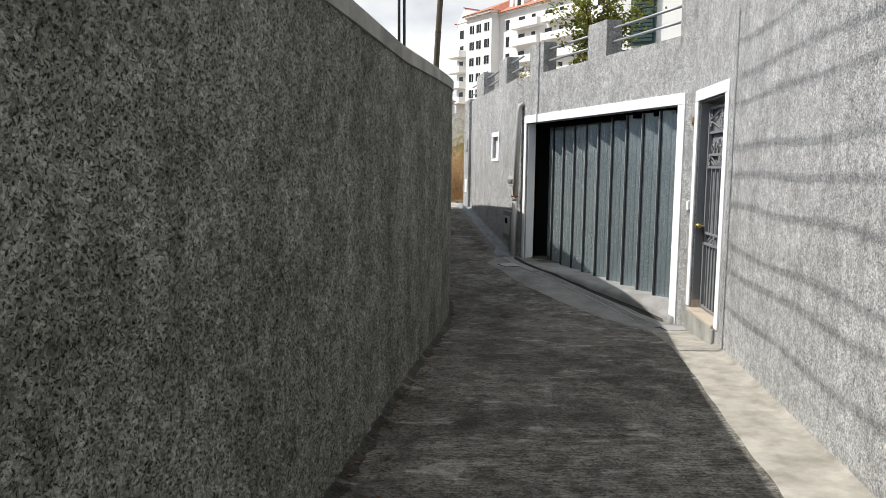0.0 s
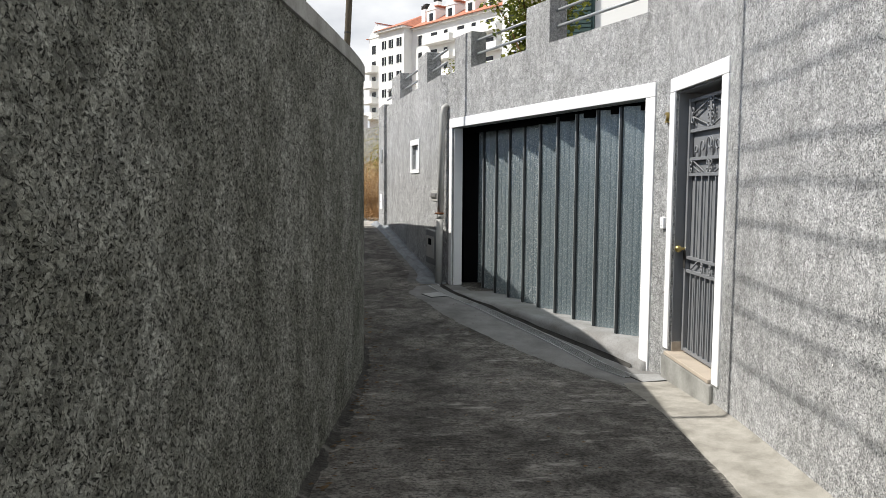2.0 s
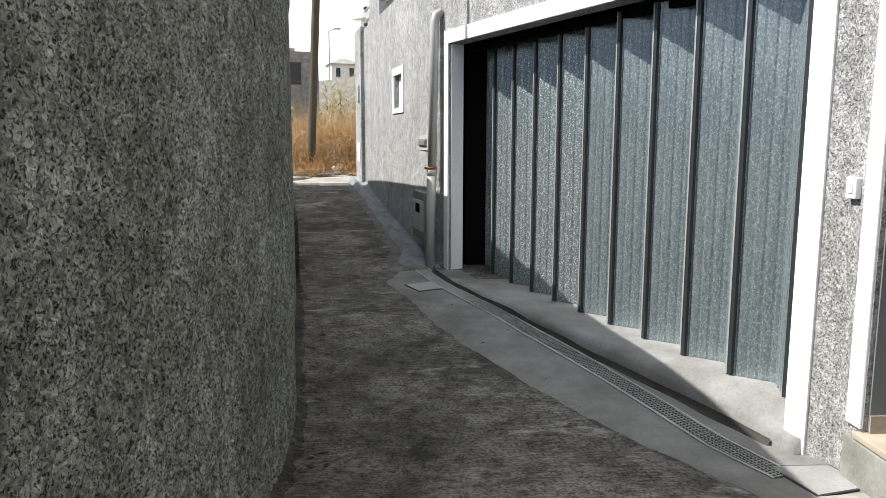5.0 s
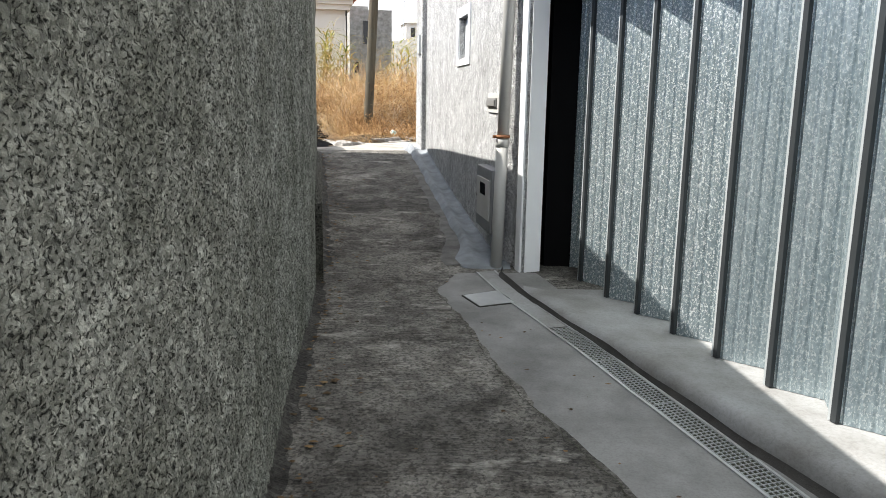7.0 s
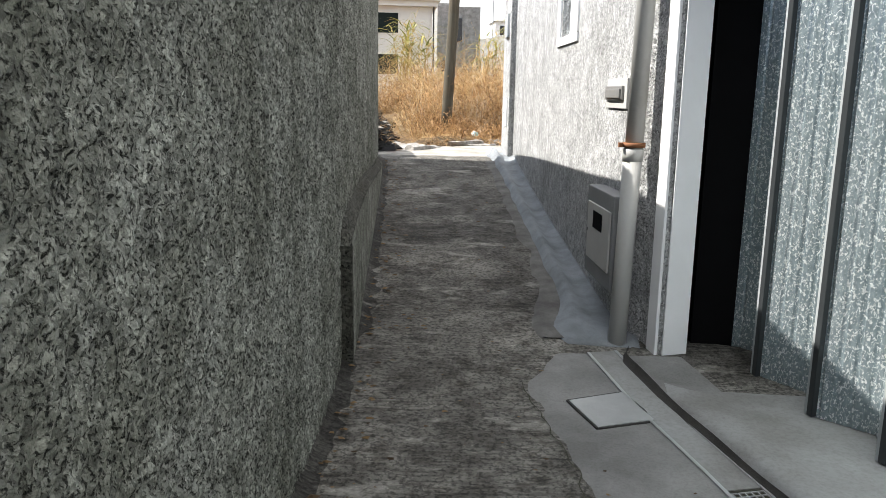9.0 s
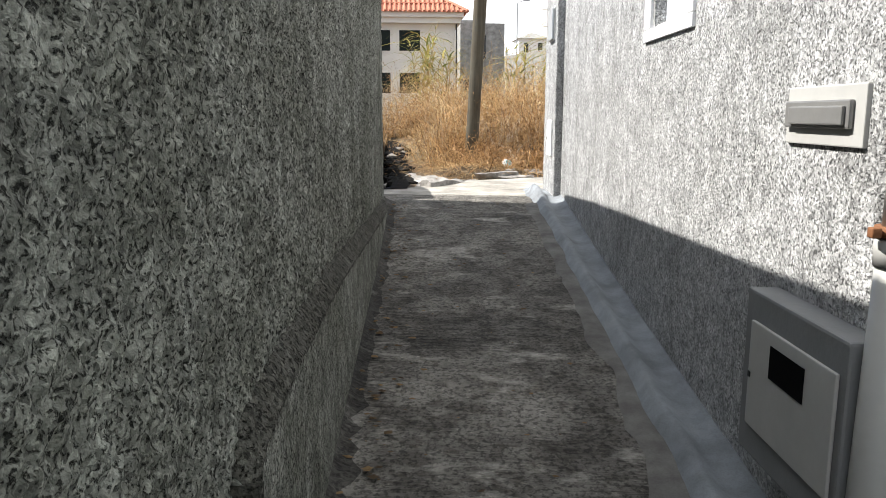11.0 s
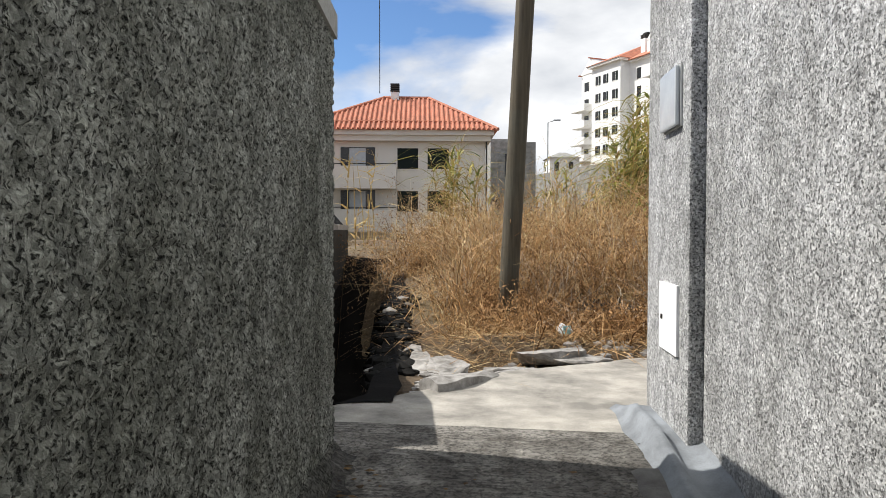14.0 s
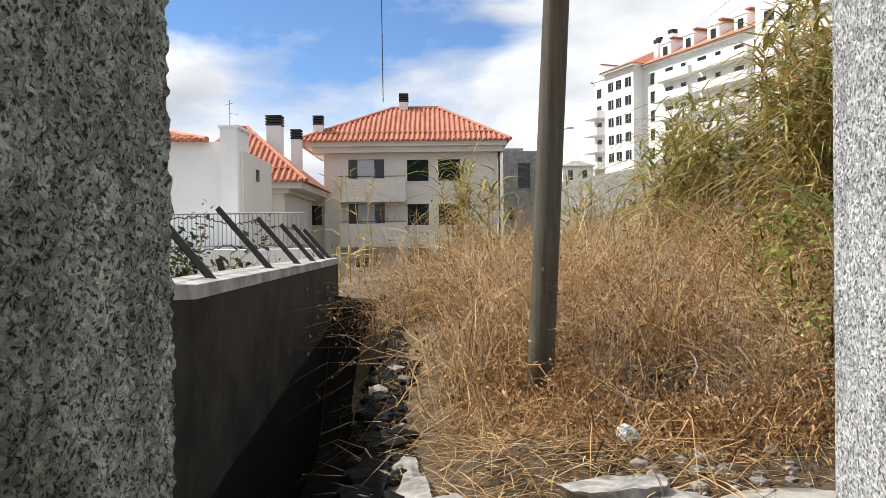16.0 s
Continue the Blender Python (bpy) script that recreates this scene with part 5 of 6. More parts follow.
rock("stone", 2.05, 16.9, ground_z(2.05, 16.9) + 0.06, 0.14, 0.10, 0.08, 10, M_ROCK, "pale stone among dry weeds", "loose stones")
rock("stone", 2.15, 16.55, ground_z(2.15, 16.55) + 0.05, 0.16, 0.08, 0.05, 40, M_ROCK, "pale stone among dry weeds", "loose stones")
rock("stone", 1.35, 18.3, ground_z(1.35, 18.3) + 0.25, 0.22, 0.07, 0.05, -20, M_ROCK, "pale stone among dry weeds", "loose stones")
rub_v, rub_f = [], []
rub_mat = []
for k in range(380):
    if k < 240:
        y = random.uniform(13.9, 17.0)
        x = black_wall_x(y) + 0.52 + random.random() * 0.40
    else:
        x = random.uniform(-0.28, 1.3)
        y = apron_end(x) + random.uniform(-0.05, 0.55)
    s = random.uniform(0.012, 0.055) * (0.8 if k >= 240 else 1.5)
    b = bmesh.new()
    bmesh.ops.create_icosphere(b, subdivisions=1, radius=s)
    n0 = len(rub_v)
    for v in b.verts:
        f = random.uniform(0.65, 1.25)
        rub_v.append((x + v.co.x * f * 1.2, y + v.co.y * f, ground_z(x, y) - 0.035 + v.co.z * f * 0.7 + s * 0.15))
    rub_f += [tuple(n0 + v.index for v in f.verts) for f in b.faces]
    # stones in the ditch get the near-black material that carries its shade
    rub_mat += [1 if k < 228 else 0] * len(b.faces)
    b.free()
rub_me = bpy.data.meshes.new("rubble")
rub_me.from_pydata(rub_v, [], rub_f)
rub_me.materials.append(M_ROCK)
rub_me.materials.append(M_DITCHROCK)
rub_me.polygons.foreach_set("material_index", rub_mat)
tagged(new("rubble", rub_me), "loose broken stones along the ditch and verge", "rubble", kind="stuff")

lip_line = [(x, apron_end(x) + 0.03) for x in np.arange(-0.22, 0.62, 0.035)]


def broken_lip(i, p):
    z = ground_z(p[0], p[1] + 0.05)
    j = lambda k, a: a * noise.noise((p[0] * 9, k * 1.7, 3)) + 0.6 * a * noise.noise((p[0] * 27, k, 8))
    w = 0.13 + 0.05 * noise.noise((p[0] * 3, 0, 1))
    return [(-0.06 + j(0, 0.03), z - 0.3), (-0.05 + j(1, 0.03), z + 0.02 + j(2, 0.02)), (0.0, z + 0.045 + j(3, 0.025)), (w * 0.5, z + 0.055 + j(4, 0.03)), (w, z + 0.04 + j(5, 0.03)), (w + 0.05 + j(6, 0.03), z - 0.3)]


thing("pavement_broken_edge", sweep(lip_line, broken_lip), M_ROCK, "ragged broken pale concrete edge of the apron", "pavement", kind="structure")
old_path = smooth_line([(-0.16, 13.78), (-0.27, 14.15), (-0.45, 14.75), (-0.54, 15.1)], 0.05)


def old_footing(i, p):
    z, u = 0.835 + 0.03 * max(0.0, p[1] - 14.2), i / (len(old_path) - 1)
    j = lambda k, a: 1.5 * a * noise.noise((p[1] * 6, k * 1.7, 3)) + 0.9 * a * noise.noise((p[1] * 21, k, 8))
    w = 0.12 * (1 - 0.6 * u * u) + 0.04 * noise.noise((p[1] * 3.1, 7, 0))
    return [(-w - 0.06 + j(0, 0.05), z - 0.4), (-w + j(1, 0.05), z - 0.02 + j(2, 0.03)), (-w * 0.5, z + j(3, 0.018)), (0.0, z + 0.008 + j(4, 0.015)), (w * 0.6, z + 0.004 + j(5, 0.018)), (w + j(6, 0.04), z - 0.4)]


thing("pavement_old_footing", sweep(old_path, old_footing), M_ROCK, "rough pale strip of old concrete footing beside the ditch", "pavement", kind="structure")
# dark sheet over the ditch soil, out to where the wall's shadow ends
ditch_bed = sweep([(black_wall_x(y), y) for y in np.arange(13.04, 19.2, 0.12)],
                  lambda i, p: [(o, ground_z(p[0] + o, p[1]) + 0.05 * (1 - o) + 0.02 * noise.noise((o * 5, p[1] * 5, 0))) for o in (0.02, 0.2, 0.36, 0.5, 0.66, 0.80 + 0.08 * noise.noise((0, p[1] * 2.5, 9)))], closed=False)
thing("ground_ditch", ditch_bed, M_DITCH, "dark soil in the ditch below the retaining wall, coloured near black for shade", "ditch", kind="structure", smooth=True)

bag = bmesh.new()
bmesh.ops.create_icosphere(bag, subdivisions=3, radius=0.055)
for v in bag.verts:
    v.co *= 1 + 0.5 * noise.noise(v.co * 16) + 0.2 * noise.noise(v.co * 45)
    v.co.z *= 0.85
bag_at = (0.56, 15.18, ground_z(0.56, 15.18) + 0.01)
bag_ob = thing("plastic_bag", in_frame(bag, Matrix.Translation(bag_at)), M_BAG, "crumpled white and pale blue plastic bag in dry stalks", "litter")
scrap = bmesh.new()
bmesh.ops.create_grid(scrap, x_segments=6, y_segments=6, size=0.028)
for v in scrap.verts:
    v.co.z = 0.03 * noise.noise(v.co * 30)
part("blue_print", in_frame(scrap, Matrix.Translation((bag_at[0] + 0.02, bag_at[1] - 0.062, bag_at[2] + 0.01)) @ Euler((radians(80), 0, 0.2)).to_matrix().to_4x4()), M_BAGBLUE, bag_ob, "pale blue print")


# ---- vegetation ----
def ribbons(name, specs, material, label, segs=3, category="grass"):
    """Blades: base, leaning direction, length, width, how far the tip droops."""
    V, F = [], []
    for (bx, by, bz), (dx, dy), ln, w, up, droop in specs:
        side = Vector((-dy, dx, 0))
        side = side.normalized() if side.length > 1e-6 else Vector((1, 0, 0))
        a = random.uniform(-1.2, 1.2)
        side = Vector((side.x * math.cos(a) - side.y * math.sin(a), side.x * math.sin(a) + side.y * math.cos(a), random.uniform(-0.25, 0.25)))
        n0 = len(V)
        for k in range(segs + 1):
            u = k / segs
            hor = u * (1 - up) + droop * u * u
            z = bz + ln * (u * up - droop * 0.8 * u * u * u)
            x, y = bx + dx * ln * hor, by + dy * ln * hor
            ww = w * (1 - 0.85 * u) * 0.5
            if k < segs:
                V += [(x - side.x * ww, y - side.y * ww, z - side.z * ww), (x + side.x * ww, y + side.y * ww, z + side.z * ww)]
            else:
                V.append((x, y, z))
        for k in range(segs - 1):
            q = n0 + 2 * k
            F.append((q, q + 1, q + 3, q + 2))
        q = n0 + 2 * (segs - 1)
        F.append((q, q + 1, q + 2))
    me = bpy.data.meshes.new(name)
    me.from_pydata(V, [], F)
    me.materials.append(material)
    return tagged(new(name, me), label, category, kind="stuff")


def way():
    a = random.uniform(0, 2 * math.pi)
    return math.cos(a), math.sin(a)


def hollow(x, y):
    """A hollow in the brush beside the pole, its shade put into dark stalks."""
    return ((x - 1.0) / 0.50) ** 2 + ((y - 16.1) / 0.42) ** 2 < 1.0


def bank_edge(x):
    return apron_end(max(-0.3, x)) + 0.3


def tufts(n, x0, x1, y0, y1, per, hlo, hhi, wlo, whi, spread=0.12, keep=None, up=(0.75, 1.0), droop=(0.0, 0.35)):
    out = []
    for _ in range(n):
        x, y = random.uniform(x0, x1), random.uniform(y0, y1)
        if y < bank_edge(x) or x < black_wall_x(y) + (1.16 if y < 18.3 else 0.4):
            continue
        if keep and not keep(x, y) or not keep and hollow(x, y):
            continue
        h0 = random.uniform(hlo, hhi) * (0.85 + 0.75 * noise.noise((x * 1.3, y * 1.3, 20)))
        for _ in range(per):
            bx, by = x + random.gauss(0, spread), y + random.gauss(0, spread)
            out.append(((bx, by, ground_z(bx, by) - 0.05), way(), h0 * random.uniform(0.6, 1.15), random.uniform(wlo, whi), random.uniform(*up), random.uniform(*droop)))
    return out


random.seed(11)
clump = lambda x, y: noise.noise((x * 1.5, y * 1.5, 7)) > -0.12 and not hollow(x, y)
ribbons("dry_grass", tufts(1000, -1.6, 3.8, 15.3, 24.0, 10, 0.35, 0.85, 0.004, 0.010, 0.18, clump, (0.35, 0.95), (0.1, 1.0)), M_STRAW, "straw-coloured dry grass on the bank")
ribbons("tall_dry_grass", tufts(330, -1.6, 2.0, 16.4, 24.0, 6, 0.7, 1.15, 0.004, 0.008, 0.16, clump, (0.7, 1.0), (0.0, 0.4)), M_STRAW, "tall pale dry grass stems on the bank")
ribbons("dry_weeds", tufts(1800, -0.6, 4.8, 15.0, 23.0, 11, 0.35, 0.9, 0.005, 0.014, 0.2, lambda x, y: noise.noise((x * 1.3, y * 1.3, 2)) > -0.1 and not hollow(x, y), (0.3, 0.9), (0.2, 1.3)), M_BROWN, "tangled dead brown weeds on the bank")
ribbons("matted_stalks", tufts(1300, -0.5, 3.2, 14.2, 17.0, 8, 0.2, 0.6, 0.004, 0.010, 0.2, None, (0.03, 0.35), (0.0, 0.3)), M_STRAW, "flattened straw matted along the verge")
ribbons("fallen_stalks", tufts(1100, -0.2, 3.2, 14.3, 17.2, 8, 0.2, 0.7, 0.005, 0.012, 0.22, None, (0.05, 0.4), (0.0, 0.3)), M_BROWN, "fallen dead brown stalks")
# near-black stalks fill the hollow in place of shade between the twigs
ribbons("shade_stalks", tufts(420, 0.5, 1.5, 15.7, 16.6, 8, 0.15, 0.42, 0.008, 0.02, 0.12, hollow, (0.1, 0.6), (0.0, 0.3)), M_SHADESTALK, "stalks in the dry grass, coloured near black for shade")
ribbons("bleached_canes", tufts(90, 0.3, 2.2, 15.2, 17.5, 1, 0.6, 1.3, 0.012, 0.022, 0.2, None, (0.02, 0.35), (0.0, 0.2)), M_REEDDRY, "long bleached broken canes lying on the weeds")
ribbons("green_undergrowth", tufts(800, 1.2, 4.8, 16.0, 21.5, 9, 0.2, 0.6, 0.010, 0.024, 0.15, lambda x, y: noise.noise((x * 1.1, y * 1.1, 12)) > -0.05, (0.4, 0.95), (0.1, 0.8)), M_LEAF, "patchy green undergrowth among dead weeds")
ribbons("far_grass", [((x, y, ground_z(x, y) - 0.1), way(), random.uniform(0.7, 1.5), random.uniform(0.02, 0.04), random.uniform(0.6, 1), random.uniform(0, 0.4))
                      for x, y in ((random.uniform(-8, 12), random.uniform(24, 42)) for _ in range(4200))], M_STRAW, "straw-coloured grass down the far slope")


def brush(name, n, spots, hlo, hhi, wlo, whi, material, label, leaf=0, leaf_mat=None):
    """Dead brush: thin twigs that rise from many crowns, arch over and tangle, with curled leaves."""
    V, F, LV, LF = [], [], [], []
    crowns = [spots() for _ in range(max(1, n // 48))]
    for _ in range(n):
        cx0, cy0 = random.choice(crowns)
        bx, by = cx0 + random.gauss(0, 0.1), cy0 + random.gauss(0, 0.1)
        tall = random.uniform(hlo, hhi) * (0.85 + 0.5 * noise.noise((cx0 * 1.1, cy0 * 1.1, 31)))
        p = Vector((bx, by, ground_z(bx, by) - 0.04))
        ax, ay = way()
        d = Vector((ax * 0.5, ay * 0.5, 1.0)).normalized()
        step = tall / 6
        w = random.uniform(wlo, whi)
        side = Vector((-ay, ax, random.uniform(-0.5, 0.5))).normalized()
        n0 = len(V)
        for k in range(9):
            ww = w * (1 - 0.09 * k) * 0.5
            V += [tuple(p - side * ww), tuple(p + side * ww)]
            if k:
                q = n0 + 2 * (k - 1)
                F.append((q, q + 1, q + 3, q + 2))
                for _ in range(leaf):
                    c = p + Vector((random.gauss(0, 0.04), random.gauss(0, 0.04), random.gauss(0, 0.04)))
                    t = Euler((random.uniform(-1.5, 1.5), random.uniform(-1.5, 1.5), random.uniform(0, 6.3))).to_matrix()
                    s = random.uniform(0.012, 0.04)
                    m0 = len(LV)
                    LV += [tuple(c + t @ (Vector(v) * s)) for v in ((-0.5, 0, 0), (0, 0.22, 0.1), (0.6, 0, -0.1), (0, -0.22, 0.1))]
                    LF.append((m0, m0 + 1, m0 + 2, m0 + 3))
            d = (d + Vector((random.gauss(0, 0.3), random.gauss(0, 0.3), random.gauss(-0.16, 0.22))) + Vector((ax, ay, 0)) * 0.07).normalized()
            p = p + d * step
    for nm, vv, ff, mt in ((name, V, F, material), ("withered_leaves", LV, LF, leaf_mat)):
        if ff:
            me = bpy.data.meshes.new(nm)
            me.from_pydata(vv, [], ff)
            me.materials.append(mt)
            tagged(new(nm, me), label if nm == name else "small withered brown leaves in the dead brush", "brush", kind="stuff")


def bank_spot(x0, x1, y0, y1):
    def pick():
        while True:
            x, y = random.uniform(x0, x1), random.uniform(y0, y1)
            if abs(x - 0.55) < 0.3 and y < 15.45:
                continue
            if not hollow(x, y) and y > bank_edge(x) + 0.1 and x > black_wall_x(y) + (1.24 if y < 18.3 else 0.4):
                return x, y
    return pick


random.seed(57)
brush("dead_brush", 5600, bank_spot(-1.4, 3.2, 16.2, 20.5), 0.7, 1.3, 0.005, 0.011, M_BROWN, "bushy tangle of dead brown twigs on the bank", 1, M_BROWN)
brush("dry_brush", 3600, bank_spot(-1.6, 3.2, 16.4, 22.0), 0.8, 1.45, 0.005, 0.011, M_STRAW, "straw-coloured dead brush on the bank", 0, M_STRAW)
brush("low_brush", 2600, bank_spot(-0.2, 2.6, 14.9, 16.6), 0.2, 0.5, 0.005, 0.011, M_BROWN, "low brown tangle of dead weeds by the apron", 1, M_BROWN)


random.seed(91)
brush("bleached_brush", 300, lambda: (random.uniform(0.5, 1.7), random.uniform(15.5, 16.4)), 0.3, 0.6, 0.006, 0.013, M_BLEACH, "pale bleached twigs tangled over the dark brush pile")
brush("ochre_brush", 1500, bank_spot(1.3, 3.4, 15.6, 18.6), 0.25, 0.6, 0.006, 0.013, M_STRAW, "low ochre tangle of dry grass on the bank", 1, M_STRAW)
ribbons("grass_wisps", tufts(150, -1.5, 1.6, 16.2, 20.5, 14, 0.8, 1.25, 0.003, 0.006, 0.06, None, (0.75, 1.0), (0.05, 0.55)), M_BLEACH, "pale feathery wisps of dry grass")
ribbons("verge_green", tufts(190, 1.3, 3.4, 15.4, 18.0, 12, 0.15, 0.4, 0.008, 0.018, 0.12, lambda x, y: noise.noise((x * 1.6, y * 1.6, 3)) > 0.05, (0.4, 0.95), (0.1, 0.8)), M_LEAF, "fresh green weeds among the straw")


def cane_clump(name, spots, hlo, hhi, leaves, material, label, dry=0.0):
    """Giant reed: upright canes with long arching leaves up the stem."""
    ob = holder(name, (*spots[0], ground_z(*spots[0])), label, "reeds")
    bm = bmesh.new()
    specs, dspecs = [], []
    for x, y in spots:
        z, h = ground_z(x, y) - 0.1, random.uniform(hlo, hhi)
        lx, ly = random.gauss(0, 0.09), random.gauss(0, 0.09)
        stem = [(x + lx * h * u * u, y + ly * h * u * u, z + h * u) for u in (0, 0.35, 0.7, 1.0)]
        tube(bm, stem, [0.009, 0.008, 0.006, 0.002], 5, caps=False)
        for k in range(leaves):
            u = random.uniform(0.12, 1.0)
            p = (x + lx * h * u * u, y + ly * h * u * u, z + h * u)
            s = (p, way(), random.uniform(0.4, 0.9), random.uniform(0.025, 0.055), random.uniform(0.3, 0.85), random.uniform(0.5, 1.3))
            (dspecs if random.random() < dry + (0.45 if u < 0.45 else 0) else specs).append(s)
    off = Matrix.Translation(-ob.location)
    tagged(part("cane", in_frame(bm, off), M_REEDDRY, ob), kind="stuff")
    for nm, sp, mt in (("leaves", specs, material), ("dead_leaves", dspecs, M_REEDDRY)):
        if sp:
            o = ribbons(nm, sp, mt, "", 4)
            o.parent = ob
            o.location = -ob.location
            for key in ("label", "category"):
                if key in o:
                    del o[key]
    return ob


random.seed(23)
rnd = random.uniform
cane_clump("giant_reeds", [(rnd(2.6, 4.8), rnd(19.8, 22.5)) for _ in range(120)], 1.5, 3.3, 46, M_REED, "tall clump of giant reeds, green above and dry below", 0.45)
cane_clump("giant_reeds", [(rnd(1.6, 2.7), rnd(21.5, 24.5)) for _ in range(60)], 1.2, 2.4, 26, M_REED, "lower clump of giant reeds at the bank top", 0.2)
cane_clump("giant_reeds", [(rnd(-1.75, -0.75), rnd(24.0, 26.0)) for _ in range(20)], 1.3, 2.2, 20, M_REED, "thin stand of reeds above the dry grass", 0.3)
cane_clump("giant_reeds", [(rnd(0.2, 2.2), rnd(25.5, 27.5)) for _ in range(22)], 1.0, 1.9, 16, M_REED, "low reeds at the crest of the bank", 0.25)
cane_clump("dry_reeds", [(rnd(-2.75, -2.35), rnd(21.0, 22.0)) for _ in range(5)], 1.1, 1.7, 7, M_REEDDRY, "few dry pale reeds at the bank edge", 0.9)


def leafy(name, at, rx, ry, rz, n, size, material, label, category="shrub"):
    """A loose bush: stems and many separate small leaves with gaps between."""
    ob = holder(name, at, label, category)
    st = bmesh.new()
    V, F = [], []
    twigs = []
    for _ in range(16):
        d = Vector((random.gauss(0, 1) * rx, random.gauss(0, 1) * ry, abs(random.gauss(0.9, 0.4)) * rz * 1.3)) * 0.75
        mid = d * 0.5 + Vector((0, 0, 0.1 * rz))
        tube(st, [(0, 0, -0.1), mid, d], [0.014, 0.009, 0.003], 5, caps=False)
        twigs.append((mid, d))
    for _ in range(n):
        mid, tip = random.choice(twigs)
        c = mid.lerp(tip, random.uniform(-0.5, 1.15)) + Vector([random.gauss(0, 0.16) * s for s in (rx, ry, rz)])
        if c.z < 0.0:
            c.z = abs(c.z)
        t = Euler((random.uniform(-0.9, 0.9), random.uniform(-0.9, 0.9), random.uniform(0, 6.3))).to_matrix()
        s = size * random.uniform(0.6, 1.3)
        n0 = len(V)
        for q in ((-0.5, 0, 0), (-0.12, 0.3, 0.06), (0.5, 0, -0.05), (-0.12, -0.3, 0.06)):
            V.append(tuple(c + t @ (Vector(q) * s)))
        F += [(n0, n0 + 3, n0 + 2, n0 + 1)]
    part("stem", st, M_BROWN, ob)
    me = bpy.data.meshes.new("leaves")
    me.from_pydata(V, [], F)
    me.materials.append(material)
    lv = new("leaves", me)
    lv.parent = ob
    return ob


leafy("shrub", (-4.6, 20.6, 0.85), 0.55, 0.5, 1.0, 900, 0.10, M_DARKLEAF, "dark leafy shrub behind the retaining wall")
leafy("shrub", (2.75, 18.3, ground_z(2.75, 18.3)), 0.6, 0.5, 0.6, 1500, 0.075, M_LEAF, "yellow-green leafy shrub on the bank")
leafy("shrub", (2.75, 17.4, ground_z(2.75, 17.4)), 0.4, 0.4, 0.3, 350, 0.06, M_LEAF, "yellow-green leafy shrub on the bank")
leafy("shrub", (1.75, 15.6, ground_z(1.75, 15.6)), 0.16, 0.14, 0.16, 110, 0.06, M_DARKLEAF, "small dark green weed at the verge")
leafy("shrub", (1.85, 16.9, ground_z(1.85, 16.9)), 0.3, 0.35, 0.42, 520, 0.055, M_LEAF, "yellow-green leafy shrub on the bank")
leafy("shrub", (2.2, 18.9, ground_z(2.2, 18.9)), 0.45, 0.4, 0.6, 700, 0.07, M_LEAF, "yellow-green leafy shrub on the bank")
leafy("shrub", (1.75, 15.9, ground_z(1.75, 15.9)), 0.2, 0.25, 0.3, 260, 0.05, M_LEAF, "yellow-green leafy shrub on the bank")
leafy("terrace_plant", (2.5, 6.8, 3.05), 0.42, 0.5, 0.95, 3600, 0.075, M_LEAF, "bushy green plant on the terrace")
leafy("terrace_plant", (2.0, 8.6, 3.05), 0.25, 0.35, 0.35, 600, 0.06, M_LEAF, "bushy green plant on the terrace")

castor = holder("castor_plant", (2.35, 18.2, ground_z(2.35, 18.2)), "young plant with star-shaped grey-green leaves", "plant")
part("stem", tube(bmesh.new(), [(0, 0, -0.05), (0.02, 0, 0.45), (0, 0, 0.95)], [0.014, 0.011, 0.006], 6), M_BROWN, castor)
for cxx, cyy, cz, s in ((-0.12, -0.05, 0.95, 0.26), (0.16, 0.05, 0.85, 0.24), (-0.2, 0.1, 0.75, 0.2), (0.14, -0.15, 0.55, 0.2), (-0.3, -0.1, 0.45, 0.22)):
    lf = bmesh.new()
    c0 = lf.verts.new((0, 0, 0.02))
    for k in range(8):
        a = 2 * math.pi * k / 8
        p1 = lf.verts.new((0.45 * s * math.cos(a - 0.22), 0.45 * s * math.sin(a - 0.22), 0.0))
        p2 = lf.verts.new((s * math.cos(a), s * math.sin(a), -0.06 * s))
        p3 = lf.verts.new((0.45 * s * math.cos(a + 0.22), 0.45 * s * math.sin(a + 0.22), 0.0))
        lf.faces.new((c0, p1, p2, p3))
    part("leaf", in_frame(lf, pose(cxx, cyy, cz, random.uniform(20, 50), random.uniform(-20, 20), random.uniform(0, 90))), M_LEAF, castor)

# ---- far buildings ----
def frame_at(x, y, z, turn):
    return pose(x, y, z, 0, 0, turn)


def hip_roof(bm, x0, x1, y0, y1, z, rx0, rx1, ry, rz):
    v = [bm.verts.new(p) for p in ((x0, y0, z), (x1, y0, z), (x1, y1, z), (x0, y1, z), (rx0, ry, rz), (rx1, ry, rz))]
    for f in ((0, 1, 5, 4), (1, 2, 5), (2, 3, 4, 5), (3, 0, 4), (3, 2, 1, 0)):
        bm.faces.new([v[k] for k in f])
    return bm


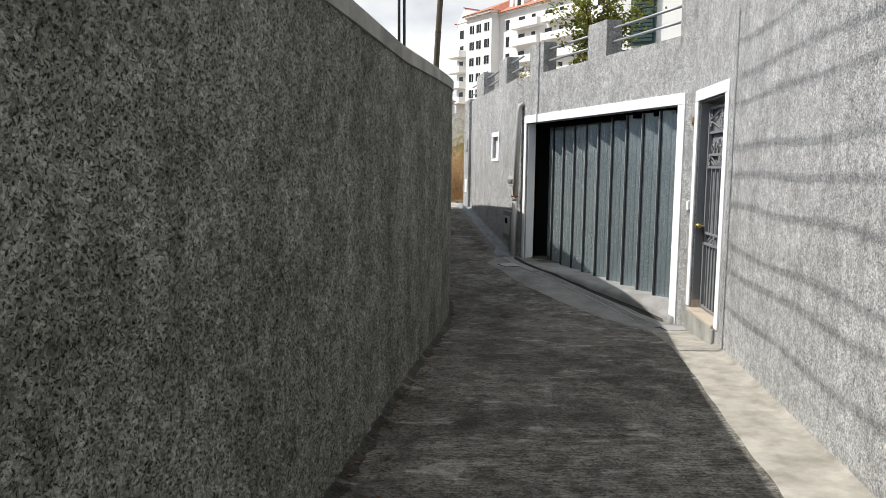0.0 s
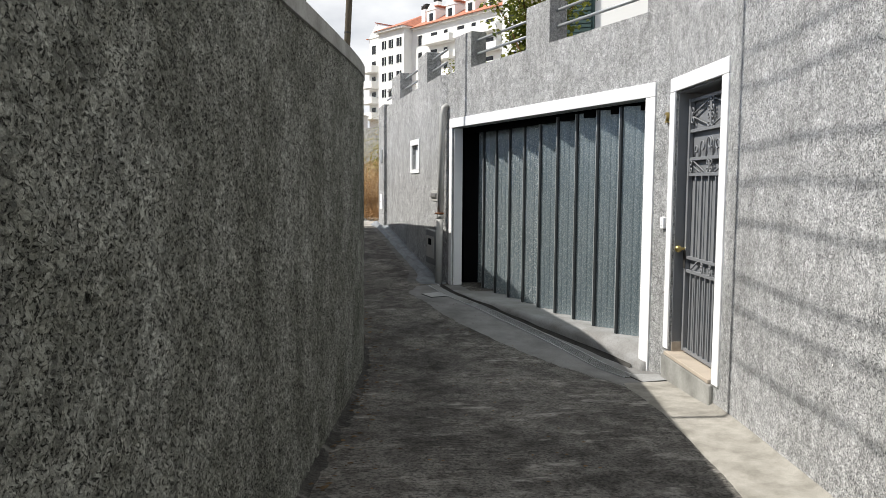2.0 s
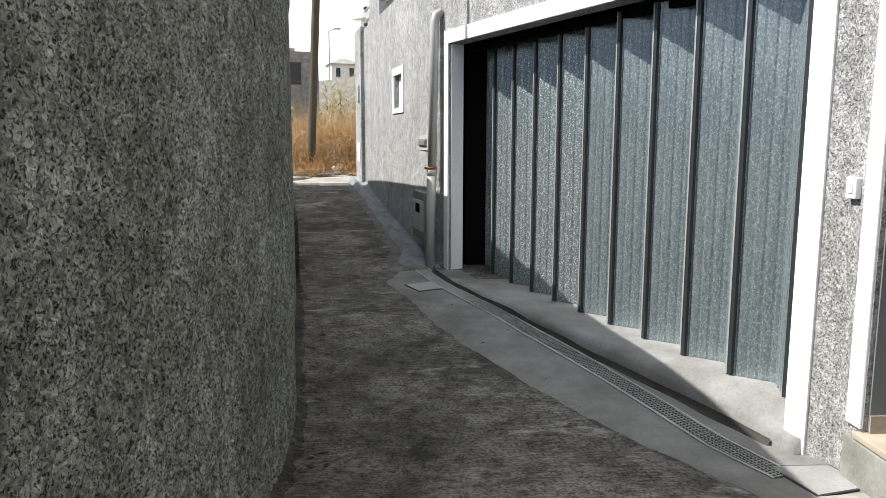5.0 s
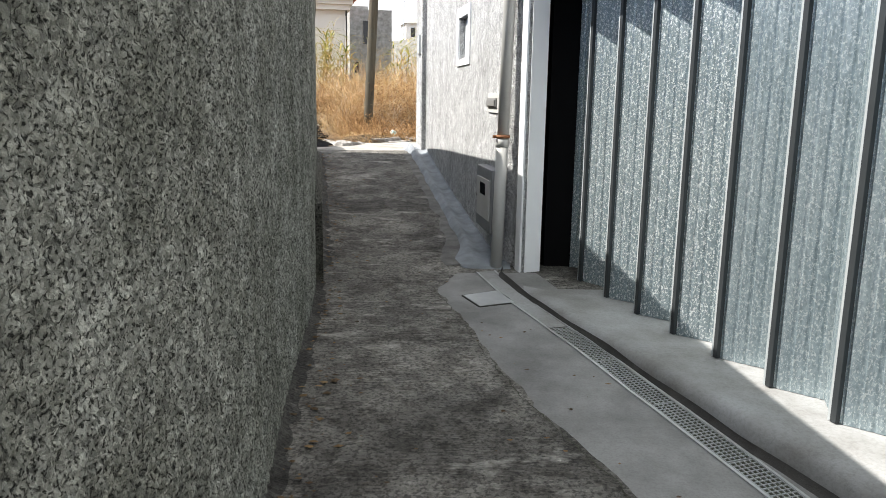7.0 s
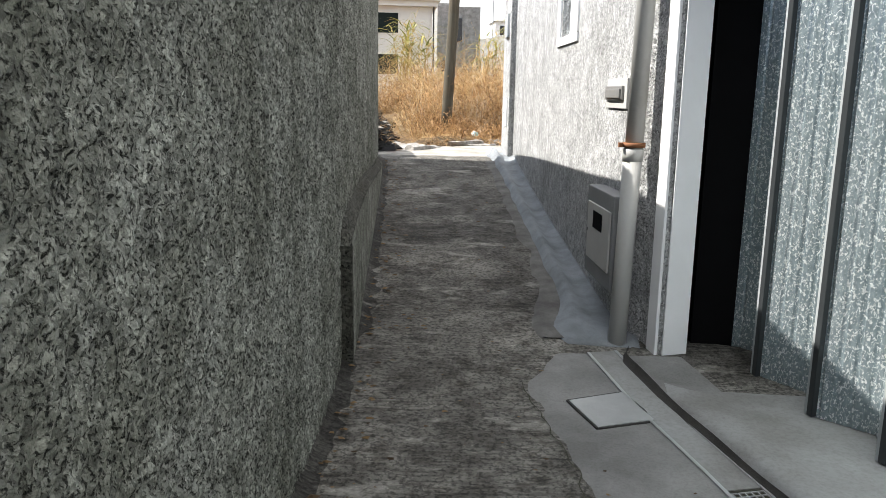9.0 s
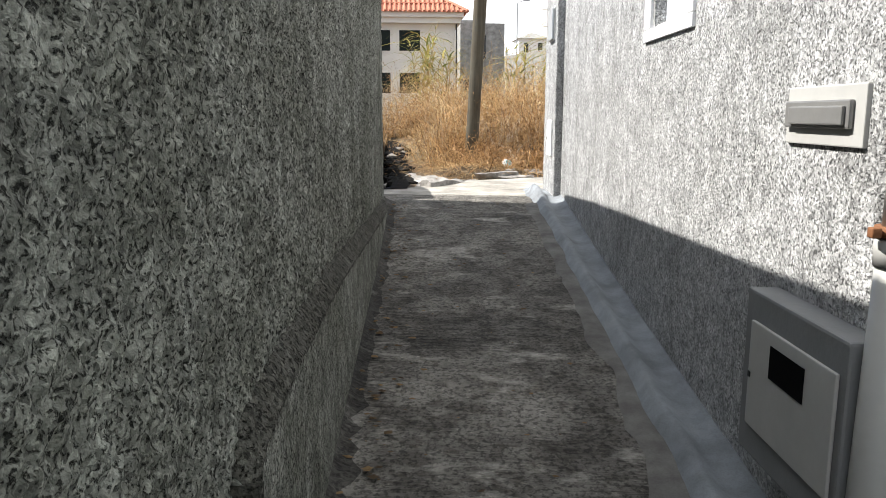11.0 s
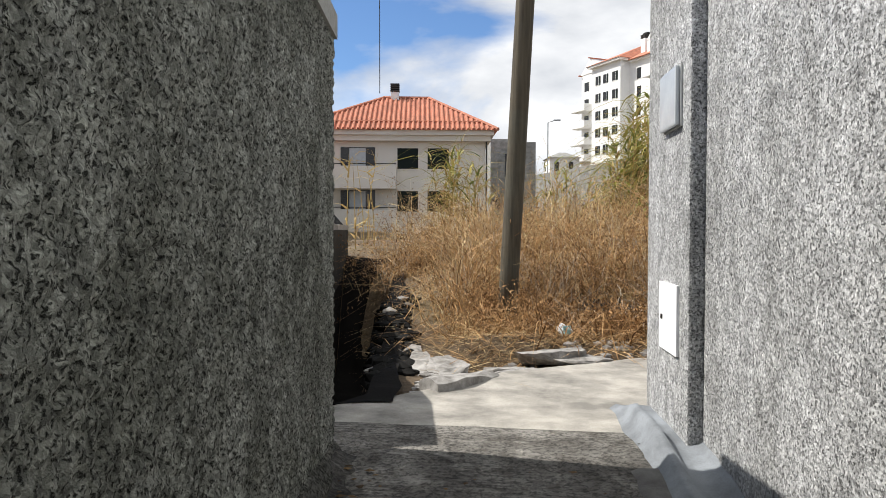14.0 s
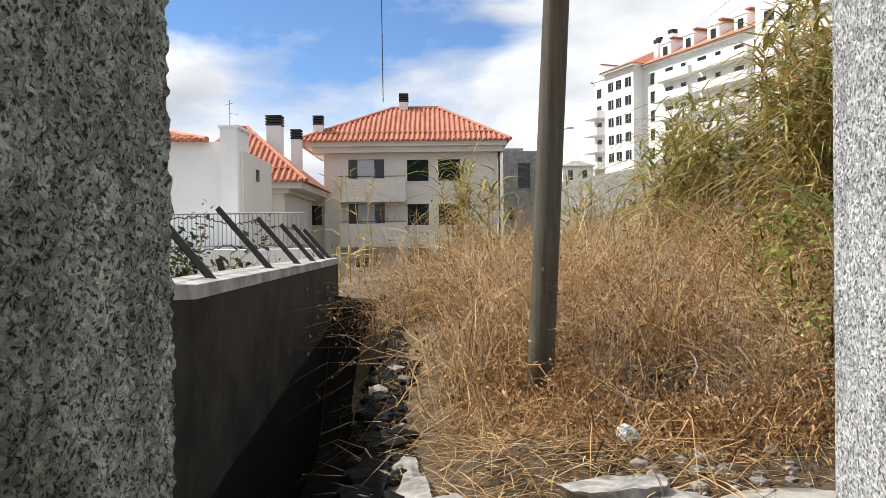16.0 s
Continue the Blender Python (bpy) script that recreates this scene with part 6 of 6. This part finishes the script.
def tile_rows(m, x0, x1, y0, z, rx0, rx1, ry, rz, parent, pitch=0.3):
    """Rows of round cover tiles running up the front slope of a hip roof."""
    bm = bmesh.new()
    n = int((x1 - x0) / pitch)
    for k in range(n + 1):
        x = x0 + (x1 - x0) * k / n
        u = 1.0
        if x < rx0:
            u = (x - x0) / (rx0 - x0)
        elif x > rx1:
            u = (x1 - x) / (x1 - rx1)
        if u < 0.04:
            continue
        tube(bm, [(x, y0 - 0.06, z + 0.03), (x, y0 + (ry - y0) * u, z + (rz - z) * u + 0.03)], 0.085, 6)
    tube(bm, [(x0, y0, z + 0.05), (rx0, ry, rz + 0.05), (rx1, ry, rz + 0.05), (x1, y0, z + 0.05)], 0.13, 6)
    u = 0.2
    tube(bm, [(x0 + (rx0 - x0) * u, y0 + (ry - y0) * u, z + (rz - z) * u + 0.1), (x1 + (rx1 - x1) * u, y0 + (ry - y0) * u, z + (rz - z) * u + 0.1)], 0.06, 5)
    o = part("tiles", bm, M_TILE, parent, "rows of round clay tiles")
    return o


def chimney(parent, x, y, z, h, w=0.5):
    part("chimney", boxes((x - w / 2, y - w / 2, z, x + w / 2, y + w / 2, z + h)), M_WHITEWALL, parent)
    for k in range(4):
        zz = z + h + 0.04 + 0.16 * k
        part("chimney_cap", boxes((x - w * 0.55, y - w * 0.55, zz, x + w * 0.55, y + w * 0.55, zz + 0.09)), M_IRON, parent)


def window(parent, x0, z0, x1, z1, y, frame_m=None, dark=None, depth=0.12):
    wd = part("window", boxes((x0, y - 0.02, z0, x1, y + 0.05, z1)), dark or M_WINDOW, parent)
    t = 0.06
    part("frame", boxes((x0 - t, y - 0.06, z0 - t, x1 + t, y + 0.02, z0), (x0 - t, y - 0.06, z1, x1 + t, y + 0.02, z1 + t), (x0 - t, y - 0.06, z0, x0, y + 0.02, z1), (x1, y - 0.06, z0, x1 + t, y + 0.02, z1)), frame_m or M_CREAM, wd)
    return wd


def house_main():
    ob = holder("house", (-10.05, 60.3, -1.45), "cream three-storey house with a red tiled hip roof", "house", turn=radians(9.35))
    part("wall", boxes((-5.2, 0, 0, 6.2, 10, 9.3)), M_CREAM, ob)
    part("wall", boxes((-7.4, 0.8, 0, -5.2, 10, 6.4)), M_CREAM, ob)
    part("cornice", boxes((-5.9, -0.55, 9.25, 6.55, 10.4, 9.62), (-6.3, -0.8, 9.62, 6.75, 10.7, 9.95)), M_CREAM, ob)
    rf = part("roof", hip_roof(bmesh.new(), -7.0, 7.0, -1.0, 11.0, 9.95, -0.9, 2.4, 4.6, 12.95), M_TILE, ob, "red clay tile roof")
    tile_rows(None, -7.0, 7.0, -1.0, 9.95, -0.9, 2.4, 4.6, 12.95, rf, 0.33)
    for x0, x1 in ((0.25, 1.66), (2.3, 3.75)):
        window(ob, x0, 7.4, x1, 8.8, -0.003, dark=M_DSHUTTER)
        window(ob, x0, 4.5, x1, 5.9, -0.003, dark=M_DSHUTTER)
        window(ob, x0, 1.6, x1, 3.0, -0.003, dark=M_DSHUTTER)
    for z in (6.0, 3.1):
        window(ob, -3.6, z + 1.55, -1.25, z + 2.85, -0.003)
        part("curtain", boxes((-3.0, -0.035, z + 1.6, -1.9, -0.024, z + 2.8)), M_FROST, ob, "pale blind")
        bal = part("balcony", boxes((-4.1, -1.2, z, 0.2, -0.003, z + 0.18), (-4.1, -1.2, z + 0.18, 0.2, -1.08, z + 1.5), (0.08, -1.08, z + 0.18, 0.2, -0.003, z + 1.5), (-4.1, -1.08, z + 0.18, -3.98, -0.003, z + 1.5)), M_CREAM, ob)
        part("handrail", tube(bmesh.new(), [(-4.1, -1.14, z + 1.65), (0.2, -1.14, z + 1.65)], 0.03, 6), M_IRON, bal)
    window(ob, -3.2, 1.2, -1.6, 2.4, -0.003)
    window(ob, -6.35, 4.6, -5.5, 5.9, 0.797, dark=M_WINDOW)
    chimney(ob, -0.1, 4.6, 12.7, 0.7, 0.6)
    chimney(ob, 5.6, 5.0, 10.8, 0.2, 0.5)
    chimney(ob, -5.6, 0.5, 9.2, 2.0, 0.62)
    part("downpipe", tube(bmesh.new(), [(6.3, -0.1, 0), (6.3, -0.1, 9.3)], 0.06, 6), M_IRON, ob)
    return ob


house_main()


def house_wing():
    ob = holder("house", (-14.91, 50.6, -1.3), "cream house wing with a low red tiled roof", "house", turn=radians(9.35))
    part("wall", boxes((-5.2, 0, 0, 0.3, 9, 6.2)), M_CREAM, ob)
    part("cornice", boxes((-5.4, -0.3, 5.98, 0.6, 9.2, 6.2), (-5.6, -0.6, 6.2, 1.35, 9.4, 6.55)), M_CREAM, ob)
    rf = part("roof", hip_roof(bmesh.new(), -6.0, 1.65, -0.8, 10.0, 6.55, -3.4, -2.8, 4.6, 10.2), M_TILE, ob, "red clay tile roof")
    tile_rows(None, -6.0, 1.65, -0.8, 6.55, -3.4, -2.8, 4.6, 10.2, rf, 0.33)
    window(ob, -1.47, 4.75, -0.5, 5.8, -0.003, dark=M_DSHUTTER)
    chimney(ob, -1.0, 4.0, 8.0, 2.2, 0.85)
    chimney(ob, 0.0, 5.5, 7.6, 2.0, 0.6)
    return ob


house_wing()


def house_white():
    ob = holder("house", (-12.9, 39.6, -0.9), "white rendered house with stepped gable walls", "house", turn=radians(9.35))
    part("wall", boxes((-8.0, 0.0, 0, -0.08, 8, 6.9)), M_WHITEWALL, ob)
    part("pillar", boxes((-0.08, -0.3, 0, 0.60, 1.5, 7.40), (-0.14, -0.36, 7.40, 0.70, 1.6, 7.5)), M_WHITEWALL, ob)
    part("side_wall", boxes((0.605, 0.1, 0, 0.72, 5.2, 6.55)), M_CREAM, ob)
    part("vent", boxes((0.721, 2.2, 5.5, 0.75, 2.7, 6.0)), M_WINDOW, ob, "small dark wall vent")
    rf = part("roof", hip_roof(bmesh.new(), -8.2, -0.6, -0.3, 8.3, 6.9, -5.0, -4.0, 4.0, 7.9), M_TILE, ob, "red clay tile roof")
    tile_rows(None, -8.2, -0.6, -0.3, 6.9, -5.0, -4.0, 4.0, 7.9, rf, 0.3)
    chimney(ob, -0.55, 2.6, 6.9, 0.4, 0.4)
    part("antenna", tube(tube(tube(bmesh.new(), [(-0.3, 2, 6.9), (-0.3, 2, 8.9)], 0.02, 5), [(-0.5, 2, 8.7), (-0.1, 2, 8.8)], 0.012, 4), [(-0.3, 2, 8.35), (0.05, 2, 8.3)], 0.012, 4), M_RAIL, ob)
    return ob


house_white()

patio = holder("patio", (-11.1, 36.0, -0.84), "raised patio with pale blue-white railing", "patio", turn=radians(9.35))
part("base", boxes((-4.0, 0, 0, 2.6, 3.0, 2.6)), M_WHITEWALL, patio)
part("top_rail", tube(tube(bmesh.new(), [(-4.0, 0.1, 3.85), (2.6, 0.1, 3.85)], 0.035, 6), [(-4.0, 0.1, 2.72), (2.6, 0.1, 2.72)], 0.03, 6), M_RAIL, patio)
bar_me = mesh_of("baluster", tube(bmesh.new(), [(0, 0, 0), (0, 0, 1.15)], 0.018, 6))
bar_me.materials.append(M_RAIL)
for k in range(45):
    b = new("baluster", bar_me)
    b.parent, b.location = patio, (-4.0 + 0.15 * k, 0.1, 2.71)

# apartment block up the hill
ax = Vector((0.52, -0.853, 0)).normalized()
apt = new("apartment_building")
tagged(apt, "white six-storey apartment block with balconies and red roof", "apartment building")
apt.matrix_world = Matrix(((ax.x, -ax.y, 0, 12.75), (ax.y, ax.x, 0, 137.0), (0, 0, 1, 14.1), (0, 0, 0, 1)))
ST = 2.95
part("wall", boxes((0.0, 0.6, -4.0, 46.0, 14, 15.2)), M_WHITEWALL, apt)
part("wall", boxes((-8.0, -1.2, -4.0, 0.0, 14, 15.6)), M_WHITEWALL, apt)
part("wall", boxes((-13.5, 0.4, -4.0, -8.0, 14, 15.6)), M_WHITEWALL, apt)
part("wall", boxes((25.0, -0.6, -4.0, 46.0, 14, 21.5)), M_WHITEWALL, apt)
part("eave", boxes((-8.5, -1.9, 15.6, 0.5, 14.5, 15.95), (0.5, 0.1, 15.2, 25.0, 14.5, 15.5)), M_WHITEWALL, apt)
part("roof", hip_roof(bmesh.new(), -8.7, 0.7, -2.1, 14.5, 15.95, -4.5, -3.5, 6.0, 19.4), M_TILE, apt, "red clay tile roof")
part("roof", hip_roof(bmesh.new(), 0.5, 25.0, -0.3, 14.5, 15.5, 3.0, 24.5, 6.0, 19.2), M_TILE, apt, "red clay tile roof")
gab = bmesh.new()
gv = [gab.verts.new(p) for p in ((-13.7, 0.3, 15.6), (-7.9, 0.3, 15.6), (-10.8, 0.3, 18.2), (-13.7, 10, 15.6), (-7.9, 10, 15.6), (-10.8, 10, 18.2))]
for f in ((0, 1, 2), (3, 5, 4), (0, 2, 5, 3), (1, 4, 5, 2), (0, 3, 4, 1)):
    gab.faces.new([gv[k] for k in f])
part("gable", gab, M_WHITEWALL, apt)
part("roof", boxes((-10.9, -0.1, 18.2, -10.7, 10.2, 18.35), (-13.9, -0.1, 15.5, -13.6, 10.2, 15.7)), M_TILE, apt)
for s in range(5):
    z = s * ST + 0.75
    if s < 4:
        bal = part("balcony", boxes((-14.2, -1.6, z - 0.75, -9.8, 0.4, z - 0.55), (-14.2, -1.6, z - 0.55, -9.8, -1.45, z + 0.5), (-9.95, -1.45, z - 0.55, -9.8, 0.4, z + 0.5), (-14.2, -1.45, z - 0.55, -14.05, 0.4, z + 0.5)), M_WHITEWALL, apt)
    window(apt, -12.6, z, -11.2, z + 1.6, 0.397, M_WHITEWALL)
    window(apt, -9.4, z, -8.6, z + 1.5, 0.397, M_WHITEWALL)
    for k, w in ((-6.9, 0.9), (-4.7, 0.9), (-2.2, 1.0)):
        window(apt, k, z, k + w, z + 1.5, -1.203, M_WHITEWALL)
        part("shutter", boxes((k + w + 0.03, -1.26, z - 0.03, k + w + 0.5, -1.205, z + 1.5)), M_DSHUTTER, apt)
    for k in range(7):
        x = 2.0 + 3.6 * k
        yy = 0.597 if x < 24 else -0.603
        window(apt, x, z - 0.3, x + (1.8 if k % 2 else 1.1), z + 1.5, yy, M_WHITEWALL)
    for x0, x1 in ((5.0, 12.5), (13.5, 24.0)):
        part("balcony", boxes((x0, -1.0, z - 0.75, x1, 0.6, z - 0.55), (x0, -1.0, z - 0.55, x1, -0.85, z + 0.45), (x0, -0.85, z - 0.55, x0 + 0.15, 0.6, z + 0.45), (x1 - 0.15, -0.85, z - 0.55, x1, 0.6, z + 0.45)), M_WHITEWALL, apt)
for s in range(7):
    for k in range(5):
        window(apt, 26.5 + 3.8 * k, s * ST + 0.6, 28.3 + 3.8 * k, s * ST + 2.0, -0.603, M_WHITEWALL)
    part("balcony", boxes((29.5, -2.0, s * ST, 45.0, -0.6, s * ST + 0.2), (29.5, -2.0, s * ST + 0.2, 45.0, -1.85, s * ST + 1.2)), M_WHITEWALL, apt)
for x in (4.2, 9.4, 14.6, 19.8):
    d = part("dormer", boxes((x, 0.8, 15.5, x + 2.4, 5, 18.0)), M_WHITEWALL, apt)
    g2 = bmesh.new()
    pv = [g2.verts.new(p) for p in ((x - 0.1, 0.7, 18.0), (x + 2.5, 0.7, 18.0), (x + 1.2, 0.7, 19.3), (x - 0.1, 6, 18.0), (x + 2.5, 6, 18.0), (x + 1.2, 6, 19.3))]
    for f in ((0, 1, 2), (3, 5, 4), (0, 2, 5, 3), (1, 4, 5, 2), (0, 3, 4, 1)):
        g2.faces.new([pv[k] for k in f])
    part("gable", g2, M_WHITEWALL, d)
    part("roof", boxes((x + 1.3, 1.0, 18.6, x + 2.7, 6.2, 18.75)), M_TILE, d)
    part("window", boxes((x + 0.7, 0.75, 16.2, x + 1.7, 0.797, 17.5)), M_WINDOW, d)
for x, y, z in ((1.5, 3.0, 17.0), (3.0, 4.2, 18.0), (2.2, 2.0, 16.4)):
    chimney(apt, x, y, z, 2.4, 1.0)

# small white house and grey block beyond the crest, retaining wall of the road above
sm = holder("house", (2.6, 123.2, 8.25), "small white house with a low pitched roof", "house", turn=radians(9.35))
part("wall", boxes((-2.2, 0, -2, 2.2, 5, 4.4)), M_WHITEWALL, sm)
part("roof", hip_roof(bmesh.new(), -2.5, 2.5, -0.4, 5.4, 4.4, -0.4, 0.6, 2.5, 5.4), M_COPING, sm)
for x in (-1.5, 0.6):
    window(sm, x, 2.4, x + 0.7, 3.8, -0.003, M_WHITEWALL)
gbk = holder("building", (-2.5, 73.7, 3.05), "flat-roofed grey concrete building", "building", turn=radians(9.35))
part("wall", boxes((-2.0, 0, -6, 1.8, 6, 6.2)), M_COPING, gbk)
part("wall", boxes((-2.0, 3, 6.2, 0.0, 6, 6.8)), M_COPING, gbk)
window(gbk, -0.8, 3.2, 0.2, 5.2, -0.003, M_COPING)
window(gbk, -1.6, 0.6, -1.2, 1.6, -0.003, M_COPING)
road_wall = [(-4.0, 93.0), (0.25, 87.3), (4.5, 80.5), (8.96, 73.6), (16.5, 62.0), (24.5, 50.0)]
thing("wall_road", sweep(smooth_line(road_wall, 2.0), lambda i, p: [(0, 1.0), (0, 7.6 + 0.03 * (90 - p[1])), (-0.4, 7.6 + 0.03 * (90 - p[1])), (-0.4, 1.0)]), M_COPING, "grey concrete retaining wall below the upper road", "wall", kind="structure")
lampp = holder("street_lamp", (0.2, 102.5, 6.6), "thin street lamp post by the upper road", "street lamp")
part("post", tube(bmesh.new(), [(0, 0, -3), (0, 0, 8.3), (0.9, 0, 8.6)], 0.07, 6), M_RAIL, lampp)
part("head", boxes((0.7, -0.12, 8.5, 1.5, 0.12, 8.65)), M_RAIL, lampp)

# white terrace house with green shutter above the garage
th_ob = holder("terrace_house", (4.434, 8.357, 3.05), "white house on the terrace with green louvred shutters", "house", turn=radians(-35))
part("wall", boxes((-1.55, 0.0, 0, 5.0, 4.5, 3.2)), M_WHITEWALL, th_ob)
shut = part("shutter", boxes((-1.08, -0.05, 0.82, -0.64, -0.006, 2.4)), M_SHUTTER, th_ob, "green louvred shutter")
for k in range(24):
    part("slat", boxes((-1.04, -0.07, 0.88 + 0.062 * k, -0.68, -0.051, 0.925 + 0.062 * k)), M_SHUTTER, shut)

# cables
def cable(a, b, sag, r, label):
    bm = bmesh.new()
    a, b = Vector(a), Vector(b)
    pts = [a.lerp(b, u) - Vector((0, 0, sag * 4 * u * (1 - u))) for u in np.linspace(0, 1, 24)]
    tube(bm, pts, r, 5)
    return thing("cable", bm, M_CABLE, label, "cable", "overhead cables")


cable((0.50, 15.83, 8.6), (14.0, 120.0, 40.0), 1.0, 0.014, "thin black overhead cable from the timber pole")
cable((0.485, 15.83, 8.3), (16.0, 120.0, 40.0), 1.0, 0.014, "thin black overhead cable from the timber pole")
cable((-4.2, 30.0, 12.0), (-4.2, 30.1, 5.5), 0.0, 0.012, "thin hanging black cable against the sky")

# unseen rails and posts added behind the garden wall; their shadow falls across the house wall
screen = holder("shadow_rails", (-1.0, 2.6, 0.2), "unseen dark rails and posts added to cast bands on the house wall", "screen")
for y in (0.0, -9.0):
    part("post", boxes((-0.02 + 0.17 * y, y - 0.02, 0.0, 0.02 + 0.17 * y, y + 0.02, 7.1)), M_IRON, screen)
for k in range(9):
    z = 4.55 + 0.285 * k + 0.05 * math.sin(k * 2.3)
    rail = bmesh.new()
    tube(rail, [(0.17 * y, y, z + 0.014 * math.sin(y * 3.1 + k)) for y in np.linspace(0.0, -9.0, 40)], 0.0082, 6)
    part("rail", rail, M_IRON, screen)
